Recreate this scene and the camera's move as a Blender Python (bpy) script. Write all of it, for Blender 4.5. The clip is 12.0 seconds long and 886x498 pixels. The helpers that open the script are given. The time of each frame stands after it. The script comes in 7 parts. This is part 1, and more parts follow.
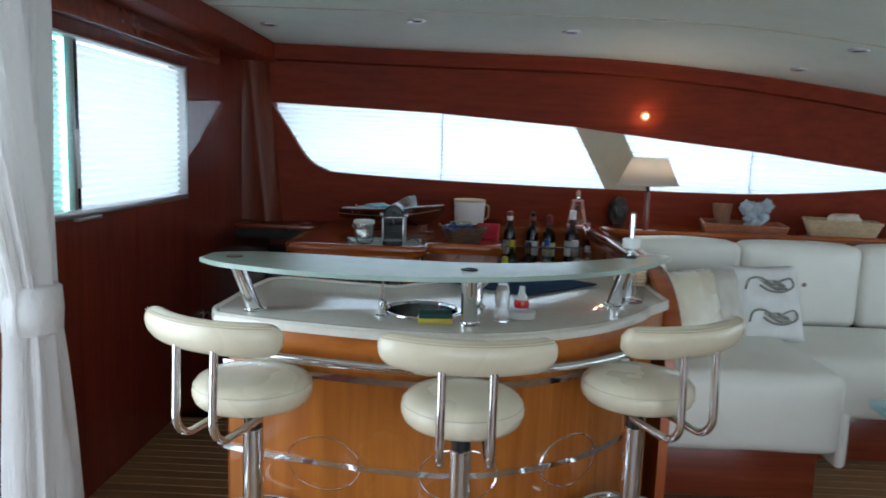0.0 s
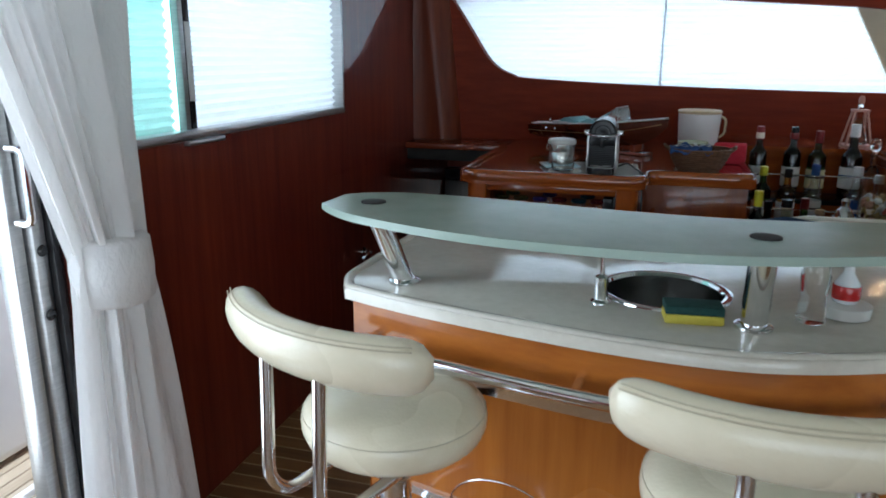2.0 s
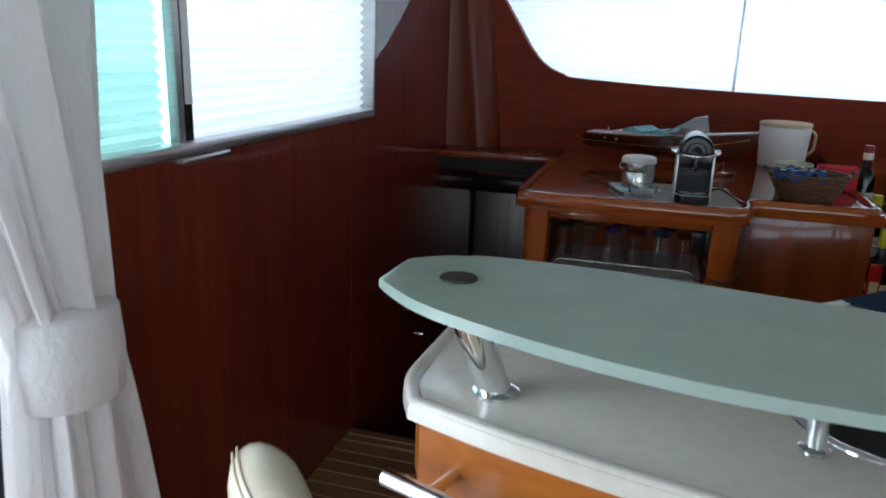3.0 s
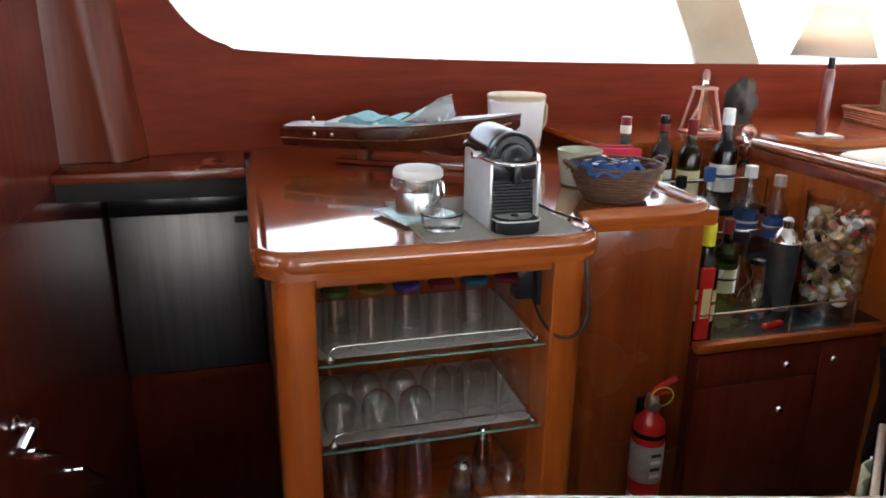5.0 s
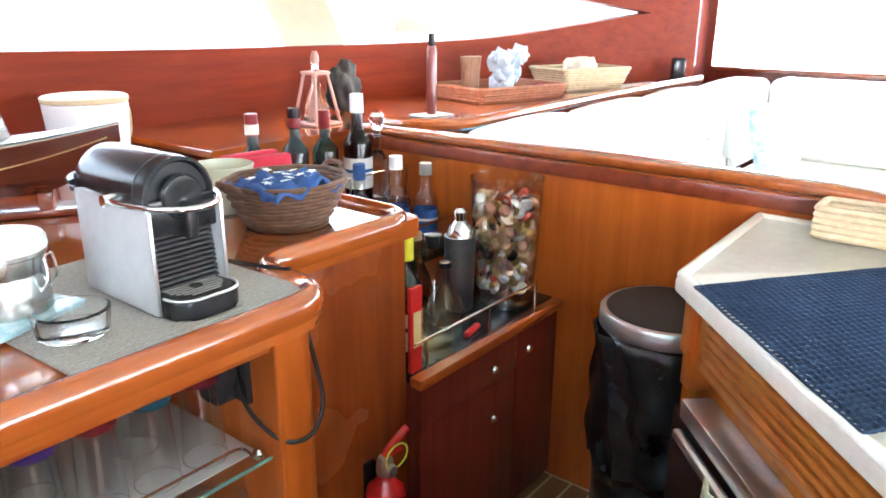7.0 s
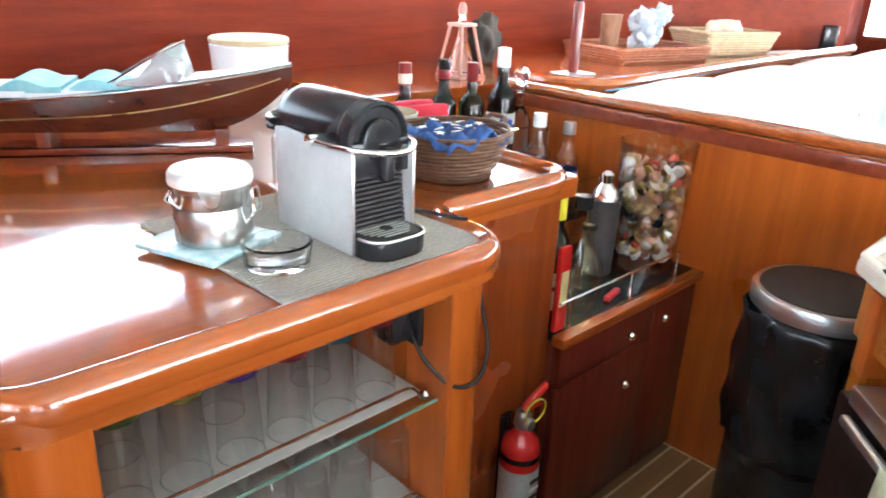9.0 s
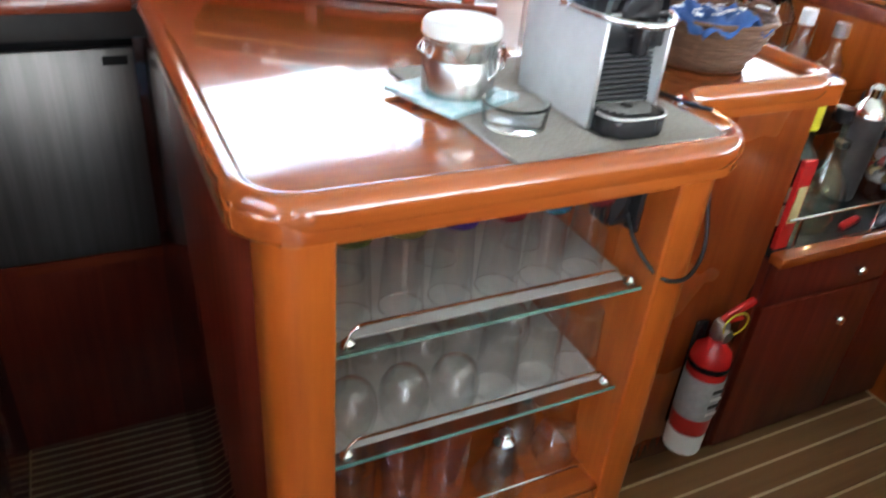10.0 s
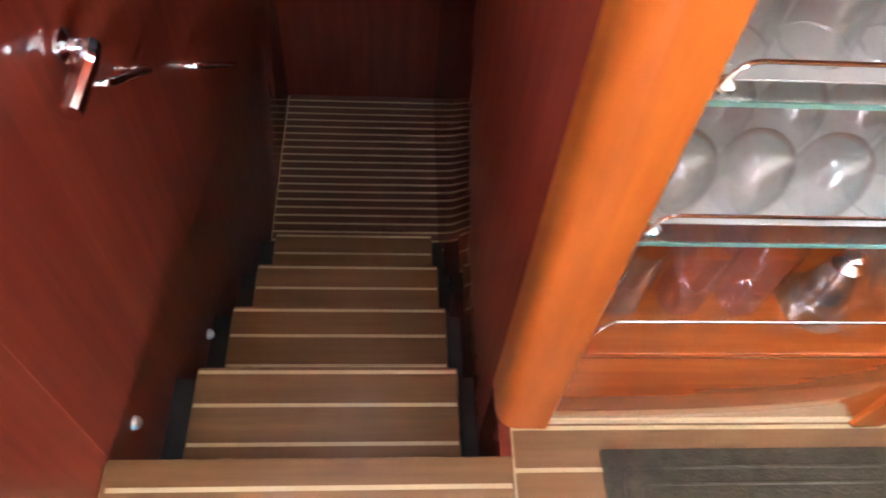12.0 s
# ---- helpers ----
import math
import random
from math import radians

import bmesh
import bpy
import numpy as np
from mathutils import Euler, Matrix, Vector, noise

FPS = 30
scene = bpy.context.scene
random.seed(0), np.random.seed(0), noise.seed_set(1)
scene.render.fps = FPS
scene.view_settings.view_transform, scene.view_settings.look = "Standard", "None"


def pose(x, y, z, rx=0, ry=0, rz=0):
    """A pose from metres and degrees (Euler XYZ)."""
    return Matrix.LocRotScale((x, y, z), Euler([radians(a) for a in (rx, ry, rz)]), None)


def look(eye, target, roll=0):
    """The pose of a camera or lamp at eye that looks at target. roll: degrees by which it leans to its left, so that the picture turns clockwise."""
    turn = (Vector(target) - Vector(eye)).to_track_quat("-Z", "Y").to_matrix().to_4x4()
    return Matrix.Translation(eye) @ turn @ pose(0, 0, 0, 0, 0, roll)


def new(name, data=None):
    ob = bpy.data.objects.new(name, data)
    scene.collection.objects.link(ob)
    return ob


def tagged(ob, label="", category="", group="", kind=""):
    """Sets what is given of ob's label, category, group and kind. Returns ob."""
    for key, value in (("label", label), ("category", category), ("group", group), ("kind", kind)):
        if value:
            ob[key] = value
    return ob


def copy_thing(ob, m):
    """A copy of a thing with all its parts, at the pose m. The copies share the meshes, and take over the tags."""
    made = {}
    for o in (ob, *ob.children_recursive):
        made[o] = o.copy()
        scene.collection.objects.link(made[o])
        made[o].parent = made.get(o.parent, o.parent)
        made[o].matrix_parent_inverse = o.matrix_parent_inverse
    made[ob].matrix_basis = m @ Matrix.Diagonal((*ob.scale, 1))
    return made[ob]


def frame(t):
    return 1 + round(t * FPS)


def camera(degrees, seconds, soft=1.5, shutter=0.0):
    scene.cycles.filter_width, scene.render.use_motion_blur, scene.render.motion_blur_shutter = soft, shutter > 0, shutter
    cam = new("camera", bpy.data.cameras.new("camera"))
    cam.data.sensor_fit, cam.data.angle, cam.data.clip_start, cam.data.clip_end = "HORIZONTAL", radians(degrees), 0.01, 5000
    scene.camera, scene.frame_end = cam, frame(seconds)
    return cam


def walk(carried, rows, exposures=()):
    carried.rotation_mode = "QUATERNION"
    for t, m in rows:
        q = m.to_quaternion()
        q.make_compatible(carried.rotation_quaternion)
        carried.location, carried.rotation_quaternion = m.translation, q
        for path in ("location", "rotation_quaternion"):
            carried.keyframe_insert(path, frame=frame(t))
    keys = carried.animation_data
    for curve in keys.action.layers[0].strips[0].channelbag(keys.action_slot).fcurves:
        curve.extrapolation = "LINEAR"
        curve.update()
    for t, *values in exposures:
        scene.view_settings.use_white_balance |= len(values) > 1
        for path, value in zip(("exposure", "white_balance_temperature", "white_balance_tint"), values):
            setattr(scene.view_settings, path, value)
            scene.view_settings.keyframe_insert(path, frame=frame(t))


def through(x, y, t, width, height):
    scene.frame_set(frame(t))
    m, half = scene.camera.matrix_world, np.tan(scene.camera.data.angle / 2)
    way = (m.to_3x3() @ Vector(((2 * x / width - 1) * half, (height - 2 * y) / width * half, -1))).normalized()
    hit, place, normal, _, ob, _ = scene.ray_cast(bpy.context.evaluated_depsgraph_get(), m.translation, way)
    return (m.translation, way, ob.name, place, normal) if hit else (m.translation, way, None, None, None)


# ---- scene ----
cam = camera(62.7, 12.0, soft=1.7, shutter=0.25)
PATH = [
    (0, (0.408, -3.68, 1.419), (0.358, -1.699, 1.144), 2.0),
    (0.5, (0.432, -3.466, 1.413), (0.132, -1.517, 1.082), 0.9),
    (1, (0.438, -3.23, 1.391), (-0.055, -1.347, 0.934), 1.1),
    (1.5, (0.333, -3.021, 1.373), (-0.139, -1.146, 0.859), 2.0),
    (2, (0.242, -2.814, 1.353), (-0.292, -0.957, 0.837), 0.3),
    (2.5, (0.126, -2.589, 1.359), (-0.475, -0.751, 0.851), 1.5),
    (2.7, (0.053, -2.51, 1.357), (-0.528, -0.668, 0.838), 1.6),
    (4.3, (-0.418, -1.613, 1.358), (-0.341, 0.305, 0.796), 1.9),
    (4.4, (-0.421, -1.615, 1.362), (-0.247, 0.296, 0.799), 1.8),
    (4.5, (-0.457, -1.571, 1.364), (-0.178, 0.328, 0.802), 1.9),
    (5, (-0.483, -1.399, 1.343), (0.023, 0.44, 0.74), 0.8),
    (5.5, (-0.499, -1.223, 1.344), (0.282, 0.499, 0.691), 2.3),
    (6, (-0.522, -1.052, 1.323), (0.582, 0.476, 0.655), -0.6),
    (6.5, (-0.476, -0.918, 1.297), (0.924, 0.366, 0.673), 0.2),
    (6.7, (-0.454, -0.878, 1.298), (1.018, 0.338, 0.701), 0.4),
    (8.3, (-0.507, -0.742, 1.297), (0.998, 0.349, 0.559), 1.9),
    (8.5, (-0.524, -0.739, 1.298), (0.937, 0.414, 0.566), 2.3),
    (9, (-0.548, -0.74, 1.293), (0.752, 0.593, 0.563), 2.3),
    (9.5, (-0.562, -0.765, 1.288), (0.532, 0.734, 0.542), 2.8),
    (10, (-0.59, -0.735, 1.274), (0.208, 0.764, 0.241), 5.3),
    (10.5, (-0.63, -0.685, 1.225), (-0.03, 0.705, -0.083), 4.0),
    (11, (-0.582, -0.603, 1.16), (0.001, 0.619, -0.314), 6.1),
    (11.5, (-0.538, -0.569, 1.117), (-0.126, 0.618, -0.443), 11.6),
    (12, (-0.621, -0.489, 1.077), (-0.474, 0.651, -0.56), 6.7),
]
EXPOSURES = [(0, -0.41, 5400, 3), (2.7, -0.39, 5400, 5), (4.3, 0.70, 6000, 10), (5.0, 1.2, 6000, 11), (5.5, 1.7, 5900, 11), (6.0, 1.93, 5700, 9), (6.5, 2.37, 5700, 8), (8.3, 2.45, 5800, 8), (9.5, 2.33, 5800, 8), (10.0, 2.2, 5700, 7), (10.5, 3.04, 5150, 9), (11, 3.36, 5850, 18), (12, 3.57, 5850, 19)]
walk(cam, [(t, look(eye, target, roll)) for t, eye, target, roll in PATH], EXPOSURES)


# ---- world and light ----
world = bpy.data.worlds.new("sky")
scene.world = world
world.use_nodes = True
wn = world.node_tree
sky = wn.nodes.new("ShaderNodeTexSky")
sky.sky_type = "NISHITA"
sky.sun_disc = False
sky.sun_elevation, sky.sun_rotation = radians(74), radians(68)
sky.dust_density = 2.0
wn.links.new(sky.outputs[0], wn.nodes["Background"].inputs[0])
wn.nodes["Background"].inputs[1].default_value = 0.15

sun = new("sun", bpy.data.lights.new("sun", "SUN"))
sun.data.energy, sun.data.angle, sun.data.color = 5.0, radians(0.6), (1, 0.95, 0.88)
sun.matrix_world = look((2.2, 1.9, 9.3), (0.0, 1.0, 1.0))


def area_lamp(name, eye, target, w, h, watts, colour=(1, 1, 1)):
    la = bpy.data.lights.new(name, "AREA")
    la.shape, la.size, la.size_y, la.energy, la.color = "RECTANGLE", w, h, watts, colour
    ob = new(name, la)
    ob.matrix_world = look(eye, target)
    return ob


# daylight behind the blinds and in the door openings; the aft opening is assumed, unseen
for lx, ly, lz, tilt, w, h, p in ((-0.30, 1.45, 1.45, 4, 1.1, 0.5, 6.2), (0.80, 1.52, 1.42, 2, 1.1, 0.5, 6.2), (1.95, 1.52, 1.38, -4, 1.0, 0.4, 4.6), (2.9, 1.36, 1.34, -18, 0.9, 0.34, 3.3)):
    area_lamp("daylight_windshield", (lx, ly, lz), (lx + 2 * math.tan(radians(tilt)), ly - 2, lz), w, h, p, (0.90, 0.96, 1))
area_lamp("daylight_side_window", (-1.40, -0.70, 1.46), (0.0, -0.70, 1.46), 1.7, 0.8, 14, (0.97, 1, 0.98))
area_lamp("daylight_side_door", (-1.25, -2.30, 1.05), (2.0, -2.0, 0.7), 1.0, 1.8, 25, (1, 1, 0.98))
area_lamp("daylight_aft_assumed", (1.6, -6.2, 1.1), (0.9, 0, 0.9), 4.4, 1.9, 108, (1, 0.98, 0.95))
area_lamp("daylight_starboard_window", (4.6, -1.5, 1.40), (0, -1.5, 1.2), 4.4, 0.9, 84, (0.97, 0.99, 1))

# ---- helpers for building ----


def curve_bm(rings, close_u=True, cap=True):
    """A skin over rings of points."""
    bm = bmesh.new()
    rows = [[bm.verts.new(p) for p in r] for r in rings]
    n = len(rows[0])
    for a, b in zip(rows, rows[1:]):
        for i in range(n if close_u else n - 1):
            j = (i + 1) % n
            try:
                bm.faces.new((a[i], a[j], b[j], b[i]))
            except ValueError:
                pass
    if cap and close_u:
        bm.faces.new(list(reversed(rows[0])))
        bm.faces.new(rows[-1])
    return bm


def lathe(profile, seg=24, cap=True):
    """Turned form round z from (r, z) pairs, bottom to top."""
    rings = [[(max(r, 0.0004) * math.cos(2 * math.pi * i / seg), max(r, 0.0004) * math.sin(2 * math.pi * i / seg), z) for i in range(seg)] for r, z in profile]
    return curve_bm(rings, cap=cap)


def tube(path, r, seg=10, closed=False, taper=None):
    """A round bar along a path."""
    pts = [Vector(p) for p in path]
    rings, up = [], None
    n = len(pts)
    for i, p in enumerate(pts):
        if closed:
            d = (pts[(i + 1) % n] - pts[i - 1]).normalized()
        else:
            d = (pts[min(i + 1, n - 1)] - pts[max(i - 1, 0)]).normalized()
        if up is None:
            up = Vector((0, 0, 1)) if abs(d.z) < 0.9 else Vector((1, 0, 0))
        side = d.cross(up).normalized()
        up = side.cross(d).normalized()
        rr = r * (taper[i] if taper else 1)
        rings.append([p + rr * (math.cos(2 * math.pi * k / seg) * side + math.sin(2 * math.pi * k / seg) * up) for k in range(seg)])
    if closed:
        rings.append(rings[0])
        bm = bmesh.new()
        rows = [[bm.verts.new(p) for p in r_] for r_ in rings[:-1]]
        for a in range(n):
            for k in range(seg):
                bm.faces.new((rows[a][k], rows[a][(k + 1) % seg], rows[(a + 1) % n][(k + 1) % seg], rows[(a + 1) % n][k]))
        return bm
    return curve_bm(rings)


def bend(path, r=0.03, n=6):
    """Rounds the corners of a path."""
    pts = [Vector(p) for p in path]
    out = [pts[0]]
    for a, b, c in zip(pts, pts[1:], pts[2:]):
        d1, d2 = (a - b), (c - b)
        k = min(r, d1.length * 0.49, d2.length * 0.49)
        p, q = b + d1.normalized() * k, b + d2.normalized() * k
        for i in range(n + 1):
            t = i / n
            out.append((1 - t) ** 2 * p + 2 * t * (1 - t) * b + t * t * q)
    out.append(pts[-1])
    return out


def box(x0, x1, y0, y1, z0, z1, bevel=0.0, seg=2, bm=None):
    own = bmesh.new()
    bmesh.ops.create_cube(own, size=1)
    for v in own.verts:
        v.co = Vector(((x0 + x1) / 2 + v.co.x * (x1 - x0), (y0 + y1) / 2 + v.co.y * (y1 - y0), (z0 + z1) / 2 + v.co.z * (z1 - z0)))
    if bevel:
        bmesh.ops.bevel(own, geom=own.edges[:], offset=bevel, segments=seg, profile=0.5, affect="EDGES")
    return own if bm is None else merged(bm, own)


def merged(a, b):
    """Adds the bmesh b to a."""
    back = [a.verts.new(v.co) for v in b.verts]
    b.verts.index_update()
    for f in b.faces:
        a.faces.new([back[v.index] for v in f.verts])
    b.free()
    return a


def moved(bm, m):
    bmesh.ops.transform(bm, matrix=m, verts=bm.verts)
    return bm


def slab(outline, z0, z1, bevel=0.0, seg=3):
    """An extruded outline, counter-clockwise from above."""
    bm = bmesh.new()
    lo = [bm.verts.new((x, y, z0)) for x, y in outline]
    hi = [bm.verts.new((x, y, z1)) for x, y in outline]
    n = len(lo)
    bm.faces.new(list(reversed(lo)))
    bm.faces.new(hi)
    for i in range(n):
        bm.faces.new((lo[i], lo[(i + 1) % n], hi[(i + 1) % n], hi[i]))
    if bevel:
        rims = [e for e in bm.edges if abs(e.verts[0].co.z - e.verts[1].co.z) < 1e-6]
        bmesh.ops.bevel(bm, geom=rims, offset=bevel, segments=seg, profile=0.5, affect="EDGES")
    return bm


def rounded(points, r, n=6):
    """Rounds the corners of a flat outline; r is one radius or one for each corner."""
    out, k = [], len(points)
    for i, (x, y) in enumerate(points):
        rr = r[i] if isinstance(r, (list, tuple)) else r
        b = Vector((x, y))
        a, c = Vector(points[i - 1]), Vector(points[(i + 1) % k])
        if rr <= 0:
            out.append((x, y))
            continue
        d1, d2 = a - b, c - b
        q = min(rr, d1.length * 0.49, d2.length * 0.49)
        p0, p1 = b + d1.normalized() * q, b + d2.normalized() * q
        for j in range(n + 1):
            t = j / n
            s = (1 - t) ** 2 * p0 + 2 * t * (1 - t) * b + t * t * p1
            out.append((s.x, s.y))
    return out


def spline(points, n=8):
    """Catmull-Rom through flat or solid points."""
    p = [Vector(q) for q in points]
    out = []
    for i in range(len(p) - 1):
        p0, p1, p2, p3 = p[max(i - 1, 0)], p[i], p[i + 1], p[min(i + 2, len(p) - 1)]
        for k in range(n):
            t = k / n
            out.append(0.5 * (2 * p1 + (p2 - p0) * t + (2 * p0 - 5 * p1 + 4 * p2 - p3) * t * t + (3 * p1 - p0 - 3 * p2 + p3) * t ** 3))
    out.append(p[-1])
    return out


def lerp_table(table, x):
    for (a, u), (b, v) in zip(table, table[1:]):
        if x <= b:
            return u + (v - u) * max(0, (x - a)) / (b - a)
    return table[-1][1]


def mesh_of(name, bm, material, angle=35):
    bmesh.ops.recalc_face_normals(bm, faces=bm.faces)
    me = bpy.data.meshes.new(name)
    bm.to_mesh(me)
    bm.free()
    for mat in material if isinstance(material, (list, tuple)) else (material,):
        me.materials.append(mat)
    me.polygons.foreach_set("use_smooth", [True] * len(me.polygons))
    me.set_sharp_from_angle(angle=radians(angle))
    return me


def part(name, bm, material, parent=None, label="", angle=35):
    """Links a bmesh as one mesh object, in the coordinates of the place or of the thing's own empty."""
    ob = new(name, mesh_of(name, bm, material, angle))
    if parent is not None:
        ob.parent = parent
        ob.matrix_parent_inverse = base_of(parent).inverted()
    if label:
        ob["label"] = label
    return ob


BASES = {}


def base_of(ob):
    return BASES.get(ob.name, Matrix())


def thing(name, x, y, z, label, category, group="", kind=""):
    """An empty at the base of a thing; its parts are given in the coordinates of the place."""
    ob = new(name)
    ob.location = (x, y, z)
    ob.empty_display_size = 0.05
    BASES[ob.name] = Matrix.Translation((x, y, z))
    return tagged(ob, label, category, group, kind)


def solid(name, bm, material, label, category="", group="", kind="", angle=35):
    return tagged(part(name, bm, material, None, "", angle), label, category, group, kind)


# ---- materials ----


def principled(name, colour, rough=0.5, metal=0.0, coat=0.0, trans=0.0, ior=1.45, spec=0.5):
    m = bpy.data.materials.new(name)
    m.use_nodes = True
    b = m.node_tree.nodes["Principled BSDF"]
    b.inputs["Base Color"].default_value = (*colour, 1)
    b.inputs["Roughness"].default_value = rough
    b.inputs["Metallic"].default_value = metal
    b.inputs["Coat Weight"].default_value = coat
    b.inputs["Coat Roughness"].default_value = 0.06
    b.inputs["Transmission Weight"].default_value = trans
    b.inputs["IOR"].default_value = ior
    b.inputs["Specular IOR Level"].default_value = spec
    return m, m.node_tree, b


def varied(name, dark, light, scale=(1, 1, 1), size=8.0, rough=0.5, metal=0.0, coat=0.0, bump=0.0, bump_size=60.0, per_object=0.0, stain=0.25, rough_var=0.12, spec=0.5):
    """A surface with two scales of variation: grain stretched along an axis and broad patches."""
    m, nt, b = principled(name, light, rough, metal, coat, spec=spec)
    n, l = nt.nodes, nt.links
    geo = n.new("ShaderNodeNewGeometry")
    mapping = n.new("ShaderNodeMapping")
    mapping.inputs["Scale"].default_value = scale
    l.new(geo.outputs["Position"], mapping.inputs["Vector"])
    grain = n.new("ShaderNodeTexNoise")
    grain.inputs["Scale"].default_value = size
    grain.inputs["Detail"].default_value = 6
    grain.inputs["Roughness"].default_value = 0.65
    l.new(mapping.outputs[0], grain.inputs["Vector"])
    broad = n.new("ShaderNodeTexNoise")
    broad.inputs["Scale"].default_value = 2.3
    broad.inputs["Detail"].default_value = 3
    l.new(geo.outputs["Position"], broad.inputs["Vector"])
    ramp = n.new("ShaderNodeValToRGB")
    ramp.color_ramp.elements[0].position, ramp.color_ramp.elements[1].position = 0.3, 0.72
    ramp.color_ramp.elements[0].color, ramp.color_ramp.elements[1].color = (*dark, 1), (*light, 1)
    mix = n.new("ShaderNodeMath")
    mix.operation = "MULTIPLY_ADD"
    mix.inputs[1].default_value = 1 - stain
    l.new(grain.outputs["Fac"], mix.inputs[0])
    mul = n.new("ShaderNodeMath")
    mul.operation = "MULTIPLY"
    mul.inputs[1].default_value = stain
    l.new(broad.outputs["Fac"], mul.inputs[0])
    last = mul.outputs[0]
    if per_object:
        info = n.new("ShaderNodeObjectInfo")
        add = n.new("ShaderNodeMath")
        add.operation = "MULTIPLY_ADD"
        add.inputs[1].default_value = per_object
        l.new(info.outputs["Random"], add.inputs[0])
        l.new(last, add.inputs[2])
        last = add.outputs[0]
    l.new(last, mix.inputs[2])
    l.new(mix.outputs[0], ramp.inputs["Fac"])
    l.new(ramp.outputs["Color"], b.inputs["Base Color"])
    rr = n.new("ShaderNodeMapRange")
    rr.inputs["To Min"].default_value = max(0.02, rough - rough_var)
    rr.inputs["To Max"].default_value = min(1, rough + rough_var)
    l.new(broad.outputs["Fac"], rr.inputs["Value"])
    l.new(rr.outputs[0], b.inputs["Roughness"])
    if bump:
        fine = n.new("ShaderNodeTexNoise")
        fine.inputs["Scale"].default_value = bump_size
        fine.inputs["Detail"].default_value = 4
        l.new(mapping.outputs[0], fine.inputs["Vector"])
        bp = n.new("ShaderNodeBump")
        bp.inputs["Strength"].default_value = bump
        bp.inputs["Distance"].default_value = 0.003
        l.new(fine.outputs["Fac"], bp.inputs["Height"])
        l.new(bp.outputs[0], b.inputs["Normal"])
    return m


def wood(name, dark, light, along, rough=0.28, coat=0.5, per_object=0.0, varnish=0.06, spec=0.5):
    s = [9, 9, 9]
    s["xyz".index(along)] = 0.55
    m = varied(name, dark, light, s, 3.2, rough, 0, coat, 0.03, 14, per_object, 0.32, 0.08)
    m.node_tree.nodes["Principled BSDF"].inputs["Coat Roughness"].default_value = varnish
    m.node_tree.nodes["Principled BSDF"].inputs["Specular IOR Level"].default_value = spec
    return m


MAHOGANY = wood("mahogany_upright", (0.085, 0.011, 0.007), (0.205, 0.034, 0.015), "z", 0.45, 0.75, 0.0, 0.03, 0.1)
MAHOGANY_SATIN = wood("mahogany_satin", (0.085, 0.014, 0.006), (0.20, 0.042, 0.014), "z", 0.36, 0.0, 0.0, 0.06, 0.35)
MAHOGANY_FLAT = wood("mahogany_level", (0.10, 0.015, 0.007), (0.25, 0.050, 0.018), "x", 0.25, 0.5)
WALL_WOOD = varied("mahogany_wall", (0.130, 0.0145, 0.0045), (0.235, 0.032, 0.0085), (0.55, 9, 9), 3.2, 0.5, 0, 0.0, 0.03, 14, 0, 0.32, 0.08, 0.14)
CHERRY = wood("cherry_upright", (0.27, 0.050, 0.006), (0.49, 0.120, 0.013), "z", 0.30, 0.45, 0.0, 0.06, 0.35)
CHERRY_GOLD = wood("cherry_golden_upright", (0.24, 0.066, 0.009), (0.44, 0.155, 0.021), "z", 0.25, 0.6, 0.0, 0.06, 0.35)
CHERRY_FLAT = wood("cherry_level", (0.21, 0.040, 0.007), (0.40, 0.098, 0.015), "x", 0.14, 1.0)
CHERRY_APRON = wood("cherry_apron", (0.27, 0.072, 0.010), (0.48, 0.165, 0.022), "x", 0.32, 0.45, 0.0, 0.06, 0.35)
TEAK = wood("teak_plank", (0.10, 0.048, 0.018), (0.24, 0.122, 0.046), "x", 0.5, 0.1, 0.25)
TEAK_OUT = wood("teak_deck", (0.35, 0.28, 0.20), (0.55, 0.46, 0.35), "y", 0.7, 0.0, 0.2)
HOLLY = varied("holly_strip", (0.46, 0.34, 0.19), (0.64, 0.50, 0.30), (1, 9, 9), 4, 0.45)
LEATHER = varied("cream_leather", (0.58, 0.51, 0.36), (0.75, 0.69, 0.54), (1, 1, 1), 7, 0.27, coat=0.25, bump=0.25, bump_size=160, stain=0.5)
LEATHER_WHITE = varied("white_leather", (0.76, 0.74, 0.68), (0.85, 0.83, 0.77), (1, 1, 1), 5, 0.45, bump=0.25, bump_size=150, stain=0.5)
STITCH = principled("stitching", (0.46, 0.41, 0.30), 0.8)[0]
CHROME = varied("chrome", (0.72, 0.73, 0.75), (0.86, 0.87, 0.88), (1, 1, 1), 20, 0.09, 1.0, rough_var=0.05)
STEEL = varied("brushed_steel", (0.46, 0.46, 0.46), (0.66, 0.66, 0.65), (1, 1, 30), 8, 0.36, 1.0, bump=0.05, bump_size=40)
GREY_PAINT = varied("grey_machine_panel", (0.50, 0.51, 0.51), (0.60, 0.61, 0.60), (1, 1, 1), 30, 0.42, 0.2, bump=0.05, bump_size=300)
BLACK = varied("black_plastic", (0.012, 0.012, 0.013), (0.026, 0.026, 0.028), (1, 1, 1), 20, 0.22, rough_var=0.08)
# satin black, its base colour lifted for the glint on the ribs
RIB = varied("satin_black_rib_glint", (0.030, 0.030, 0.032), (0.055, 0.055, 0.058), (1, 1, 1), 30, 0.30)
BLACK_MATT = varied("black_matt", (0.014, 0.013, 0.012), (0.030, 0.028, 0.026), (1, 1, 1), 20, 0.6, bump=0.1)
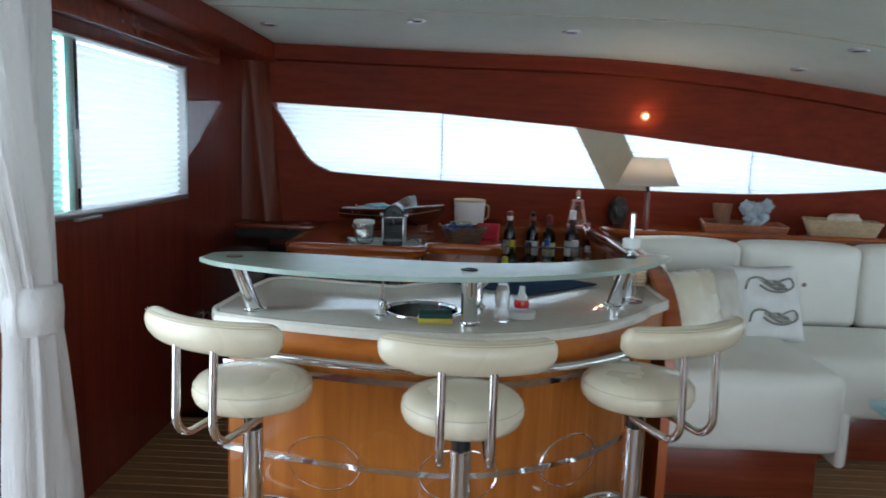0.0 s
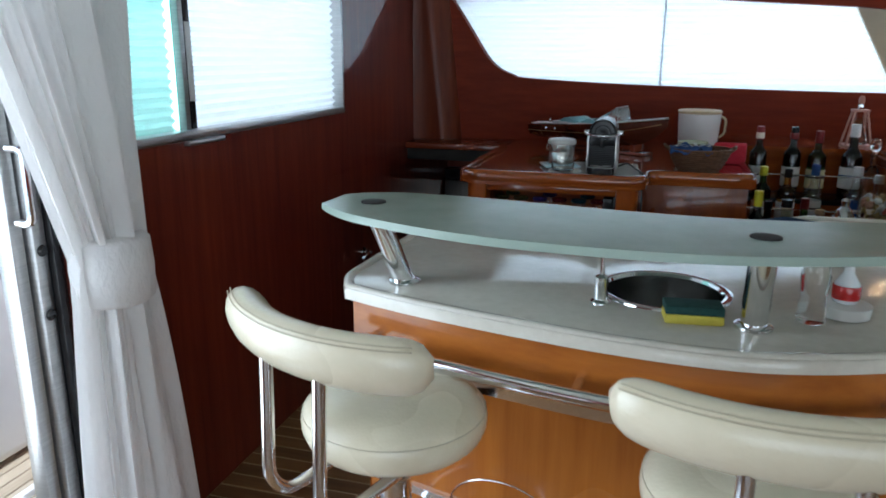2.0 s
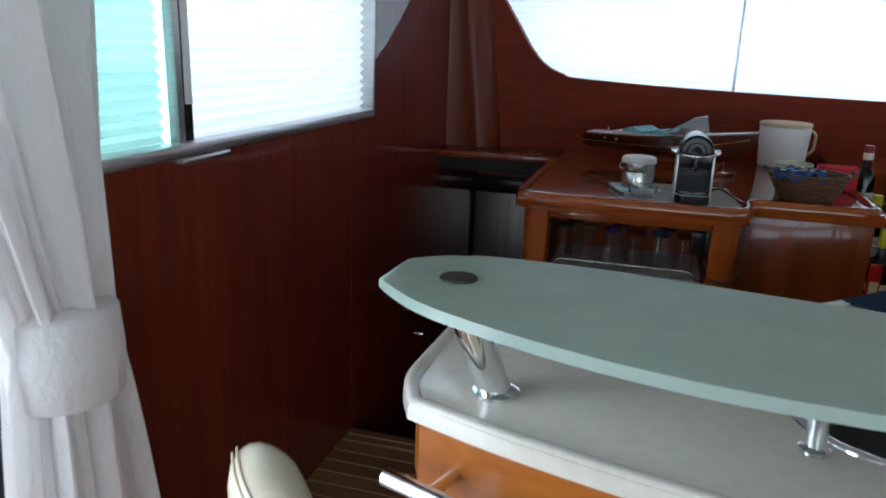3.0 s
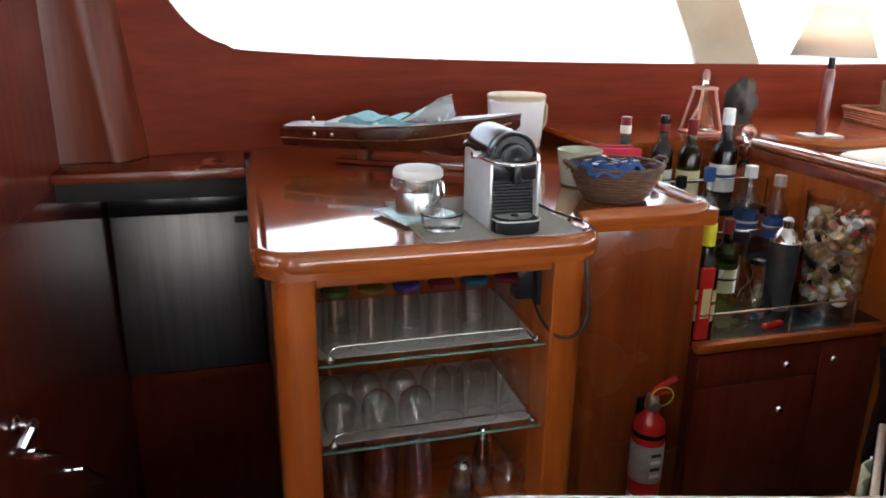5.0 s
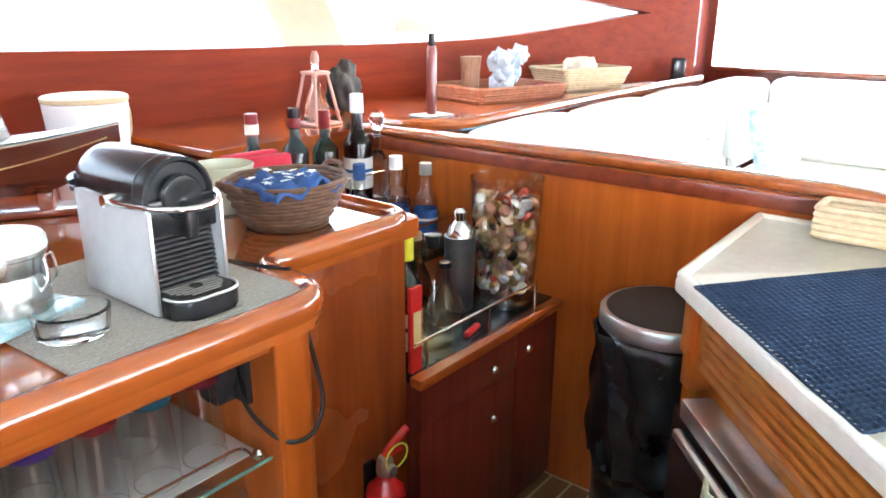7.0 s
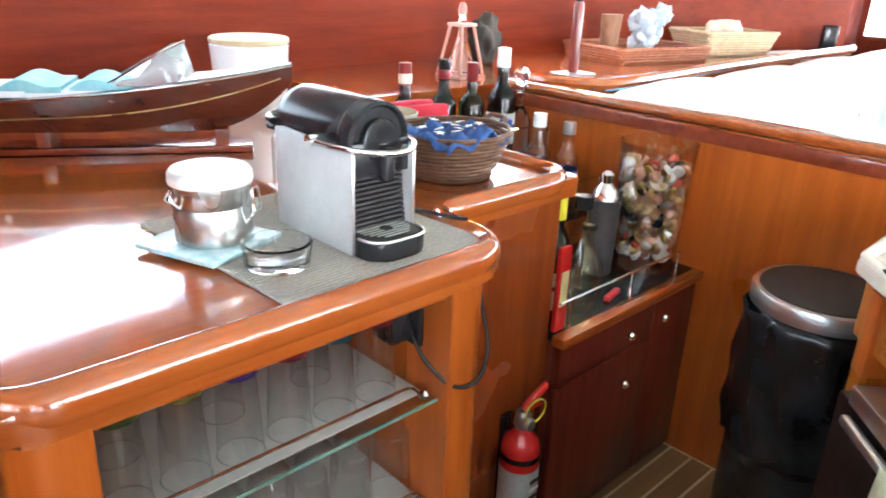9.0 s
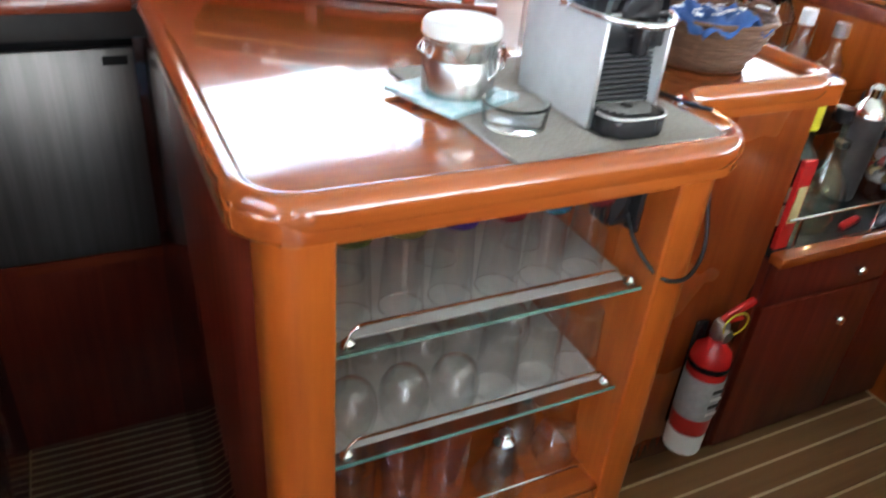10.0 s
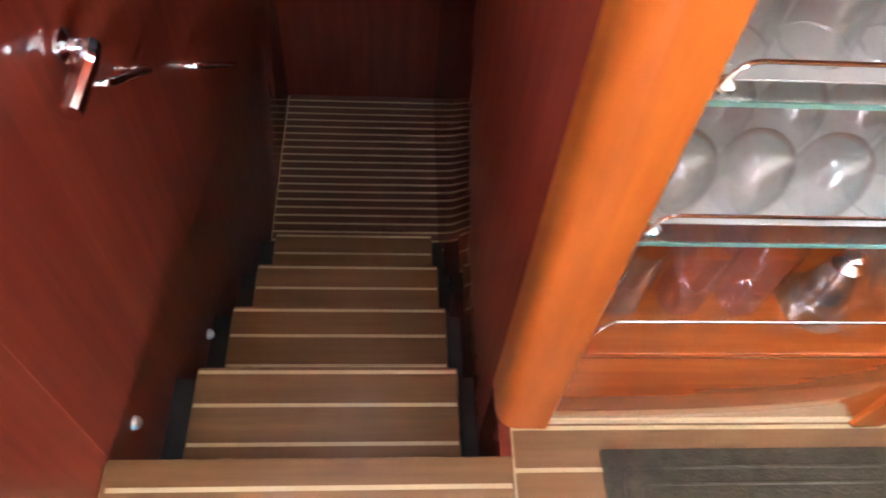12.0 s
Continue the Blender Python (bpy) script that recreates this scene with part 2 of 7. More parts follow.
COUNTER = varied("cream_solid_surface", (0.60, 0.56, 0.48), (0.72, 0.68, 0.60), (1, 1, 1), 40, 0.16, coat=0.3, rough_var=0.05, stain=0.4)
CEILING = varied("cream_headliner", (0.65, 0.67, 0.585), (0.73, 0.75, 0.66), (1, 1, 1), 9, 0.8, bump=0.1, bump_size=200, stain=0.5)
BEIGE = varied("beige_post", (0.50, 0.44, 0.32), (0.58, 0.52, 0.40), (1, 1, 1), 9, 0.7, bump=0.1, bump_size=200)
WHITE_PAINT = varied("white_gelcoat", (0.74, 0.75, 0.76), (0.84, 0.84, 0.84), (1, 1, 1), 4, 0.3, stain=0.5)
RUBBER = varied("grey_rubber_mat", (0.016, 0.014, 0.009), (0.090, 0.078, 0.048), (1, 1, 1), 34, 0.8, bump=0.6, bump_size=200, stain=0.45)
RED_PAINT = varied("red_paint", (0.42, 0.012, 0.012), (0.58, 0.025, 0.02), (1, 1, 1), 6, 0.28, coat=0.4)
RED_CLOTH = varied("red_paper", (0.42, 0.01, 0.03), (0.60, 0.03, 0.06), (1, 1, 1), 30, 0.8)
WHITE_LABEL = varied("white_label", (0.62, 0.62, 0.60), (0.80, 0.80, 0.78), (1, 1, 1), 30, 0.6)
YELLOW = varied("yellow_sponge", (0.62, 0.52, 0.06), (0.78, 0.68, 0.12), (1, 1, 1), 60, 0.9, bump=0.6, bump_size=300)
GREEN_PAD = varied("green_scourer", (0.015, 0.05, 0.045), (0.03, 0.09, 0.08), (1, 1, 1), 80, 0.95, bump=0.5, bump_size=300)
YELLOW_FOIL = principled("yellow_foil", (0.72, 0.66, 0.04), 0.35)[0]
NAVY = varied("navy_cloth", (0.008, 0.020, 0.050), (0.022, 0.045, 0.095), (1, 1, 1), 50, 0.95, stain=0.3)
BLUE_CLOTH = varied("blue_cloth", (0.02, 0.06, 0.20), (0.05, 0.11, 0.30), (1, 1, 1), 40, 0.9)
WHITE_CLOTH = varied("white_cloth", (0.70, 0.70, 0.69), (0.82, 0.82, 0.81), (1, 1, 1), 14, 0.9, bump=0.35, bump_size=220, stain=0.3)
GREY_CLOTH = varied("grey_bird_print", (0.22, 0.22, 0.20), (0.34, 0.33, 0.30), (1, 1, 1), 30, 0.9)
TURQUOISE = varied("turquoise_fabric", (0.16, 0.42, 0.48), (0.36, 0.60, 0.64), (1, 1, 1), 30, 0.7)
MAT_WEAVE = varied("taupe_woven_mat", (0.30, 0.275, 0.235), (0.48, 0.45, 0.395), (60, 60, 60), 3.0, 0.75, bump=0.8, bump_size=4, stain=0.2)
WICKER = varied("brown_wicker", (0.055, 0.026, 0.014), (0.17, 0.085, 0.046), (1, 1, 1), 45, 0.6, bump=0.5, bump_size=90, per_object=0.1)
WICKER_LIGHT = varied("pale_wicker", (0.42, 0.30, 0.17), (0.62, 0.48, 0.31), (1, 1, 1), 45, 0.7, bump=0.5, bump_size=90, per_object=0.1)
WICKER_RED = varied("red_wicker", (0.22, 0.07, 0.035), (0.42, 0.17, 0.09), (1, 1, 1), 45, 0.6, bump=0.5, bump_size=90, per_object=0.1)
CORAL = varied("blue_coral", (0.36, 0.44, 0.52), (0.58, 0.65, 0.72), (1, 1, 1), 30, 0.85, bump=0.5, bump_size=80)
STONE = varied("pale_stone", (0.50, 0.42, 0.31), (0.74, 0.67, 0.56), (1, 1, 1), 24, 0.8, bump=0.4, bump_size=60)
CORK = varied("cork", (0.38, 0.23, 0.12), (0.55, 0.38, 0.22), (1, 1, 1), 60, 0.9, bump=0.3)
BAG = varied("black_bin_bag", (0.008, 0.008, 0.009), (0.022, 0.024, 0.028), (1, 1, 1), 12, 0.24, bump=0.4, bump_size=25)
BRASS = varied("gold_cap", (0.45, 0.32, 0.13), (0.65, 0.50, 0.24), (1, 1, 1), 30, 0.3, 0.9)
COPPER = varied("copper_cap", (0.42, 0.22, 0.15), (0.62, 0.38, 0.28), (1, 1, 1), 30, 0.3, 0.7)
CREAM_CAP = principled("cream_cap", (0.72, 0.66, 0.54), 0.4)[0]
WINE_CAP = varied("dark_red_capsule", (0.14, 0.012, 0.014), (0.26, 0.022, 0.024), (1, 1, 1), 20, 0.35)
SILVER_CAP = principled("silver_cap", (0.70, 0.70, 0.70), 0.3, 0.8)[0]
RED_CAP = principled("red_cap", (0.50, 0.05, 0.03), 0.4)[0]
WHITE_TIN = varied("white_lid", (0.62, 0.60, 0.56), (0.73, 0.71, 0.67), (1, 1, 1), 12, 0.45)


def glass(name, colour=(1, 1, 1), rough=0.0):
    m, nt, b = principled(name, colour, rough, trans=1.0, ior=1.45)
    return m


def thin_glass(name, colour=(0.97, 0.985, 0.98), rim=0.6, face=0.055, fall=4.5):
    """Thin-walled glass: clear straight through, glossier towards its edges."""
    m = bpy.data.materials.new(name)
    m.use_nodes = True
    n, l = m.node_tree.nodes, m.node_tree.links
    n.remove(n["Principled BSDF"])
    clear, shine, mx = n.new("ShaderNodeBsdfTransparent"), n.new("ShaderNodeBsdfGlossy"), n.new("ShaderNodeMixShader")
    facing, power, gloss = n.new("ShaderNodeLayerWeight"), n.new("ShaderNodeMath"), n.new("ShaderNodeMapRange")
    clear.inputs[0].default_value = (*colour, 1)
    shine.inputs["Roughness"].default_value = 0.01
    power.operation = "POWER"
    power.inputs[1].default_value = fall
    gloss.inputs["To Min"].default_value, gloss.inputs["To Max"].default_value = face, rim
    l.new(facing.outputs["Facing"], power.inputs[0])
    l.new(power.outputs[0], gloss.inputs["Value"])
    l.new(gloss.outputs[0], mx.inputs[0])
    l.new(clear.outputs[0], mx.inputs[1])
    l.new(shine.outputs[0], mx.inputs[2])
    l.new(mx.outputs[0], n["Material Output"].inputs[0])
    return m


GLASS = glass("clear_glass", (0.97, 0.985, 0.98))
THIN = thin_glass("thin_clear_glass", (0.975, 0.982, 0.98), 0.9, 0.11, 2.4)
THIN_SHELF = thin_glass("thin_shelf_glass", (0.94, 0.975, 0.96))
GLASS_FROST = varied("frosted_glass", (0.27, 0.34, 0.295), (0.37, 0.45, 0.39), (1, 1, 1), 12, 0.2, rough_var=0.06, stain=0.5)
GLASS_TINT = glass("green_tinted_pane", (0.58, 0.95, 0.82))
GLASS_DARK = glass("dark_bottle_glass", (0.05, 0.06, 0.045))
GLASS_OLIVE = glass("green_bottle_glass", (0.12, 0.26, 0.05))
GLASS_BLUE = principled("violet_base_glass", (0.10, 0.05, 0.24), 0.1, trans=0.5)[0]
GLASS_RED = principled("red_base_glass", (0.22, 0.02, 0.03), 0.1, trans=0.5)[0]
GLASS_TEAL = principled("teal_base_glass", (0.04, 0.14, 0.20), 0.1, trans=0.5)[0]
GLASS_OLIVE_LIGHT = principled("olive_base_glass", (0.08, 0.11, 0.03), 0.1, trans=0.5)[0]
GLASS_AMBER = principled("amber_base_glass", (0.22, 0.16, 0.04), 0.1, trans=0.5)[0]
GLASS_PINK = thin_glass("pale_rose_glass", (0.97, 0.86, 0.90), 0.9, 0.10, 2.4)
GLASS_GREY = thin_glass("smoke_glass", (0.89, 0.915, 0.935), 0.9, 0.10, 2.4)
SPIRIT = thin_glass("pale_spirit", (0.95, 0.94, 0.80), 0.7)
AMBER_DRINK = glass("amber_spirit", (0.70, 0.35, 0.08))


def cloth_light(name, colour, through):
    """Thin cloth that lets part of the light through."""
    m, nt, b = principled(name, colour, 0.9)
    n, l = nt.nodes, nt.links
    tr = n.new("ShaderNodeBsdfTranslucent")
    tr.inputs[0].default_value = (*colour, 1)
    mx = n.new("ShaderNodeMixShader")
    mx.inputs[0].default_value = through
    l.new(b.outputs[0], mx.inputs[1])
    l.new(tr.outputs[0], mx.inputs[2])
    l.new(mx.outputs[0], n["Material Output"].inputs[0])
    return m


BLIND = cloth_light("pleated_blind_cloth", (0.88, 0.90, 0.92), 0.6)
SHADE = cloth_light("cream_lampshade", (0.90, 0.83, 0.75), 0.6)
CURTAIN = cloth_light("white_curtain_cloth", (0.90, 0.885, 0.875), 0.5)


def crinkled(m, scale, strength, dist):
    """Adds upright crinkles to a cloth."""
    n, l = m.node_tree.nodes, m.node_tree.links
    geo = n.new("ShaderNodeNewGeometry")
    mp = n.new("ShaderNodeMapping")
    mp.inputs["Scale"].default_value = scale
    tx = n.new("ShaderNodeTexNoise")
    tx.inputs["Scale"].default_value = 1.0
    tx.inputs["Detail"].default_value = 5
    bp = n.new("ShaderNodeBump")
    bp.inputs["Strength"].default_value = strength
    bp.inputs["Distance"].default_value = dist
    l.new(geo.outputs["Position"], mp.inputs["Vector"])
    l.new(mp.outputs[0], tx.inputs["Vector"])
    l.new(tx.outputs["Fac"], bp.inputs["Height"])
    l.new(bp.outputs[0], n["Principled BSDF"].inputs["Normal"])
    for t in n:
        if t.bl_idname == "ShaderNodeBsdfTranslucent":
            l.new(bp.outputs[0], t.inputs["Normal"])


crinkled(CURTAIN, (60, 60, 34), 0.55, 0.010)


def glowing(name, colour, strength):
    m = bpy.data.materials.new(name)
    m.use_nodes = True
    nt = m.node_tree
    e = nt.nodes.new("ShaderNodeEmission")
    e.inputs[0].default_value, e.inputs[1].default_value = (*colour, 1), strength
    nt.links.new(e.outputs[0], nt.nodes["Material Output"].inputs[0])
    return m


BULB = glowing("lit_bulb", (1.0, 0.72, 0.38), 14.0)
# glow for sheets added outside, to brighten the blinds and whiten the door view
GLOW_SHEET = glowing("white_glow_sheet", (0.93, 0.97, 1.0), 5.0)

# ---- structure ----
WALL_X = -1.03          # port side wall, inner face
CEIL = 2.04


def wall_y(x):
    """Inner face of the bowed windshield wall."""
    d = x - 1.6
    return 1.33 - (0.035 if d < 0 else 0.15) * d * d


# port side wall with the sliding window and the side door
def port_wall():
    w = thing("wall_port", WALL_X, -2.0, -0.05, "glossy dark mahogany side wall with a window and a door opening", "wall", kind="structure")
    t0, t1 = WALL_X - 0.09, WALL_X
    w0, w1, wz0, wz1 = -1.44, 0.07, 1.115, 1.785
    d0, d1, dz = -2.75, -1.52, 1.98
    for y0, y1, z0, z1 in ((w1, 1.75, -1.05, 2.1), (w0, w1, -1.05, wz0), (w0, w1, wz1, 2.1), (d1, w0, -0.05, 2.1), (d0, d1, dz, 2.1), (d0, d1, -0.06, -0.002), (-6.3, d0, -0.05, 2.1)):
        part("panel", box(t0, t1, y0, y1, z0, z1), MAHOGANY, w)


port_wall()

ZT = [(-0.87, 1.68), (0.22, 1.65), (1.16, 1.59), (1.48, 1.555), (2.4, 1.46), (3.42, 1.31)]
ZB = [(-0.87, 1.675), (-0.80, 1.57), (-0.73, 1.46), (-0.66, 1.35), (-0.60, 1.29), (-0.52, 1.252), (-0.42, 1.232), (0.25, 1.2), (1.40, 1.178), (2.5, 1.19), (3.42, 1.305)]
ZB = [(p.x, p.y) for p in spline([Vector(q) for q in ZB], 5)]
XS = [-1.03 + 0.01 * i for i in range(0, 64)] + [-0.39 + 0.06 * i for i in range(0, 64)]
XS = [x for x in XS if x < 3.42] + [3.42, 3.7]


def windshield_wall():
    bm = bmesh.new()

    def band(xs, lo, hi, lean=0.0):
        rings = []
        for x in xs:
            y = wall_y(x)
            a, b = lo(x), hi(x)
            rings.append([(x, y, a), (x, y - lean, b), (x, y + 0.07 - lean, b), (x, y + 0.07, a)])
        merged(bm, curve_bm(rings))

    inside = [x for x in XS if -0.87 <= x <= 3.42]
    left = [x for x in XS if x <= -0.87] + [-0.87]
    band(left, lambda x: 0.873, lambda x: 2.12)
    band([-0.87] + [x for x in inside if x > -0.87], lambda x: 0.873 if x < -0.43 else 0.5, lambda x: lerp_table(ZB, x))
    band([-0.87] + [x for x in inside if x > -0.87], lambda x: lerp_table(ZT, x), lambda x: 2.12, 0.03)
    band([3.42, 3.55, 3.7], lambda x: 0.5, lambda x: 2.12)
    return solid("wall_windshield", bm, WALL_WOOD, "bowed mahogany front wall below and above the long windshield", "wall", kind="structure")


windshield_wall()


def pleated(x0, x1, lo, hi, off, pitch=0.030, depth=0.017, steps=40):
    """A pleated blind that follows the bowed wall."""
    xs = [x0 + (x1 - x0) * i / steps for i in range(steps + 1)]
    rows = []
    z, k = 1.14, 0
    while z < 1.70:
        rows.append((z, off + (depth if k % 2 else 0)))
        z += pitch / 2
        k += 1
    bm = bmesh.new()
    grid = [[bm.verts.new((x, wall_y(x) + o, z)) for x in xs] for z, o in rows]
    for a, b in zip(grid, grid[1:]):
        for i in range(steps):
            bm.faces.new((a[i], a[i + 1], b[i + 1], b[i]))
    return bm


def windshield():
    w = thing("window_1", 1.3, wall_y(1.3), 1.18, "long tapered windshield with closed white pleated blinds", "window", kind="structure")
    for a, b in ((-0.95, 0.249), (0.251, 1.52), (1.50, 2.344), (2.346, 3.5)):
        part("blind", pleated(a, b, 0, 0, 0.085), BLIND, w, "closed white pleated blind", 80)
    for x in (0.25, 2.345):
        part("blind_rail", box(x - 0.007, x + 0.007, wall_y(x) + 0.078, wall_y(x) + 0.084, 1.15, 1.70, 0.002), BLIND, w, "white blind side rail")
    # beige raked post between the two panes
    bm = bmesh.new()
    rings = []
    for z, a, b in ((1.16, 1.395, 1.70), (1.62, 1.14, 1.45)):
        rings.append([(a, wall_y(a) + 0.045, z), (b, wall_y(b) + 0.045, z), (b, wall_y(b) + 0.076, z), (a, wall_y(a) + 0.076, z)])
    part("post", curve_bm(rings), BEIGE, w, "beige raked window post")
    part("pane", curve_bm([[(x, wall_y(x) + 0.125, 1.1), (x, wall_y(x) + 0.125, 1.75), (x, wall_y(x) + 0.131, 1.75), (x, wall_y(x) + 0.131, 1.1)] for x in [-1 + 0.1 * i for i in range(47)]]), GLASS, w).visible_shadow = False
    cord = tube([(0.25, wall_y(0.25) + 0.05, 1.66), (0.252, wall_y(0.25) + 0.05, 1.215)], 0.003, 6)
    part("cord", cord, BLIND, w, "white blind cord")


windshield()


def side_window():
    w = thing("window_2", WALL_X, -0.7, 1.115, "sliding side window with white pleated blind and green tinted pane", "window", kind="structure")

    def blind(y0, y1, x, lab):
        bm = bmesh.new()
        rows, z, k = [], 1.135, 0
        while z < 1.775:
            rows.append([bm.verts.new((x - (0.015 if k % 2 else 0), y, z)) for y in (y0, (y0 + y1) / 2, y1)])
            z += 0.014
            k += 1
        for a, b in zip(rows, rows[1:]):
            for i in range(2):
                bm.faces.new((a[i], a[i + 1], b[i + 1], b[i]))
        part("blind", bm, BLIND, w, lab, 80)

    blind(-0.93, 0.055, WALL_X - 0.028, "closed white pleated blind")
    blind(-1.43, -0.97, WALL_X - 0.075, "closed white pleated blind behind tinted glass")
    part("pane", box(WALL_X - 0.034, WALL_X - 0.028, -1.43, -1.005, 1.13, 1.77), GLASS_TINT, w, "green tinted sliding pane").visible_shadow = False
    part("pane", box(WALL_X - 0.088, WALL_X - 0.084, -1.43, 0.06, 1.12, 1.78), GLASS, w).visible_shadow = False
    for z0, z1 in ((1.115, 1.145), (1.77, 1.785)):
        part("track", box(WALL_X - 0.05, WALL_X + 0.012, -1.43, 0.055, z0, z1 - 0.004, 0.004), STEEL, w, "steel window track")
    part("jamb", box(WALL_X - 0.05, WALL_X + 0.008, 0.056, 0.072, 1.115, 1.785, 0.003), STEEL, w, "steel window jamb")
    part("stile", box(WALL_X - 0.038, WALL_X - 0.008, -1.006, -0.985, 1.12, 1.775, 0.003), STEEL, w, "steel edge of sliding pane")
    part("stile", box(WALL_X - 0.05, WALL_X - 0.020, -0.972, -0.938, 1.12, 1.775, 0.003), BLACK, w, "black meeting stile")
    part("latch_plate", box(WALL_X - 0.0195, WALL_X - 0.016, -0.967, -0.943, 1.22, 1.44, 0.001), WHITE_PAINT, w, "white latch plate")
    part("sill", box(WALL_X - 0.002, WALL_X + 0.022, -1.04, -0.86, 1.100, 1.114, 0.004), STEEL, w, "steel catch on the sill")


side_window()


def other_walls():
    bm = box(4.2, 4.3, -6.3, 0.78, -0.05, 1.0)
    box(4.2, 4.3, -6.3, 0.75, 1.75, 2.1, bm=bm)
    box(4.2, 4.3, -6.3, -3.7, 1.0, 1.75, bm=bm)
    box(4.2, 4.3, 0.74, 0.78, 1.0, 1.75, bm=bm)
    solid("wall_starboard", bm, MAHOGANY, "mahogany side wall with a wide window", "wall", kind="structure")
    w = thing("window_3", 4.2, -1.5, 1.0, "wide side window with white blind and dark frame", "window", kind="structure")
    bm = bmesh.new()
    rows, z, k = [], 1.01, 0
    while z < 1.75:
        rows.append([bm.verts.new((4.24 + (0.009 if k % 2 else 0), y, z)) for y in (-3.68, -1.5, 0.73)])
        z += 0.014
        k += 1
    for a, b in zip(rows, rows[1:]):
        for i in range(2):
            bm.faces.new((a[i], a[i + 1], b[i + 1], b[i]))
    part("blind", bm, BLIND, w, "closed white blind", 80)
    part("sill", box(4.16, 4.199, -3.7, 0.74, 0.975, 1.0, 0.004), MAHOGANY_FLAT, w)
    bm = box(3.60, 4.3, 0.79, 0.86, -0.05, 2.1)
    solid("wall_forward", bm, MAHOGANY, "mahogany forward bulkhead panel", "wall", kind="structure")
    bm = box(-1.12, -0.75, -6.4, -6.3, -0.05, 2.1)
    box(3.9, 4.3, -6.4, -6.3, -0.05, 2.1, bm=bm)
    box(-0.75, 3.9, -6.4, -6.3, 2.0, 2.1, bm=bm)
    solid("wall_aft", bm, MAHOGANY, "unseen mahogany aft wall with an assumed door opening for daylight", "wall", kind="structure")


other_walls()


def ceiling():
    bm = bmesh.new()
    xs = [-0.84 + 0.21 * i for i in range(25)]
    ys = [-6.4 + 0.35 * i for i in range(24)]

    def zc(x, y):
        return CEIL - 0.055 * max(0, x - 1.0) ** 2 + 0.012 * math.cos(y)

    lo = [[bm.verts.new((x, y, zc(x, y))) for x in xs] for y in ys]
    hi = [[bm.verts.new((x, y, 2.16)) for x in xs] for y in ys]
    for a, b in zip(lo, lo[1:]):
        for i in range(len(xs) - 1):
            bm.faces.new((a[i], a[i + 1], b[i + 1], b[i]))
    for a, b in zip(hi, hi[1:]):
        for i in range(len(xs) - 1):
            bm.faces.new((a[i], a[i + 1], b[i + 1], b[i]))
    for i in range(len(xs) - 1):
        bm.faces.new((lo[0][i], lo[0][i + 1], hi[0][i + 1], hi[0][i]))
        bm.faces.new((lo[-1][i], lo[-1][i + 1], hi[-1][i + 1], hi[-1][i]))
    solid("ceiling", bm, CEILING, "cream padded headliner ceiling with fine seams", "ceiling", kind="structure")
    # fine seam battens of the panels
    for y in (-0.15, -1.9):
        rings = [[(x, y - 0.004, zc(x, y) - 0.001), (x, y + 0.004, zc(x, y) - 0.001), (x, y + 0.004, zc(x, y) - 0.005), (x, y - 0.004, zc(x, y) - 0.005)] for x in xs]
        solid("trim", curve_bm(rings), BEIGE, "thin beige seam batten of the headliner", "trim", kind="structure")
    for x, y in ((-0.234, -0.69), (-0.674, 0.351), (0.14, 0.106), (0.948, 0.309), (2.35, 0.75), (2.30, 0.004), (0.9, -1.1), (-0.2, -2.2), (1.0, -2.6)):
        z = zc(x, y)
        d = thing("downlight", x, y, z - 0.012, "small round recessed downlight, switched off", "light", "ceiling downlights")
        ring = lathe([(0.030, z - 0.004), (0.046, z - 0.009), (0.050, z - 0.002), (0.050, z + 0.004)], 24)
        part("ring", moved(ring, Matrix.Translation((x, y, 0))), STEEL, d, "steel ring")
        part("lens", moved(lathe([(0.029, z - 0.006), (0.03, z - 0.001)], 20), Matrix.Translation((x, y, 0))), BLACK, d, "dull dark lens")
    # wooden beam of the starboard headliner
    rings = [[(x, 0.25 - 0.25 * (x - 2.2) ** 2 * 0.2 + dy, 1.97 - 0.055 * (x - 1.0) ** 2 + 0.05 + dz) for dy, dz in ((-.03, 0), (.03, 0), (.03, .08), (-.03, .08))] for x in (2.9, 3.2, 3.5, 3.8, 4.2)]
    solid("trim", curve_bm(rings), MAHOGANY_FLAT, "mahogany beam across the headliner", "trim", kind="structure")
    # boxed soffit along the port side
    bm = box(WALL_X, -0.83, -6.3, 1.12, 1.93, 2.16, 0.012)
    solid("trim", bm, WALL_WOOD, "boxed mahogany soffit along the side wall", "trim", kind="structure")
    bm = box(WALL_X + 0.001, WALL_X + 0.05, -1.5, 0.45, 1.83, 1.93, 0.006)
    solid("trim", bm, MAHOGANY_FLAT, "mahogany pelmet above the side window", "trim", kind="structure")
    # valance along the windshield head
    rings = []
    for i in range(40):
        x = -0.95 + i * 0.116
        y = wall_y(x) - 0.035
        zt = CEIL - 0.055 * max(0, x - 1.0) ** 2
        rings.append([(x, y, zt - 0.10), (x, y - 0.03, zt - 0.09), (x, y - 0.035, zt + 0.01), (x, y, zt + 0.01)])
    solid("trim", curve_bm(rings), WALL_WOOD, "curved mahogany valance under the ceiling", "trim", kind="structure")


ceiling()


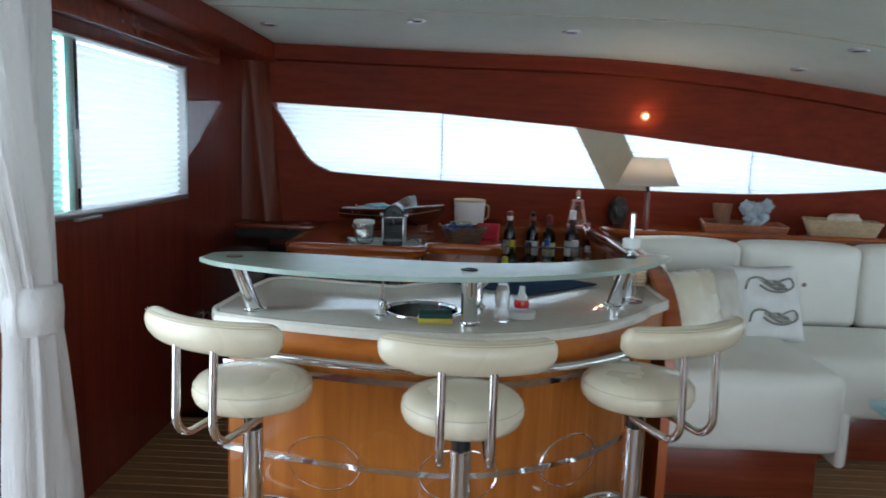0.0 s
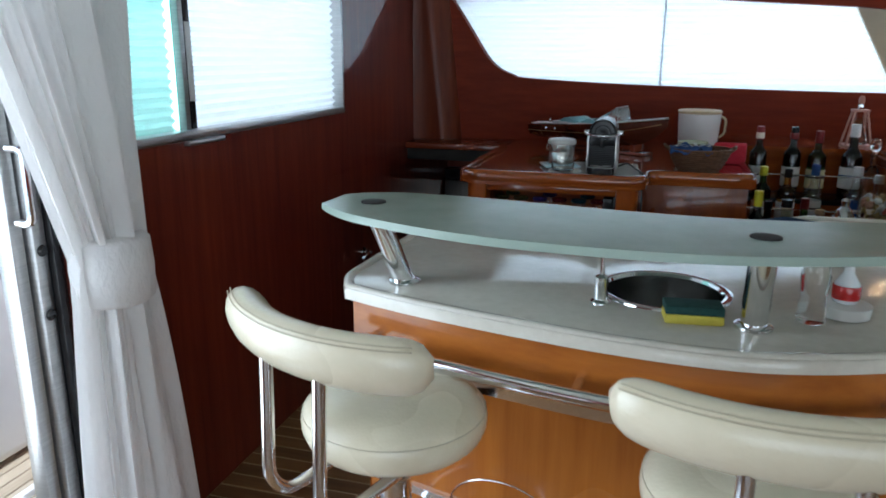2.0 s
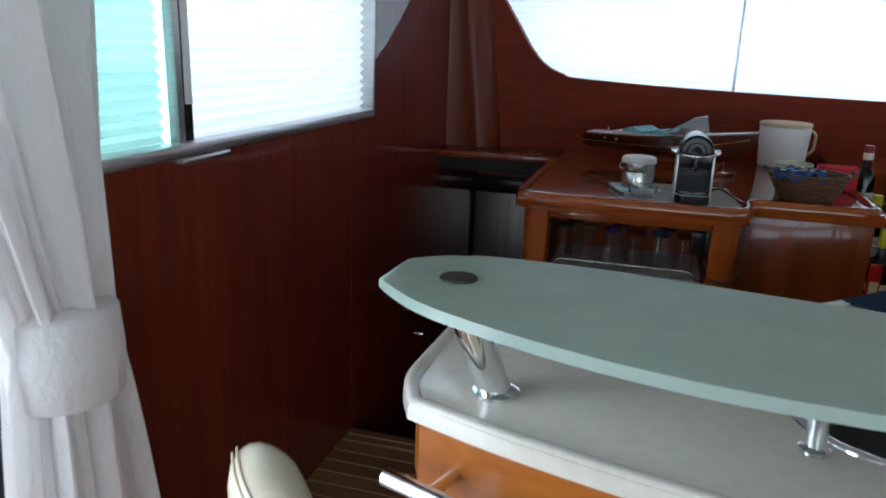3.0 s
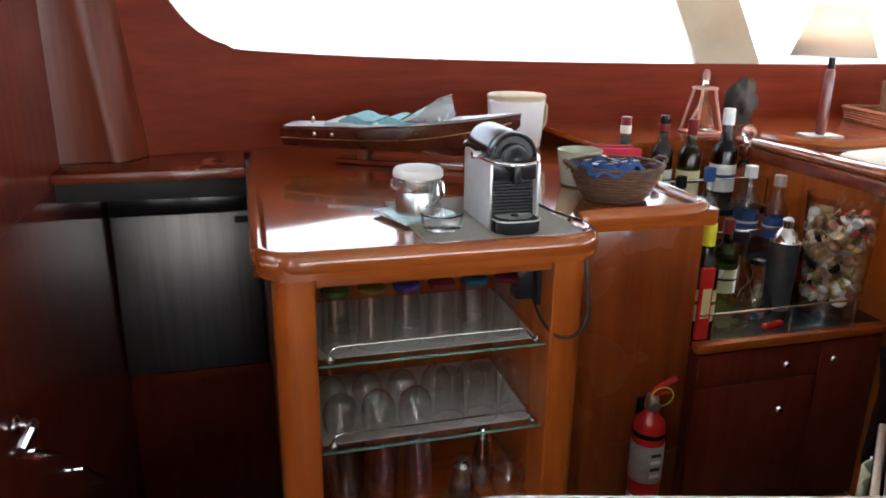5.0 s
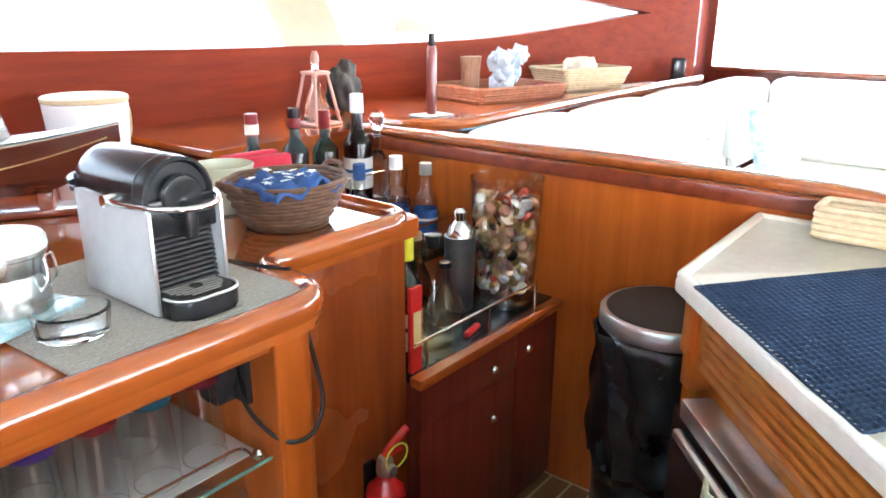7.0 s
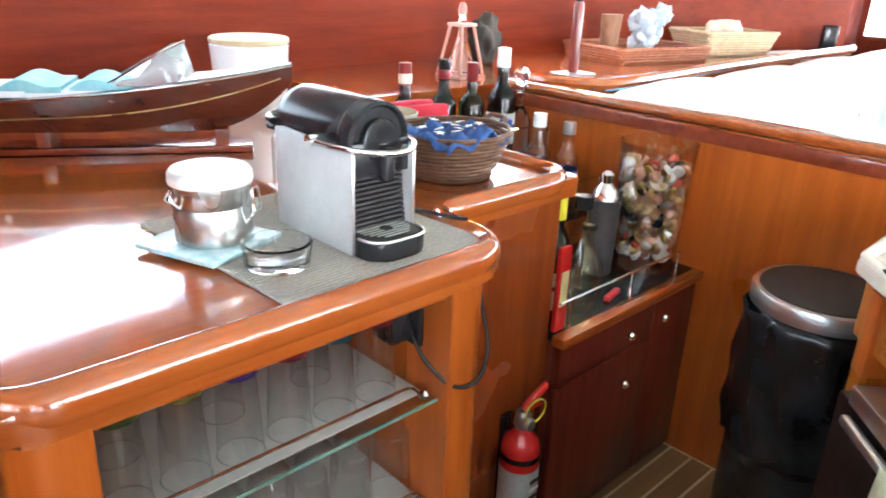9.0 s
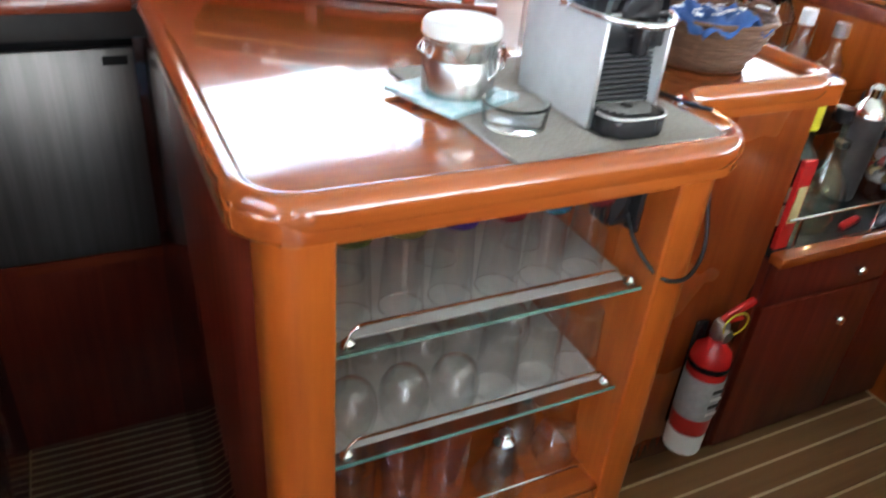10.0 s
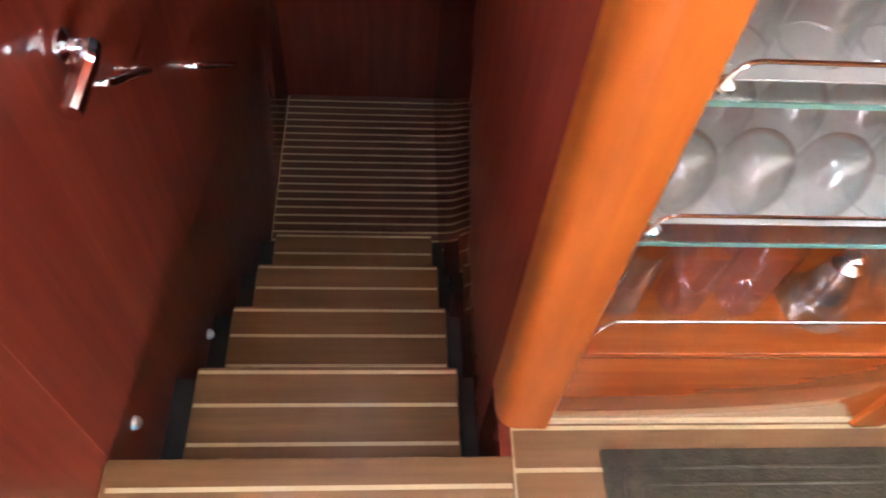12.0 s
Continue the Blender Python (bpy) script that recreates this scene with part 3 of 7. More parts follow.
def corner_column():
    """A rounded post that leans to port as it rises, like the windshield's edge."""
    rings = []
    for i in range(13):
        z = 0.906 + 1.144 * i / 12
        d = 0.125 * (1 - i / 12) ** 1.1
        r = 0.105 + 0.025 * i / 12
        ring = [(WALL_X, 1.01, z), (WALL_X + d, 1.03, z)]
        ring += [(WALL_X + 0.02 + d + r * math.sin(a), 1.19 - 0.17 * math.cos(a), z) for a in [k * math.pi / 16 for k in range(9)]]
        ring += [(WALL_X + 0.02 + d + r, 1.225, z), (WALL_X, 1.225, z)]
        rings.append(ring)
    solid("trim", curve_bm(rings), MAHOGANY_SATIN, "rounded leaning mahogany corner post", "trim", kind="structure", angle=60)


corner_column()

# unseen slab and wall, added to keep sky light out of the stairwell
def light_helper():
    out = [(x, wall_y(x) + 0.068) for x in [-1.03 + 0.2365 * i for i in range(21)]] + [(4.3, 0.86), (4.3, 7.0), (-1.2, 7.0)]
    solid("light_helper", slab(out, 0.97, 1.02), WHITE_PAINT, "white slab added outside the windshield to block sky leaks", "deck", kind="structure")
    solid("wall_light_block", box(-1.12, 4.3, 1.79, 1.86, -1.1, 0.969), MAHOGANY, "unseen mahogany wall added to keep light out under the dash", "wall", kind="structure")
    # two glowing sheets far out, added as extra light on the blinds
    solid("glow_sheet", box(-60, 60, 60, 60.5, -5, 30), GLOW_SHEET, "white glowing sheet added outside to light the blinds", "backdrop", kind="structure")
    solid("glow_sheet", box(-60.5, -60, -60, 60, -5, 30), GLOW_SHEET, "white glowing sheet added outside to light the blinds", "backdrop", kind="structure")


light_helper()

# lower end wall with the built-in fridge, under the dash
bm = box(WALL_X, -0.42, 1.70, 1.78, -1.0, 0.93)
solid("wall_stair_end", bm, MAHOGANY, "dark mahogany panel at the foot of the stairs", "wall", kind="structure")


def floors():
    # dark bedding under the planks, with the stair opening left free
    pts = [(WALL_X, -6.3), (4.2, -6.3), (4.2, 0.75), (-0.43, 0.75), (-0.43, -0.126), (WALL_X, -0.126)]
    solid("floor", slab(pts, -0.06, -0.0025), HOLLY, "teak and holly cabin floor", "floor", kind="structure")
    pts = [(WALL_X, 0.87), (-0.42, 0.87), (-0.42, 1.72), (WALL_X, 1.72)]
    solid("floor_lower", slab(pts, -1.05, -1.0), HOLLY, "lower landing floor with dark teak strips", "floor", kind="structure")


floors()

# side deck outside the door
solid("water", box(-400, 400, -400, 400, -2.2, -2.1), varied("sea_water", (0.02, 0.08, 0.10), (0.05, 0.14, 0.16), (1, 1, 1), 0.3, 0.12), "calm green-blue water outside", "water", kind="structure")


def deck():
    d = tagged(new("side_deck", mesh_of("side_deck", box(-2.9, WALL_X - 0.09, -6.3, 2.0, -0.22, -0.14), BLACK_MATT)), "teak side deck outside the door", "deck", kind="structure")
    for i in range(28):
        x = -2.86 + i * 0.062
        part("plank", box(x, x + 0.055, -6.2, 1.9, -0.14, -0.125, 0.002, 1), TEAK_OUT, d)
    b = thing("bulwark", -2.6, -2.0, -0.125, "white gelcoat bulwark with a rounded cap rail", "bulwark", kind="structure")
    part("side", box(-2.75, -2.62, -6.2, 1.9, -0.125, 0.27, 0.02), WHITE_PAINT, b)
    part("cap_rail", tube([(-2.68, -6.2, 0.30), (-2.68, 1.9, 0.30)], 0.05, 14), WHITE_PAINT, b)
    g = thing("grating", -1.45, -1.0, -0.125, "square white deck grating beside the door", "grating")
    for i in range(9):
        part("bar", box(-1.75 + i * 0.07, -1.72 + i * 0.07, -1.30, -0.75, -0.125, -0.10, 0.002, 1), WHITE_PAINT, g)
    for i in range(8):
        part("bar", box(-1.75, -1.16, -1.30 + i * 0.074, -1.27 + i * 0.074, -0.125, -0.104, 0.002, 1), WHITE_PAINT, g)
    l = thing("locker", -2.2, -0.6, -0.125, "white moulded deck locker", "locker")
    part("body", box(-2.5, -1.95, -1.2, -0.2, -0.11, 0.62, 0.05, 3), WHITE_PAINT, l)
    part("lid", box(-2.52, -1.93, -1.22, -0.18, 0.625, 0.69, 0.02), WHITE_PAINT, l)
    part("handrail", tube(bend([(-1.92, -1.1, 0.05), (-1.88, -1.1, 0.05), (-1.88, -1.1, 0.5), (-1.92, -1.1, 0.5)], 0.03), 0.012), STEEL, l, "steel grab rail")
    h = thing("rope", -1.85, -1.45, -0.125, "green mooring rope in a loose coil", "rope")
    part("coil", tube([(-1.80 + 0.05 * math.cos(a), -1.35 + 0.03 * math.sin(2 * a), 0.02 + 0.012 * a + 0.10 * math.sin(a)) for a in [i * 0.35 for i in range(60)]], 0.010, 8), varied("green_rope", (0.02, 0.12, 0.10), (0.06, 0.24, 0.19), (1, 1, 1), 60, 0.9), h)
    part("tail", tube(bend([(-1.78, -1.35, 0.2), (-1.8, -1.38, -0.10), (-1.86, -1.5, -0.115), (-1.95, -1.45, -0.115)], 0.05), 0.010, 8), varied("green_rope_tail", (0.02, 0.12, 0.10), (0.06, 0.24, 0.19), (1, 1, 1), 60, 0.9), h)


deck()


def side_door():
    d = thing("door_1", WALL_X, -1.62, 0.0, "open sliding side door with dark and steel jamb", "door", kind="structure")
    part("jamb", box(WALL_X - 0.10, WALL_X + 0.004, -1.548, -1.522, 0, 1.98, 0.003), BLACK, d, "black rubber-faced jamb")
    part("jamb", box(WALL_X - 0.07, WALL_X - 0.01, -1.586, -1.550, 0, 1.97, 0.006), STEEL, d, "steel door edge")
    leaf = part("leaf", box(WALL_X - 0.075, WALL_X - 0.03, -1.625, -1.590, 0, 1.97, 0.005), STEEL, d, "steel door stile")
    for z in (0.78, 0.93):
        part("latch", moved(lathe([(0.012, -0.004), (0.014, 0.0), (0.010, 0.006)], 14), pose(WALL_X - 0.008, -1.568, z, 0, 90, 0)), BLACK, leaf, "black latch hole")
    part("handle", tube(bend([(WALL_X - 0.02, -1.61, 1.0), (WALL_X + 0.02, -1.61, 1.0), (WALL_X + 0.02, -1.61, 1.16), (WALL_X - 0.02, -1.61, 1.16)], 0.02), 0.009), CHROME, leaf, "chrome pull handle")
    part("trim_board", box(WALL_X, WALL_X + 0.018, -1.52, -1.455, 0, 1.98, 0.004), MAHOGANY, d)
    part("threshold", box(WALL_X - 0.12, WALL_X + 0.02, -2.75, -1.525, -0.002, 0.018, 0.004), STEEL, d, "steel threshold")


side_door()


def stairs():
    s = thing("stairs", -0.70, 0.3, -1.0, "open teak stairs with pale inlay lines going down", "stairs", kind="structure")
    x0, x1 = -0.978, -0.487
    for k in range(1, 5):
        y0 = -0.126 + 0.25 * (k - 1)
        z = -0.2 * k
        t = part("tread", box(x0, x1, y0 - 0.03, y0 + 0.25, z - 0.04, z, 0.006), TEAK, s)
        for yy in (y0 + 0.022, y0 + 0.098, y0 + 0.172, y0 + 0.238):
            part("inlay", box(x0 + 0.004, x1 - 0.004, yy - 0.0035, yy + 0.0035, z - 0.001, z + 0.0012), HOLLY, t, "pale holly inlay")
    # black boards put in for the shade in the gaps under the treads
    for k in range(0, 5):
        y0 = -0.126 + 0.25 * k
        part("riser_gap", box(x0, x1, y0 - 0.010, y0 + 0.004, -0.2 * (k + 1) + 0.001, -0.2 * k - 0.041), BLACK_MATT, s, "black board for the dark gap under a tread")
    # black fills that stand for the shaded void beside the treads
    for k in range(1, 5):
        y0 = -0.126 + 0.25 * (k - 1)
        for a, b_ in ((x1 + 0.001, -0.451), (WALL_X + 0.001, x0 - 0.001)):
            part("gap_fill", box(a, b_, y0, y0 + 0.25, -1.0, -0.2 * k - 0.05), BLACK_MATT, s, "black fill for the dark void beside a tread")
    # black sheet added below so that the void stays dark
    part("void_floor", box(WALL_X + 0.001, -0.4505, -0.20, 0.868, -1.06, -1.002), BLACK_MATT, s, "black sheet added to keep the stair void dark")
    part("gap_fill", box(-0.4495, -0.4285, -0.126, -0.0005, -1.0, -0.003), MAHOGANY, s, "mahogany corner board")
    n = thing("trim", -0.7, -0.15, -0.012, "teak nosing at the head of the stairs", "trim", kind="structure")
    part("nosing", box(WALL_X, -0.43, -0.20, -0.120, -0.03, 0.002, 0.006), TEAK, n)
    part("inlay", box(WALL_X + 0.01, -0.435, -0.170, -0.163, 0.0, 0.0032), HOLLY, n, "pale holly inlay")
    # side panel of the stairwell with the cabin door
    d = thing("door_2", WALL_X + 0.01, 0.6, -1.0, "closed mahogany cabin door beside the stairs", "door", kind="structure")
    part("panel", box(WALL_X - 0.01, WALL_X + 0.0012, -0.117, 1.22, -1.0, 0.86), MAHOGANY, d)
    for y, z, dy, dz in ((0.265, 0.376, 0.14, -0.10), (0.634, 0.083, 0.27, -0.23)):
        part("handle", tube(bend([(WALL_X + 0.005, y, z), (WALL_X + 0.032, y, z), (WALL_X + 0.032, y + dy, z + dz), (WALL_X + 0.005, y + dy, z + dz)], 0.012), 0.0065), CHROME, d, "chrome pull")
    lv = thing("door_handle", WALL_X, 0.235, 0.44, "chrome lever handle on the stair wall", "handle")
    part("rose", moved(lathe([(0.022, 0), (0.022, 0.006), (0.010, 0.012), (0.009, 0.04)], 18), pose(WALL_X + 0.006, 0.235, 0.462, 0, 90, 0)), CHROME, lv)
    part("lever", tube(bend([(WALL_X + 0.04, 0.235, 0.462), (WALL_X + 0.046, 0.205, 0.464), (WALL_X + 0.042, 0.128, 0.454)], 0.012), 0.014), CHROME, lv)
    for y, z in ((-0.035, -0.075), (0.31, -0.42)):
        k = thing("screw_cap", WALL_X, y, z, "small chrome screw cap on the stair wall", "cap", "screw caps")
        part("cap", moved(lathe([(0.012, 0), (0.012, 0.004), (0.010, 0.010), (0.005, 0.014)], 16), pose(WALL_X, y, z, 0, 90, 0)), STEEL, k)


stairs()

# ---- bar ----
BAR_OUT = [(-0.36, -1.47), (-0.20, -1.525), (0.0, -1.575), (0.22, -1.615), (0.44, -1.62), (0.66, -1.55), (0.86, -1.42), (1.02, -1.25), (1.09, -1.13)]
BAR_TOP = rounded([(p.x, p.y) for p in spline([Vector(q) for q in BAR_OUT], 6)] + [(1.195, -1.0), (1.195, -0.41), (0.70, -0.42), (0.150, -0.912), (-0.345, -0.785), (-0.378, -1.0), (-0.395, -1.40)], [0] * 49 + [0.03, 0.01, 0.015, 0.010, 0.13, 0, 0.05])

BAR_TOP = [p for i, p in enumerate(BAR_TOP) if math.hypot(p[0] - BAR_TOP[i - 1][0], p[1] - BAR_TOP[i - 1][1]) > 0.002]


def shrink(outline, d):
    """An outline set inwards by d."""
    n, out = len(outline), []
    for i in range(n):
        a, b, c = Vector(outline[i - 1]), Vector(outline[i]), Vector(outline[(i + 1) % n])
        e1, e2 = (b - a), (c - b)
        if e1.length < 1e-6 or e2.length < 1e-6:
            continue
        nrm = Vector((-(e1.normalized() + e2.normalized()).y, (e1.normalized() + e2.normalized()).x))
        if nrm.length < 1e-6:
            continue
        p = b + nrm.normalized() * d
        out.append((p.x, p.y))
    return out


def shell(outline, t, z0, z1):
    """Upright walls of thickness t along an outline."""
    inner = []
    n = len(outline)
    for i in range(n):
        a, b_, c_ = Vector(outline[i - 1]), Vector(outline[i]), Vector(outline[(i + 1) % n])
        d = ((b_ - a).normalized() + (c_ - b_).normalized())
        d = d.normalized() if d.length > 1e-6 else (c_ - b_).normalized()
        inner.append((b_.x - d.y * t, b_.y + d.x * t))
    bm = bmesh.new()
    v = [[bm.verts.new((x, y, z)) for x, y in ring] for ring, z in ((outline, z0), (outline, z1), (inner, z1), (inner, z0))]
    for i in range(n):
        j = (i + 1) % n
        for k in range(4):
            bm.faces.new((v[k][i], v[k][j], v[(k + 1) % 4][j], v[(k + 1) % 4][i]))
    return bm


def holed(outline, centre, r, z0, z1):
    """A slab with one round hole and a softened upper edge."""
    bm = bmesh.new()
    hole = [(centre[0] + r * math.cos(2 * math.pi * i / 48), centre[1] + r * math.sin(2 * math.pi * i / 48)) for i in range(48)]
    soft = shrink_same(outline, 0.008)
    levels = ((outline, z0), (outline, z1 - 0.010), (shrink_same(outline, 0.003), z1 - 0.003), (soft, z1))
    rows = [[bm.verts.new((x, y, z)) for x, y in ring] for ring, z in levels]
    n = len(outline)
    for a, b_ in zip(rows, rows[1:]):
        for i in range(n):
            bm.faces.new((a[i], a[(i + 1) % n], b_[(i + 1) % n], b_[i]))
    hi = [bm.verts.new((x, y, z1)) for x, y in hole]
    lo = [bm.verts.new((x, y, z0)) for x, y in hole]
    for i in range(48):
        bm.faces.new((lo[i], lo[(i + 1) % 48], hi[(i + 1) % 48], hi[i]))
    for ring, rim in ((rows[-1], hi), (rows[0], lo)):
        edges = []
        for loop in (ring, rim):
            for i in range(len(loop)):
                e = bm.edges.get((loop[i], loop[(i + 1) % len(loop)]))
                edges.append(e or bm.edges.new((loop[i], loop[(i + 1) % len(loop)])))
        bmesh.ops.triangle_fill(bm, use_beauty=True, edges=edges)
    return bm


def shrink_same(outline, d):
    n, out = len(outline), []
    for i in range(n):
        a, b_, c_ = Vector(outline[i - 1]), Vector(outline[i]), Vector(outline[(i + 1) % n])
        e = (b_ - a).normalized() + (c_ - b_).normalized()
        e = e.normalized() if e.length > 1e-6 else (c_ - b_).normalized()
        out.append((b_.x - e.y * d, b_.y + e.x * d))
    return out


SINK = (0.285, -1.30, 0.125)


def bar():
    b = thing("bar", 0.4, -1.1, 0, "curved cherry wood bar with cream solid-surface worktop", "bar")
    body = shrink(BAR_TOP, 0.05)
    part("worktop", holed(BAR_TOP, (SINK[0], SINK[1]), SINK[2], 0.854, 0.880), COUNTER, b, "cream solid-surface worktop")
    part("apron", shell(shrink(BAR_TOP, 0.02), 0.025, 0.745, 0.8535), CHERRY_APRON, b, "cherry apron under the worktop")
    part("body", shell(body, 0.02, 0.05, 0.744), CHERRY_GOLD, b, "glossy cherry bar front")
    part("plinth", slab(shrink(BAR_TOP, 0.09), 0.0, 0.05), BLACK_MATT, b, "dark plinth")
    lip = []
    for d, z in ((0.001, 0.8795), (0.0025, 0.884), (0.007, 0.8865), (0.016, 0.8860), (0.021, 0.8835), (0.024, 0.8795)):
        lip.append([(x, y, z) for x, y in shrink_same(BAR_TOP, d)])
    part("raised_lip", curve_bm(lip, cap=False), COUNTER, b, "pale raised lip round the worktop", 60)
    path = [Vector((x, y, 0)) for x, y in [(p.x, p.y) for p in spline([Vector(q) for q in BAR_OUT[0:]], 6)]]

    def offset(z, d, i0=0, i1=None):
        out = []
        for i, p in enumerate(path):
            t = (path[min(i + 1, len(path) - 1)] - path[max(i - 1, 0)]).normalized()
            nrm = Vector((t.y, -t.x, 0))
            out.append(p + nrm * d + Vector((0, 0, z)))
        return out[i0:i1]

    rail = part("hand_rail", tube(offset(0.785, 0.045, 0), 0.014, 12), CHROME, b, "curved chrome rail below the worktop")
    for i in (3, 16, 30, 44):
        p, q = offset(0.785, 0.045)[i], offset(0.785, -0.03)[i]
        part("bracket", tube([p, q], 0.009, 8), CHROME, rail, "chrome rail bracket")
    part("band", curve_bm([[p + Vector((0, 0, dz)) + (q - p) * k for dz, k in ((0, 0), (0.022, 0), (0.022, 1), (0, 1))] for p, q in zip(offset(0.70, -0.045), offset(0.70, -0.05 + 0.001))]), CHROME, b, "thin polished band on the bar front")
    part("band", curve_bm([[p + Vector((0, 0, dz)) + (q - p) * k for dz, k in ((0, 0), (0.018, 0), (0.018, 1), (0, 1))] for p, q in zip(offset(0.421, -0.042), offset(0.421, -0.05 + 0.001))]), CHROME, b, "thin polished band low on the bar front")
    # oval polished inlays threaded on the band
    face = offset(0.0, -0.0485)
    run = [0.0]
    for p, q in zip(face, face[1:]):
        run.append(run[-1] + (q - p).length)

    def on_face(u, z):
        for i in range(len(run) - 1):
            if u <= run[i + 1] or i == len(run) - 2:
                p = face[i].lerp(face[i + 1], (u - run[i]) / (run[i + 1] - run[i]))
                return Vector((p.x, p.y, z))

    for u, thick in ((0.36, 0.0014), (0.79, 0.002), (1.185, 0.0028)):
        loop = [on_face(u + 0.122 * math.cos(a), 0.428 + 0.085 * math.sin(a)) for a in [k * math.pi / 24 for k in range(48)]]
        part("inlay_ring", tube(loop, thick, 6, True), CHROME, b, "thin polished oval inlay")
    # oven and slatted panel on the galley side
    d = Vector((0.70 - 0.17, -0.42 + 0.895, 0)).normalized()
    nrm = Vector((-d.y, d.x, 0))
    org = Vector((0.17, -0.895, 0))

    def facing(u0, u1, w0, w1, z0, z1, bevel=0.0):
        bm = box(u0, u1, w0, w1, z0, z1, bevel)
        m = Matrix(((d.x, nrm.x, 0, org.x), (d.y, nrm.y, 0, org.y), (0, 0, 1, 0), (0, 0, 0, 1)))
        return moved(bm, m)

    for k in range(5):
        part("slat", facing(0.10, 0.60, -0.024, -0.012, 0.758 + 0.0165 * k, 0.769 + 0.0165 * k, 0.003), CHERRY_APRON, b)
    part("corner_post", facing(0.63, 0.668, -0.05, -0.010, 0.70, 0.842, 0.004), CHERRY, b)
    # black sheet laid over the cherry end face so it looks unlit
    part("dark_end_sheet", box(0.72, 1.165, -0.462, -0.450, 0.05, 0.69, 0.003), BLACK, b, "black sheet added to darken the bar end beside the oven")
    at_ = org + d * 0.36
    o = thing("oven", at_.x, at_.y, 0.10, "black built-in oven with steel trim and a towel", "oven")
    part("door", facing(0.04, 0.672, -0.055, -0.006, 0.06, 0.655, 0.006), BLACK, o, "black glass oven door")
    part("trim", facing(0.10, 0.62, -0.05, 0.004, 0.66, 0.695, 0.004), STEEL, o, "steel ledge trim")
    part("rail", facing(0.12, 0.60, 0.006, 0.022, 0.635, 0.652, 0.005), STEEL, o, "steel oven rail")
    t = thing("tea_towel", at_.x, at_.y, 0.36, "small pale green tea towel hanging over the oven rail", "towel")
    bm = bmesh.new()
    rows = []
    for k in range(9):
        z = 0.656 - 0.033 * k
        rows.append([bm.verts.new(org + d * (0.35 + 0.012 * j + 0.002 * k) + nrm * (0.028 + 0.006 * math.sin(j * 1.3 + k * 0.2)) + Vector((0, 0, z))) for j in range(10)])
    for a, c in zip(rows, rows[1:]):
        for j in range(9):
            bm.faces.new((a[j], a[j + 1], c[j + 1], c[j]))
    towel = part("cloth", bm, varied("pale_green_cloth", (0.45, 0.52, 0.36), (0.62, 0.68, 0.50), (1, 1, 1), 30, 0.95), t)
    towel.modifiers.new("thick", "SOLIDIFY").thickness = 0.004


bar()


def sink():
    x, y, r = SINK
    s = thing("sink", x, y, 0.704, "round polished steel sink let into the worktop", "sink")
    m = Matrix.Translation((x, y, 0))
    steel = varied("sink_steel", (0.36, 0.36, 0.36), (0.52, 0.52, 0.50), (1, 1, 1), 9, 0.16, 1.0)
    part("bowl", moved(lathe([(0.02, 0.708), (0.07, 0.710), (0.105, 0.727), (0.117, 0.77), (0.119, 0.877), (0.123, 0.877), (0.122, 0.77), (0.110, 0.722), (0.07, 0.706), (0.02, 0.704)], 40, cap=False), m), steel, s)
    part("rim", moved(lathe([(0.118, 0.877), (0.121, 0.8835), (0.128, 0.8855), (0.136, 0.8835), (0.137, 0.8805)], 40, cap=False), m), CHROME, s, "polished rim")
    part("drain", moved(lathe([(0.022, 0.710), (0.022, 0.714), (0.008, 0.715)], 20), m), STEEL, s, "steel drain")
    d = thing("soap_pump", 0.165, -1.42, 0.88, "slim chrome soap dispenser by the sink", "dispenser")
    mm = Matrix.Translation((0.165, -1.42, 0))
    part("base", moved(lathe([(0.020, 0.881), (0.020, 0.886), (0.014, 0.890), (0.013, 0.935), (0.006, 0.94)], 20), mm), CHROME, d)
    part("stem", tube([(0.165, -1.42, 0.936), (0.165, -1.42, 1.02)], 0.005), CHROME, d)
    f = thing("tap", 0.44, -1.25, 0.88, "chrome mixer tap with an arched spout", "tap")
    part("spout", tube(bend([(0.47, -1.30, 0.88), (0.47, -1.30, 1.02), (0.40, -1.29, 1.03), (0.36, -1.29, 0.99)], 0.05), 0.012, 12), CHROME, f)
    part("base", moved(lathe([(0.026, 0.881), (0.026, 0.90), (0.018, 0.91), (0.016, 0.96)], 20), Matrix.Translation((0.47, -1.30, 0))), CHROME, f)
    part("lever", tube([(0.47, -1.30, 0.955), (0.50, -1.25, 0.975)], 0.007), CHROME, f)
    p = thing("sponge", 0.34, -1.475, 0.881, "yellow kitchen sponge with a dark green scouring top", "sponge")
    mm = pose(0.335, -1.47, 0, 0, 0, 6)
    part("foam", moved(box(-0.052, 0.052, -0.028, 0.028, 0.881, 0.899, 0.004), mm), YELLOW, p)
    part("scourer", moved(box(-0.052, 0.052, -0.028, 0.028, 0.8995, 0.915, 0.003), mm), GREEN_PAD, p, "dark green scouring pad")


sink()


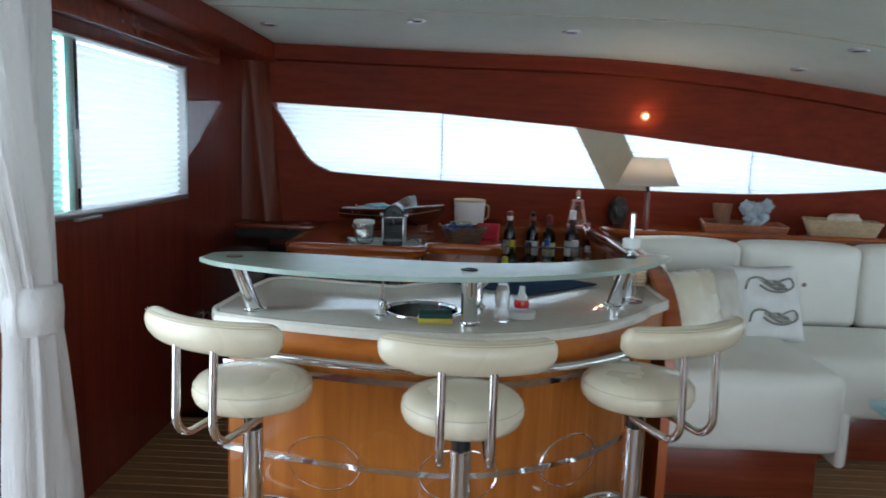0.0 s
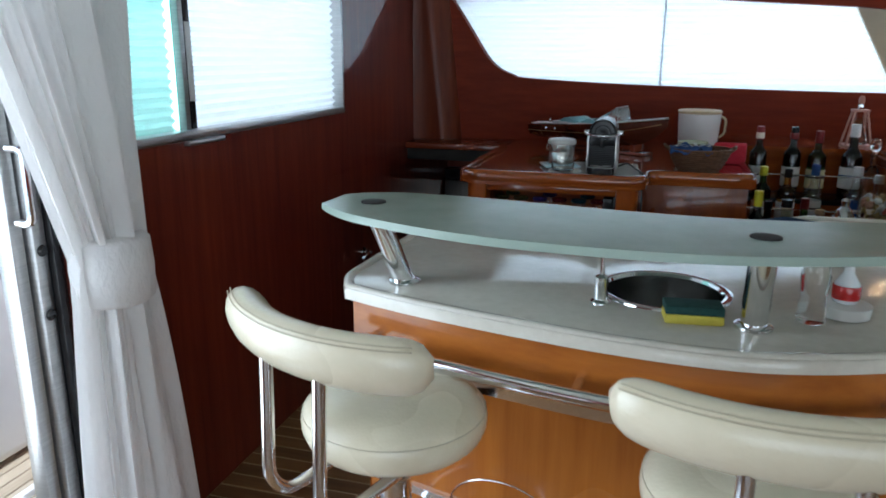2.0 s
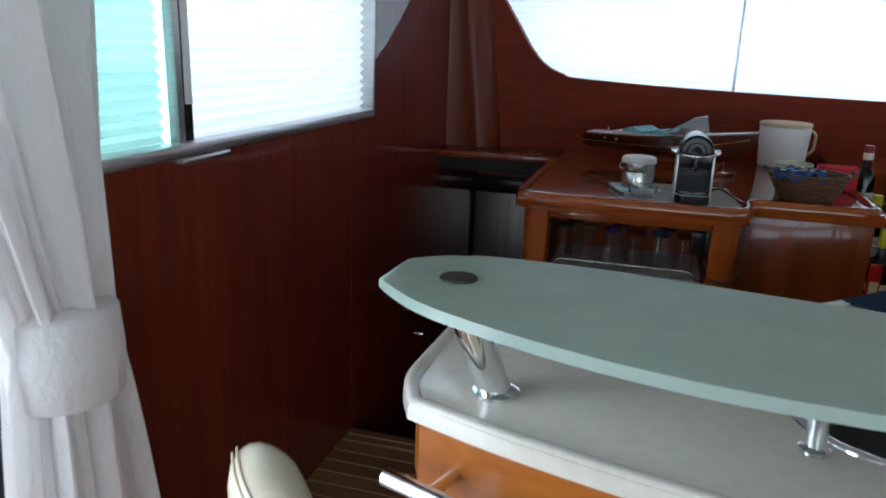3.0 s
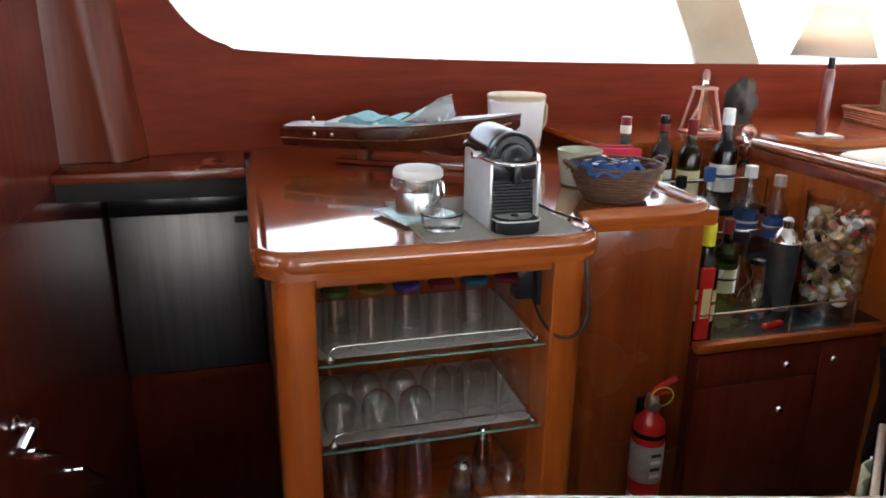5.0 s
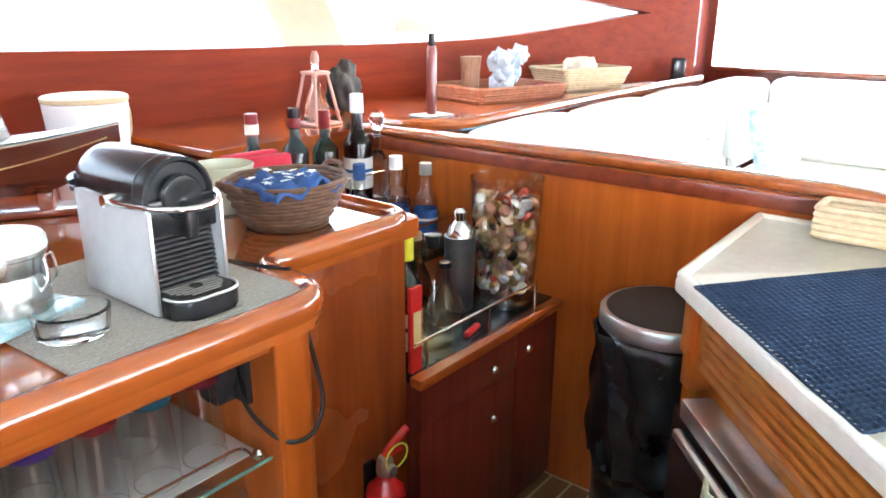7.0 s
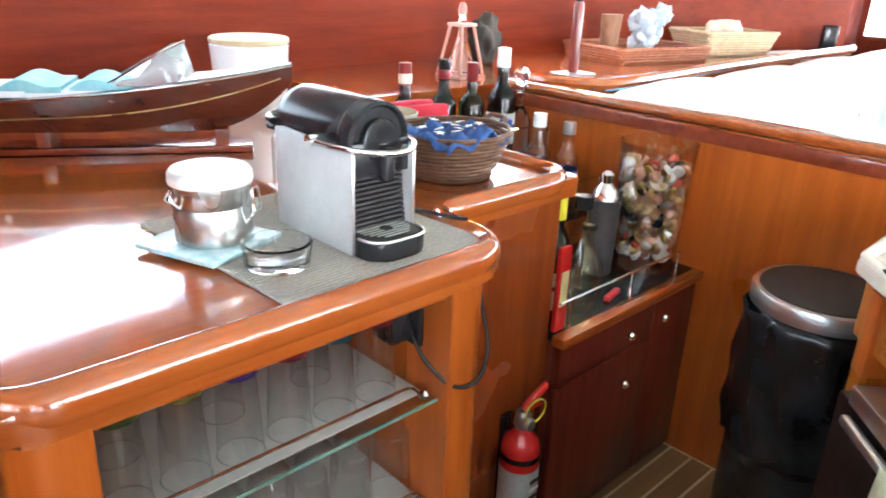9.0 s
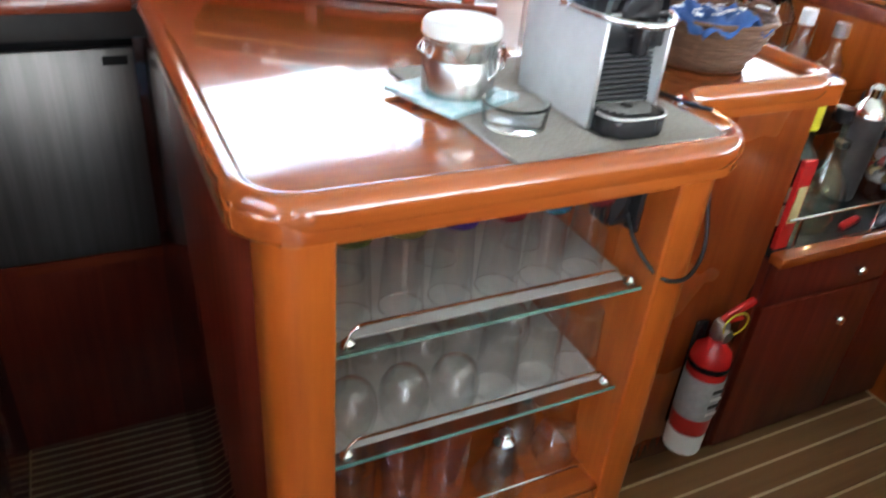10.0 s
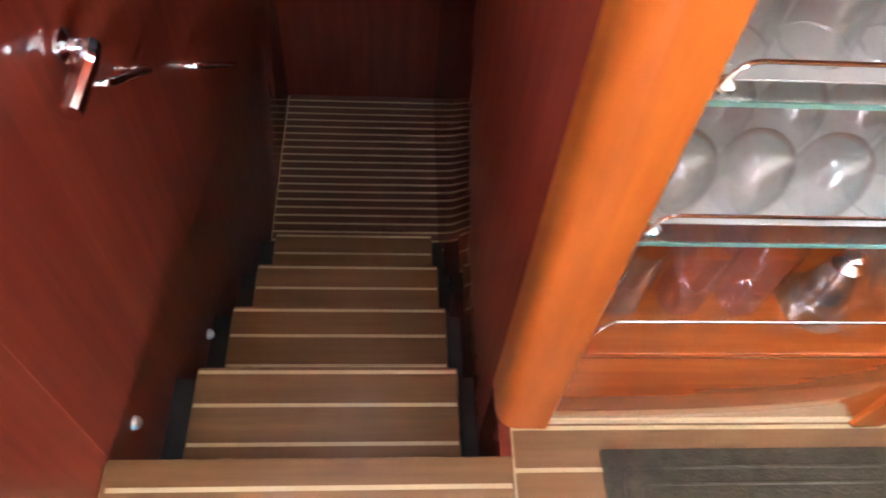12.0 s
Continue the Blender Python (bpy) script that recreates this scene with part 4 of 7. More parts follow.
def glass_shelf():
    g = thing("glass_shelf", 0.4, -1.4, 0.88, "curved frosted glass bar shelf on leaning chrome legs", "shelf")
    out = [Vector(q) for q in ((-0.40, -1.48), (-0.30, -1.565), (-0.10, -1.645), (0.10, -1.678), (0.36, -1.672), (0.62, -1.595), (0.85, -1.465), (1.04, -1.27), (1.17, -1.05))]
    inn = [Vector(q) for q in ((1.12, -1.00), (0.90, -1.20), (0.66, -1.34), (0.42, -1.385), (0.20, -1.375), (-0.10, -1.33), (-0.30, -1.325), (-0.395, -1.38))]
    outline = [(p.x, p.y) for p in spline(out, 6)] + [(p.x, p.y) for p in spline(inn, 6)]
    part("glass_top", slab(outline, 1.045, 1.060, 0.003), GLASS_FROST, g, "frosted green-grey glass top")
    for (x, y), (bx, by) in (((-0.30, -1.445), (-0.25, -1.40)), ((0.435, -1.53), (0.44, -1.475)), ((1.00, -1.13), (0.96, -1.10))):
        leg = part("leg", tube([(bx, by, 0.881), (x, y, 1.044)], 0.024, 20), CHROME, g, "leaning chrome leg")
        part("foot", moved(lathe([(0.034, 0.8805), (0.034, 0.886), (0.026, 0.890)], 24), Matrix.Translation((bx, by, 0))), CHROME, leg)
        part("cap", moved(lathe([(0.026, 1.0605), (0.025, 1.063), (0.010, 1.0635)], 24), Matrix.Translation((x, y, 0))), BLACK_MATT, leg, "dark cap on the glass")


glass_shelf()


def bar_things():
    p = thing("paper_towel_stand", 1.02, -1.05, 0.88, "chrome paper-towel pole with a white collar", "stand")
    m = Matrix.Translation((1.03, -1.02, 0))
    part("base", moved(lathe([(0.055, 0.881), (0.055, 0.890), (0.02, 0.895)], 28), m), CHROME, p)
    part("pole", moved(lathe([(0.011, 0.893), (0.011, 1.205), (0.006, 1.21)], 16), m), CHROME, p)
    part("sleeve", moved(lathe([(0.030, 0.897), (0.026, 0.97), (0.016, 1.08)], 20), m), GLASS_GREY, p, "clear tapered sleeve")
    part("collar", moved(lathe([(0.03, 1.081), (0.032, 1.086), (0.032, 1.112), (0.028, 1.116)], 24), m), WHITE_PAINT, p, "white collar")
    c = thing("cleaner_bottle", 0.56, -1.33, 0.88, "clear dispenser bottle with a red and white cap", "bottle")
    mm = Matrix.Translation((0.545, -1.41, 0))
    part("bottle", moved(lathe([(0.024, 0.881), (0.026, 0.89), (0.022, 0.93), (0.026, 0.97), (0.018, 1.0)], 20), mm), GLASS, c)
    q = thing("soap_bottle", 0.62, -1.33, 0.88, "squat soap bottle, red over white, on a cream dish", "bottle")
    m2 = Matrix.Translation((0.61, -1.36, 0))
    part("dish", moved(lathe([(0.03, 0.881), (0.046, 0.884), (0.048, 0.905), (0.042, 0.908)], 24), m2), WHITE_TIN, q, "cream dish")
    part("bottle", moved(lathe([(0.020, 0.909), (0.024, 0.915), (0.022, 0.945), (0.010, 0.965), (0.008, 0.985)], 20), m2), WHITE_PAINT, q)
    part("band", moved(lathe([(0.0238, 0.916), (0.0250, 0.920), (0.0250, 0.940), (0.0236, 0.943)], 20, cap=False), m2), RED_PAINT, q, "red band")
    # navy towel spread on the worktop
    t = thing("dish_towel", 0.68, -0.75, 0.881, "navy woven dish towel spread flat on the worktop", "towel")
    a, u, v = Vector((0.640, -0.475, 0)), Vector((-0.31, -0.29, 0)), Vector((0.33, -0.245, 0))
    bm = bmesh.new()
    n1, n2 = 108, 108
    grid = []
    for i in range(n1 + 1):
        row = []
        for j in range(n2 + 1):
            s, w = i / n1, j / n2
            q_ = a + u * s + v * w
            z = 0.884 + (0.0055 if i % 3 == 0 or j % 3 == 0 else 0.0) + 0.0015 * noise.noise((s * 5, w * 5, 0))
            row.append(bm.verts.new((q_.x + 0.003 * noise.noise((w * 6, 1, 0)), q_.y + 0.003 * noise.noise((s * 6, 2, 0)), z)))
        grid.append(row)
    for r0, r1 in zip(grid, grid[1:]):
        for j in range(n2):
            bm.faces.new((r0[j], r0[j + 1], r1[j + 1], r1[j]))
    cl = part("cloth", bm, NAVY, t, "", 25)
    cl.modifiers.new("thick", "SOLIDIFY").thickness = 0.003
    k = thing("tissue_basket", 1.12, -0.62, 0.88, "small square rattan basket on the worktop", "basket")
    for i in range(5):
        z = 0.882 + 0.013 * i
        bm = bmesh.new()
        loop = rounded([(1.075, -0.70), (1.175, -0.70), (1.175, -0.55), (1.075, -0.55)], 0.015, 4)
        part("weave", tube([(x, y, z + 0.006) for x, y in loop], 0.007, 6, True), WICKER_LIGHT, k)
    part("floor", box(1.078, 1.172, -0.697, -0.553, 0.881, 0.888), WICKER_LIGHT, k)


bar_things()


def stool(x, y, turn):
    """A padded swivel bar stool; its back looks along -y before it is turned."""
    s = thing("bar_stool", 0, 0, 0, "cream leather bar stool with a padded bow back on chrome tubes", "stool", "stools at the bar")
    part("base", lathe([(0.19, 0.0), (0.20, 0.006), (0.19, 0.014), (0.05, 0.028), (0.032, 0.05)], 40), CHROME, s, "round chrome foot plate")
    part("column", lathe([(0.030, 0.03), (0.030, 0.60), (0.024, 0.605)], 24), CHROME, s, "chrome column")
    part("collar", lathe([(0.024, 0.60), (0.027, 0.602), (0.027, 0.660), (0.05, 0.677)], 24), BLACK, s, "black collar")
    part("foot_ring", tube([(0.165 * math.cos(a), 0.165 * math.sin(a) + 0.0, 0.30) for a in [i * math.pi / 16 for i in range(32)]], 0.011, 10, True), CHROME, s, "chrome foot ring")
    for a in (0.6, 2.54, 4.71):
        part("spoke", tube([(0.028 * math.cos(a), 0.028 * math.sin(a), 0.33), (0.165 * math.cos(a), 0.165 * math.sin(a), 0.30)], 0.008, 8), CHROME, s, "chrome spoke")
    seat = part("seat", lathe([(0.10, 0.678), (0.130, 0.680), (0.150, 0.686), (0.161, 0.697), (0.167, 0.712), (0.168, 0.728), (0.164, 0.743), (0.155, 0.755), (0.138, 0.765), (0.11, 0.772), (0.07, 0.775), (0.03, 0.776)], 48), LEATHER, s, "round cream leather seat", 80)
    part("seam", tube([(0.1652 * math.cos(a), 0.1652 * math.sin(a), 0.741) for a in [i * math.pi / 24 for i in range(48)]], 0.0010, 6, True), STITCH, seat, "seat piping")
    # bowed padded back
    rings = []
    n = 30
    for i in range(n + 1):
        u = i / n * 2 - 1
        a = u * 0.68
        cx, cy = 0.34 * math.sin(a), -0.34 * math.cos(a) + 0.118
        r = max(0.12, (1 - abs(u) ** 14)) ** 0.5
        ring = []
        for k in range(18):
            b = 2 * math.pi * k / 18
            rr, zz = 0.040 * r * math.cos(b), 0.046 * r * math.sin(b)
            ring.append((cx + rr * math.sin(a), cy - rr * math.cos(a), 0.924 + zz + 0.012 * math.cos(b)))
        rings.append(ring)
    back = part("backrest", curve_bm(rings), LEATHER, s, "padded cream leather bow back", 50)
    for b in (0.62, 0.80):
        rr, zz = 0.34 + 0.0402 * math.cos(b), 0.924 + 0.0462 * math.sin(b) + 0.012 * math.cos(b)
        part("seam", tube([(rr * math.sin(u * 0.60), -rr * math.cos(u * 0.60) + 0.118, zz) for u in [i / 16 - 1 for i in range(33)]], 0.0013, 6), STITCH, back, "stitched seam")
    for sx in (-0.062, 0.062):
        part("back_tube", tube(bend([(sx, -0.05, 0.655), (sx, -0.200, 0.640), (sx, -0.236, 0.68), (sx, -0.228, 0.90)], 0.045), 0.011, 12), CHROME, s, "bent chrome back tube")
    return s


STOOLS = ((-0.172, -1.685, -23), (0.428, -1.775, 2), (0.955, -1.545, 30))
first = stool(0, 0, 0)
for x, y, a in STOOLS[1:]:
    copy_thing(first, pose(x, y, 0, 0, 0, a))
first.matrix_basis = pose(STOOLS[0][0], STOOLS[0][1], 0, 0, 0, STOOLS[0][2])


def curtain():
    c = thing("curtain", WALL_X + 0.12, -1.42, 0.03, "white crinkled curtain gathered by a wide tie", "curtain")

    def ring(z, y0, y1, d, seed):
        pts = []
        n = 150
        for i in range(n):
            t = i / n
            a = 2 * math.pi * t
            fold = 0.014 * math.sin(9 * a + seed) + 0.010 * math.sin(17 * a + 2 * seed) + 0.006 * math.sin(31 * a + z * 4 + seed)
            cy = (y0 + y1) / 2 + ((y1 - y0) / 2 + fold) * math.cos(a)
            cx = WALL_X + 0.075 + 0.3 * d + (d + fold) * math.sin(a)
            pts.append((max(cx, WALL_X + 0.012), cy, z))
        return pts

    rows = []
    for i in range(34):
        z = 2.0 - (2.0 - 0.90) * i / 33
        k = i / 33
        rows.append(ring(z, -1.98 + 0.42 * k ** 0.8, -1.31 - 0.095 * k ** 0.8, 0.055 - 0.005 * k, 0.6 * k))
    part("upper_cloth", curve_bm(rows), CURTAIN, c, "", 60)
    rows = []
    for i in range(30):
        k = i / 29
        z = 0.90 - 0.87 * k
        rows.append(ring(z, -1.56 - 0.06 * k ** 0.7, -1.405 + 0.135 * k ** 0.8, 0.048 + 0.02 * k, 0.6 + 0.4 * k))
    part("lower_cloth", curve_bm(rows), CURTAIN, c, "", 60)
    rows = []
    for z, e in ((0.80, 0.0), (0.81, 0.012), (0.88, 0.016), (0.945, 0.012), (0.955, 0.0)):
        rows.append([(max(WALL_X + 0.006, WALL_X + 0.10 + (0.075 + e) * math.sin(a)), -1.485 + (0.076 + e) * math.cos(a), z) for a in [i * math.pi / 24 for i in range(48)]])
    part("tie", curve_bm(rows), CURTAIN, c, "wide white tie-back", 60)


curtain()

# ---- galley cabinets ----
STEEL_DOOR = varied("brushed_steel_door", (0.19, 0.178, 0.166), (0.32, 0.30, 0.28), (30, 1, 1), 1.2, 0.42, 1.0, bump=0.05, bump_size=40)
PANE_EDGE = varied("ground_glass_edge", (0.10, 0.20, 0.16), (0.18, 0.30, 0.25), (1, 1, 1), 20, 0.2)
# cherry with the shade of the corner cabinet front mixed into its colour
CHERRY_RED_SHADED = wood("cherry_red_shaded", (0.17, 0.029, 0.006), (0.34, 0.078, 0.013), "z", 0.28, 0.5)
LINER = varied("milky_liner", (0.42, 0.405, 0.375), (0.54, 0.525, 0.485), (1, 1, 1), 20, 0.4)
TOP_Z = 0.915


def rim_path(pts, r):
    return [(x, y) for x, y in rounded(pts, r, 8)]


def glass_cabinet():
    c = thing("glass_cabinet", -0.13, 0.15, 0, "glossy cherry cabinet with open glass shelves for drinking glasses", "cabinet")
    # rounded corner posts
    post_l = rounded([(-0.452, -0.078), (-0.372, -0.078), (-0.372, 0.0), (-0.452, 0.0)], [0.055, 0.006, 0, 0], 8)
    post_r = rounded([(0.122, -0.078), (0.202, -0.078), (0.202, 0.02), (0.122, 0.02)], [0.006, 0.05, 0, 0], 8)
    part("post", slab(post_l, 0.0, 0.872), CHERRY, c, "", 50)
    part("post", slab(post_r, 0.0, 0.872), CHERRY, c, "", 50)
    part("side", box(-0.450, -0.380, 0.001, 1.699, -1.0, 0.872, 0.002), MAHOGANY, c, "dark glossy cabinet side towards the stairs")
    part("side", box(0.130, 0.198, 0.021, 0.34, 0.02, 0.872, 0.002), CHERRY, c)
    part("front_panel", box(-0.371, 0.121, -0.070, -0.050, 0.02, 0.232, 0.003), CHERRY_FLAT, c)
    part("bottom_shelf", box(-0.379, 0.129, -0.074, 0.30, 0.233, 0.248, 0.004), CHERRY_FLAT, c)
    part("back_panel", box(-0.379, 0.129, 0.301, 0.32, 0.02, 0.872), CHERRY, c)
    part("head_rail", box(-0.371, 0.121, -0.070, -0.048, 0.845, 0.872, 0.003), CHERRY_FLAT, c)
    part("toe_strip", box(-0.371, 0.121, -0.0715, -0.054, 0.0, 0.019, 0.003), HOLLY, c, "pale strip at the floor")
    for z in (0.470, 0.672):
        g = part("glass_shelf_pane", box(-0.370, 0.128, -0.052, 0.29, z - 0.009, z, 0.001, 1), THIN_SHELF, c, "green-edged glass shelf")
        part("pane_edge", box(-0.369, 0.127, -0.0545, -0.0522, z - 0.007, z - 0.002), PANE_EDGE, g, "polished pale green edge")
        part("shelf_liner", box(-0.366, 0.112, -0.030, 0.285, z + 0.0005, z + 0.0022), LINER, g, "milky shelf liner")
        for x in (-0.345, 0.108):
            part("shelf_pin", moved(lathe([(0.010, 0), (0.010, 0.006), (0.004, 0.012)], 14), Matrix.Translation((x, -0.040, z + 0.0005))), CHROME, g, "chrome shelf fixing")
    for z, x1 in ((0.248, 0.115), (0.470, 0.112), (0.672, 0.098)):
        part("guard_wire", tube(bend([(-0.352, -0.045, z + 0.003), (-0.340, -0.045, z + 0.034), (x1 - 0.02, -0.045, z + 0.034), (x1, -0.045, z + 0.003)], 0.02), 0.0022, 8), CHROME, c, "thin chrome guard wire")
    part("socket_plate", box(0.112, 0.1285, -0.018, 0.055, 0.745, 0.835, 0.004), BLACK, c, "black socket plate")


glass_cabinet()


def counter_top():
    t = thing("galley_worktop", -0.1, 0.6, 0.872, "glossy cherry galley worktop with a rounded raised edge", "worktop")
    pts = [(-0.485, -0.105), (0.232, -0.105), (0.232, 0.075), (0.625, 0.075), (0.625, 1.27), (-0.47, 1.19), (-0.485, 0.2)]
    out = rounded(pts, [0.075, 0.10, 0.03, 0.02, 0, 0, 0], 9)
    part("board", slab(out, 0.873, TOP_Z - 0.004, 0.010, 5), CHERRY_FLAT, t, "", 17)
    edge = [(-0.470, 0.75), (-0.470, -0.090), (0.217, -0.090), (0.217, 0.090), (0.610, 0.090), (0.610, 0.74)]
    p = [Vector((x, y, 0)) for x, y in [(v.x, v.y) for v in bend([Vector((x, y, 0)) for x, y in edge], 0.075, 10)]]
    rings = []
    for i, q in enumerate(p):
        d = (p[min(i + 1, len(p) - 1)] - p[max(i - 1, 0)]).normalized()
        nrm = Vector((-d.y, d.x, 0))
        ring = []
        for k in range(12):
            a = 2 * math.pi * k / 12
            ring.append(q + nrm * (0.019 * math.cos(a)) + Vector((0, 0, 0.902 + 0.026 * math.sin(a))))
        rings.append(ring)
    part("raised_edge", curve_bm(rings), CHERRY_FLAT, t, "rounded raised edge", 60)


counter_top()


def corner_cabinet():
    c = thing("corner_cabinet", 0.42, 0.15, 0, "tall flat red-brown cabinet front, darkened for shade, beside the open shelves", "cabinet")
    part("front", box(0.200, 0.600, 0.100, 0.125, 0.012, 0.872, 0.003), CHERRY_RED_SHADED, c)
    part("side", box(0.575, 0.600, 0.126, 0.76, 0.50, 0.872, 0.003), CHERRY, c)
    part("corner_bead", box(0.198, 0.212, 0.085, 0.099, 0.02, 0.872, 0.004), MAHOGANY, c, "dark corner bead")
    d = thing("drawer_cabinet", 0.88, 0.2, 0, "dark mahogany drawer cabinet under the bottle nook", "cabinet")
    part("carcass", box(0.601, 1.195, 0.085, 0.76, 0.0, 0.535), MAHOGANY, d)
    for z0, z1, zk in ((0.43, 0.525, 0.498), (0.02, 0.425, 0.344)):
        dr = part("drawer_front", box(0.606, 0.985, 0.066, 0.084, z0, z1, 0.004), MAHOGANY, d)
        part("knob", moved(lathe([(0.005, 0), (0.005, 0.010), (0.011, 0.016), (0.008, 0.022)], 16), pose(0.868, 0.066, zk - (0.02 if z0 > 0.3 else 0), 90, 0, 0)), CHROME, dr, "chrome push knob")
    dr = part("door", box(0.990, 1.19, 0.066, 0.084, 0.02, 0.525, 0.004), MAHOGANY, d)
    part("knob", moved(lathe([(0.005, 0), (0.005, 0.010), (0.011, 0.016), (0.008, 0.022)], 16), pose(1.02, 0.066, 0.478, 90, 0, 0)), CHROME, dr, "chrome push knob")


corner_cabinet()


def bottle_nook():
    n = thing("bottle_nook", 0.9, 0.4, 0.536, "stepped cherry bottle rack with dark treads and guard wires", "rack")
    part("front_lip", box(0.590, 1.195, 0.050, 0.085, 0.536, 0.562, 0.006), CHERRY_FLAT, n)
    for y0, y1, z in ((0.086, 0.40, 0.560), (0.40, 0.60, 0.655), (0.60, 0.80, 0.755)):
        part("tread", box(0.601, 1.195, y0, y1, z - 0.02, z, 0.002), BLACK, n, "dark glossy rack tread")
    part("step_face", box(0.601, 1.195, 0.401, 0.412, 0.556, 0.634), CHERRY_FLAT, n)
    part("step_face", box(0.601, 1.195, 0.601, 0.612, 0.651, 0.734), CHERRY_FLAT, n)
    part("back", box(0.601, 1.195, 0.801, 0.815, 0.755, 0.935), CHERRY_FLAT, n)
    for y, z, x0, x1 in ((0.080, 0.632, 0.605, 1.10), (0.40, 0.745, 0.605, 1.19), (0.60, 0.86, 0.63, 1.19)):
        w = part("guard_wire", tube([(x0, y, z), (x1, y, z)], 0.003, 8), CHROME, n, "thin chrome guard wire")
        for x in (x0 + 0.04, (x0 + x1) / 2 + 0.03, x1 - 0.01):
            part("wire_post", tube([(x, y, z - (0.072 if y < 0.1 else 0.09)), (x, y, z)], 0.003, 8), CHROME, w, "chrome wire post")


bottle_nook()


def panel_and_ledge():
    p = thing("sofa_back_panel", 1.22, -0.1, 0, "tall cherry panel with a moulded rail dividing galley and sofa", "panel")
    top = [(0.80, 0.935), (-0.55, 0.935)] + [(-0.55 - 0.42 * math.sin(a), 0.935 - 0.30 * (1 - math.cos(a))) for a in [k * math.pi / 20 for k in range(1, 10)]] + [(-0.985, 0.64)]
    bm = curve_bm([[(x, y, z) for y, z in top] + [(x, -0.985, 0.0), (x, 0.80, 0.0)] for x in (1.197, 1.232)])
    part("panel", bm, CHERRY, p)
    rail = [Vector((0, y, z)) for y, z in top[:-1]]
    rings = []
    for i, q in enumerate(rail):
        d = (rail[min(i + 1, len(rail) - 1)] - rail[max(i - 1, 0)]).normalized()
        nrm = Vector((0, d.z, -d.y))
        rings.append([Vector((1.2235 + 0.0385 * math.copysign(abs(math.cos(a)) ** 0.5, math.cos(a)), q.y, q.z)) + nrm * (0.0165 + 0.015 * math.copysign(abs(math.sin(a)) ** 0.7, math.sin(a))) for a in [j * math.pi / 8 for j in range(16)]])
    part("top_rail", curve_bm(rings), CHERRY_FLAT, p, "rounded cherry top rail", 60)
    part("rail_strip", box(1.189, 1.1965, -0.53, 0.78, 0.896, 0.932, 0.003), MAHOGANY_FLAT, p, "dark moulding strip")
    # ledge under the windshield, with the sofa recess cut out
    back = [(x, wall_y(x) - 0.001) for x in [3.6 - 0.165 * i for i in range(19)]]
    out = [(0.63, 0.785), (1.262, 0.785), (1.27, 0.66), (1.32, 0.575), (1.42, 0.54), (1.9, 0.56), (2.6, 0.585), (3.6, 0.59)] + [q for q in back if q[0] > 0.63] + [(0.63, wall_y(0.63) - 0.001)]
    solid("ledge", slab(out, 0.936, 0.957, 0.004), CHERRY_FLAT, "glossy cherry ledge below the windshield", "ledge", kind="structure", angle=17)
    rim = spline([Vector(q) for q in ((1.262, 0.75, 0.968), (1.275, 0.655, 0.968), (1.33, 0.575, 0.968), (1.43, 0.538, 0.968), (1.9, 0.56, 0.968), (2.6, 0.585, 0.968), (3.6, 0.59, 0.968))], 6)
    solid("trim", tube(rim, 0.020, 10), CHERRY_FLAT, "rounded cherry moulding round the sofa recess", "trim", kind="structure")
    b = thing("dash_counter", -0.74, 1.05, 0.86, "cherry counter with dark underside above the fridge", "counter")
    part("board", box(WALL_X + 0.001, -0.488, 0.86, 1.19, 0.872, 0.905, 0.008), MAHOGANY_FLAT, b)
    part("apron", box(WALL_X + 0.001, -0.452, 0.90, 0.93, 0.81, 0.871, 0.003), BLACK_MATT, b, "dark recessed apron")
    f = thing("fridge", -0.62, 1.6, -0.12, "brushed steel built-in fridge with a black top strip", "fridge")
    part("door", box(-1.02, -0.455, 1.60, 1.66, -0.11, 0.585, 0.008), STEEL_DOOR, f)
    part("top_strip", box(-1.02, -0.455, 1.605, 1.66, 0.587, 0.655, 0.003), BLACK, f, "black top strip")
    part("badge", box(-0.545, -0.475, 1.596, 1.599, 0.535, 0.562), BLACK_MATT, f, "small dark badge")
    part("cabinet", box(-1.02, -0.455, 1.661, 1.699, -0.11, 0.655), BLACK_MATT, f, "dark fridge carcass")
    part("shelf_under", box(-0.90, -0.452, 1.60, 1.699, -0.15, -0.112), MAHOGANY_FLAT, f)


panel_and_ledge()


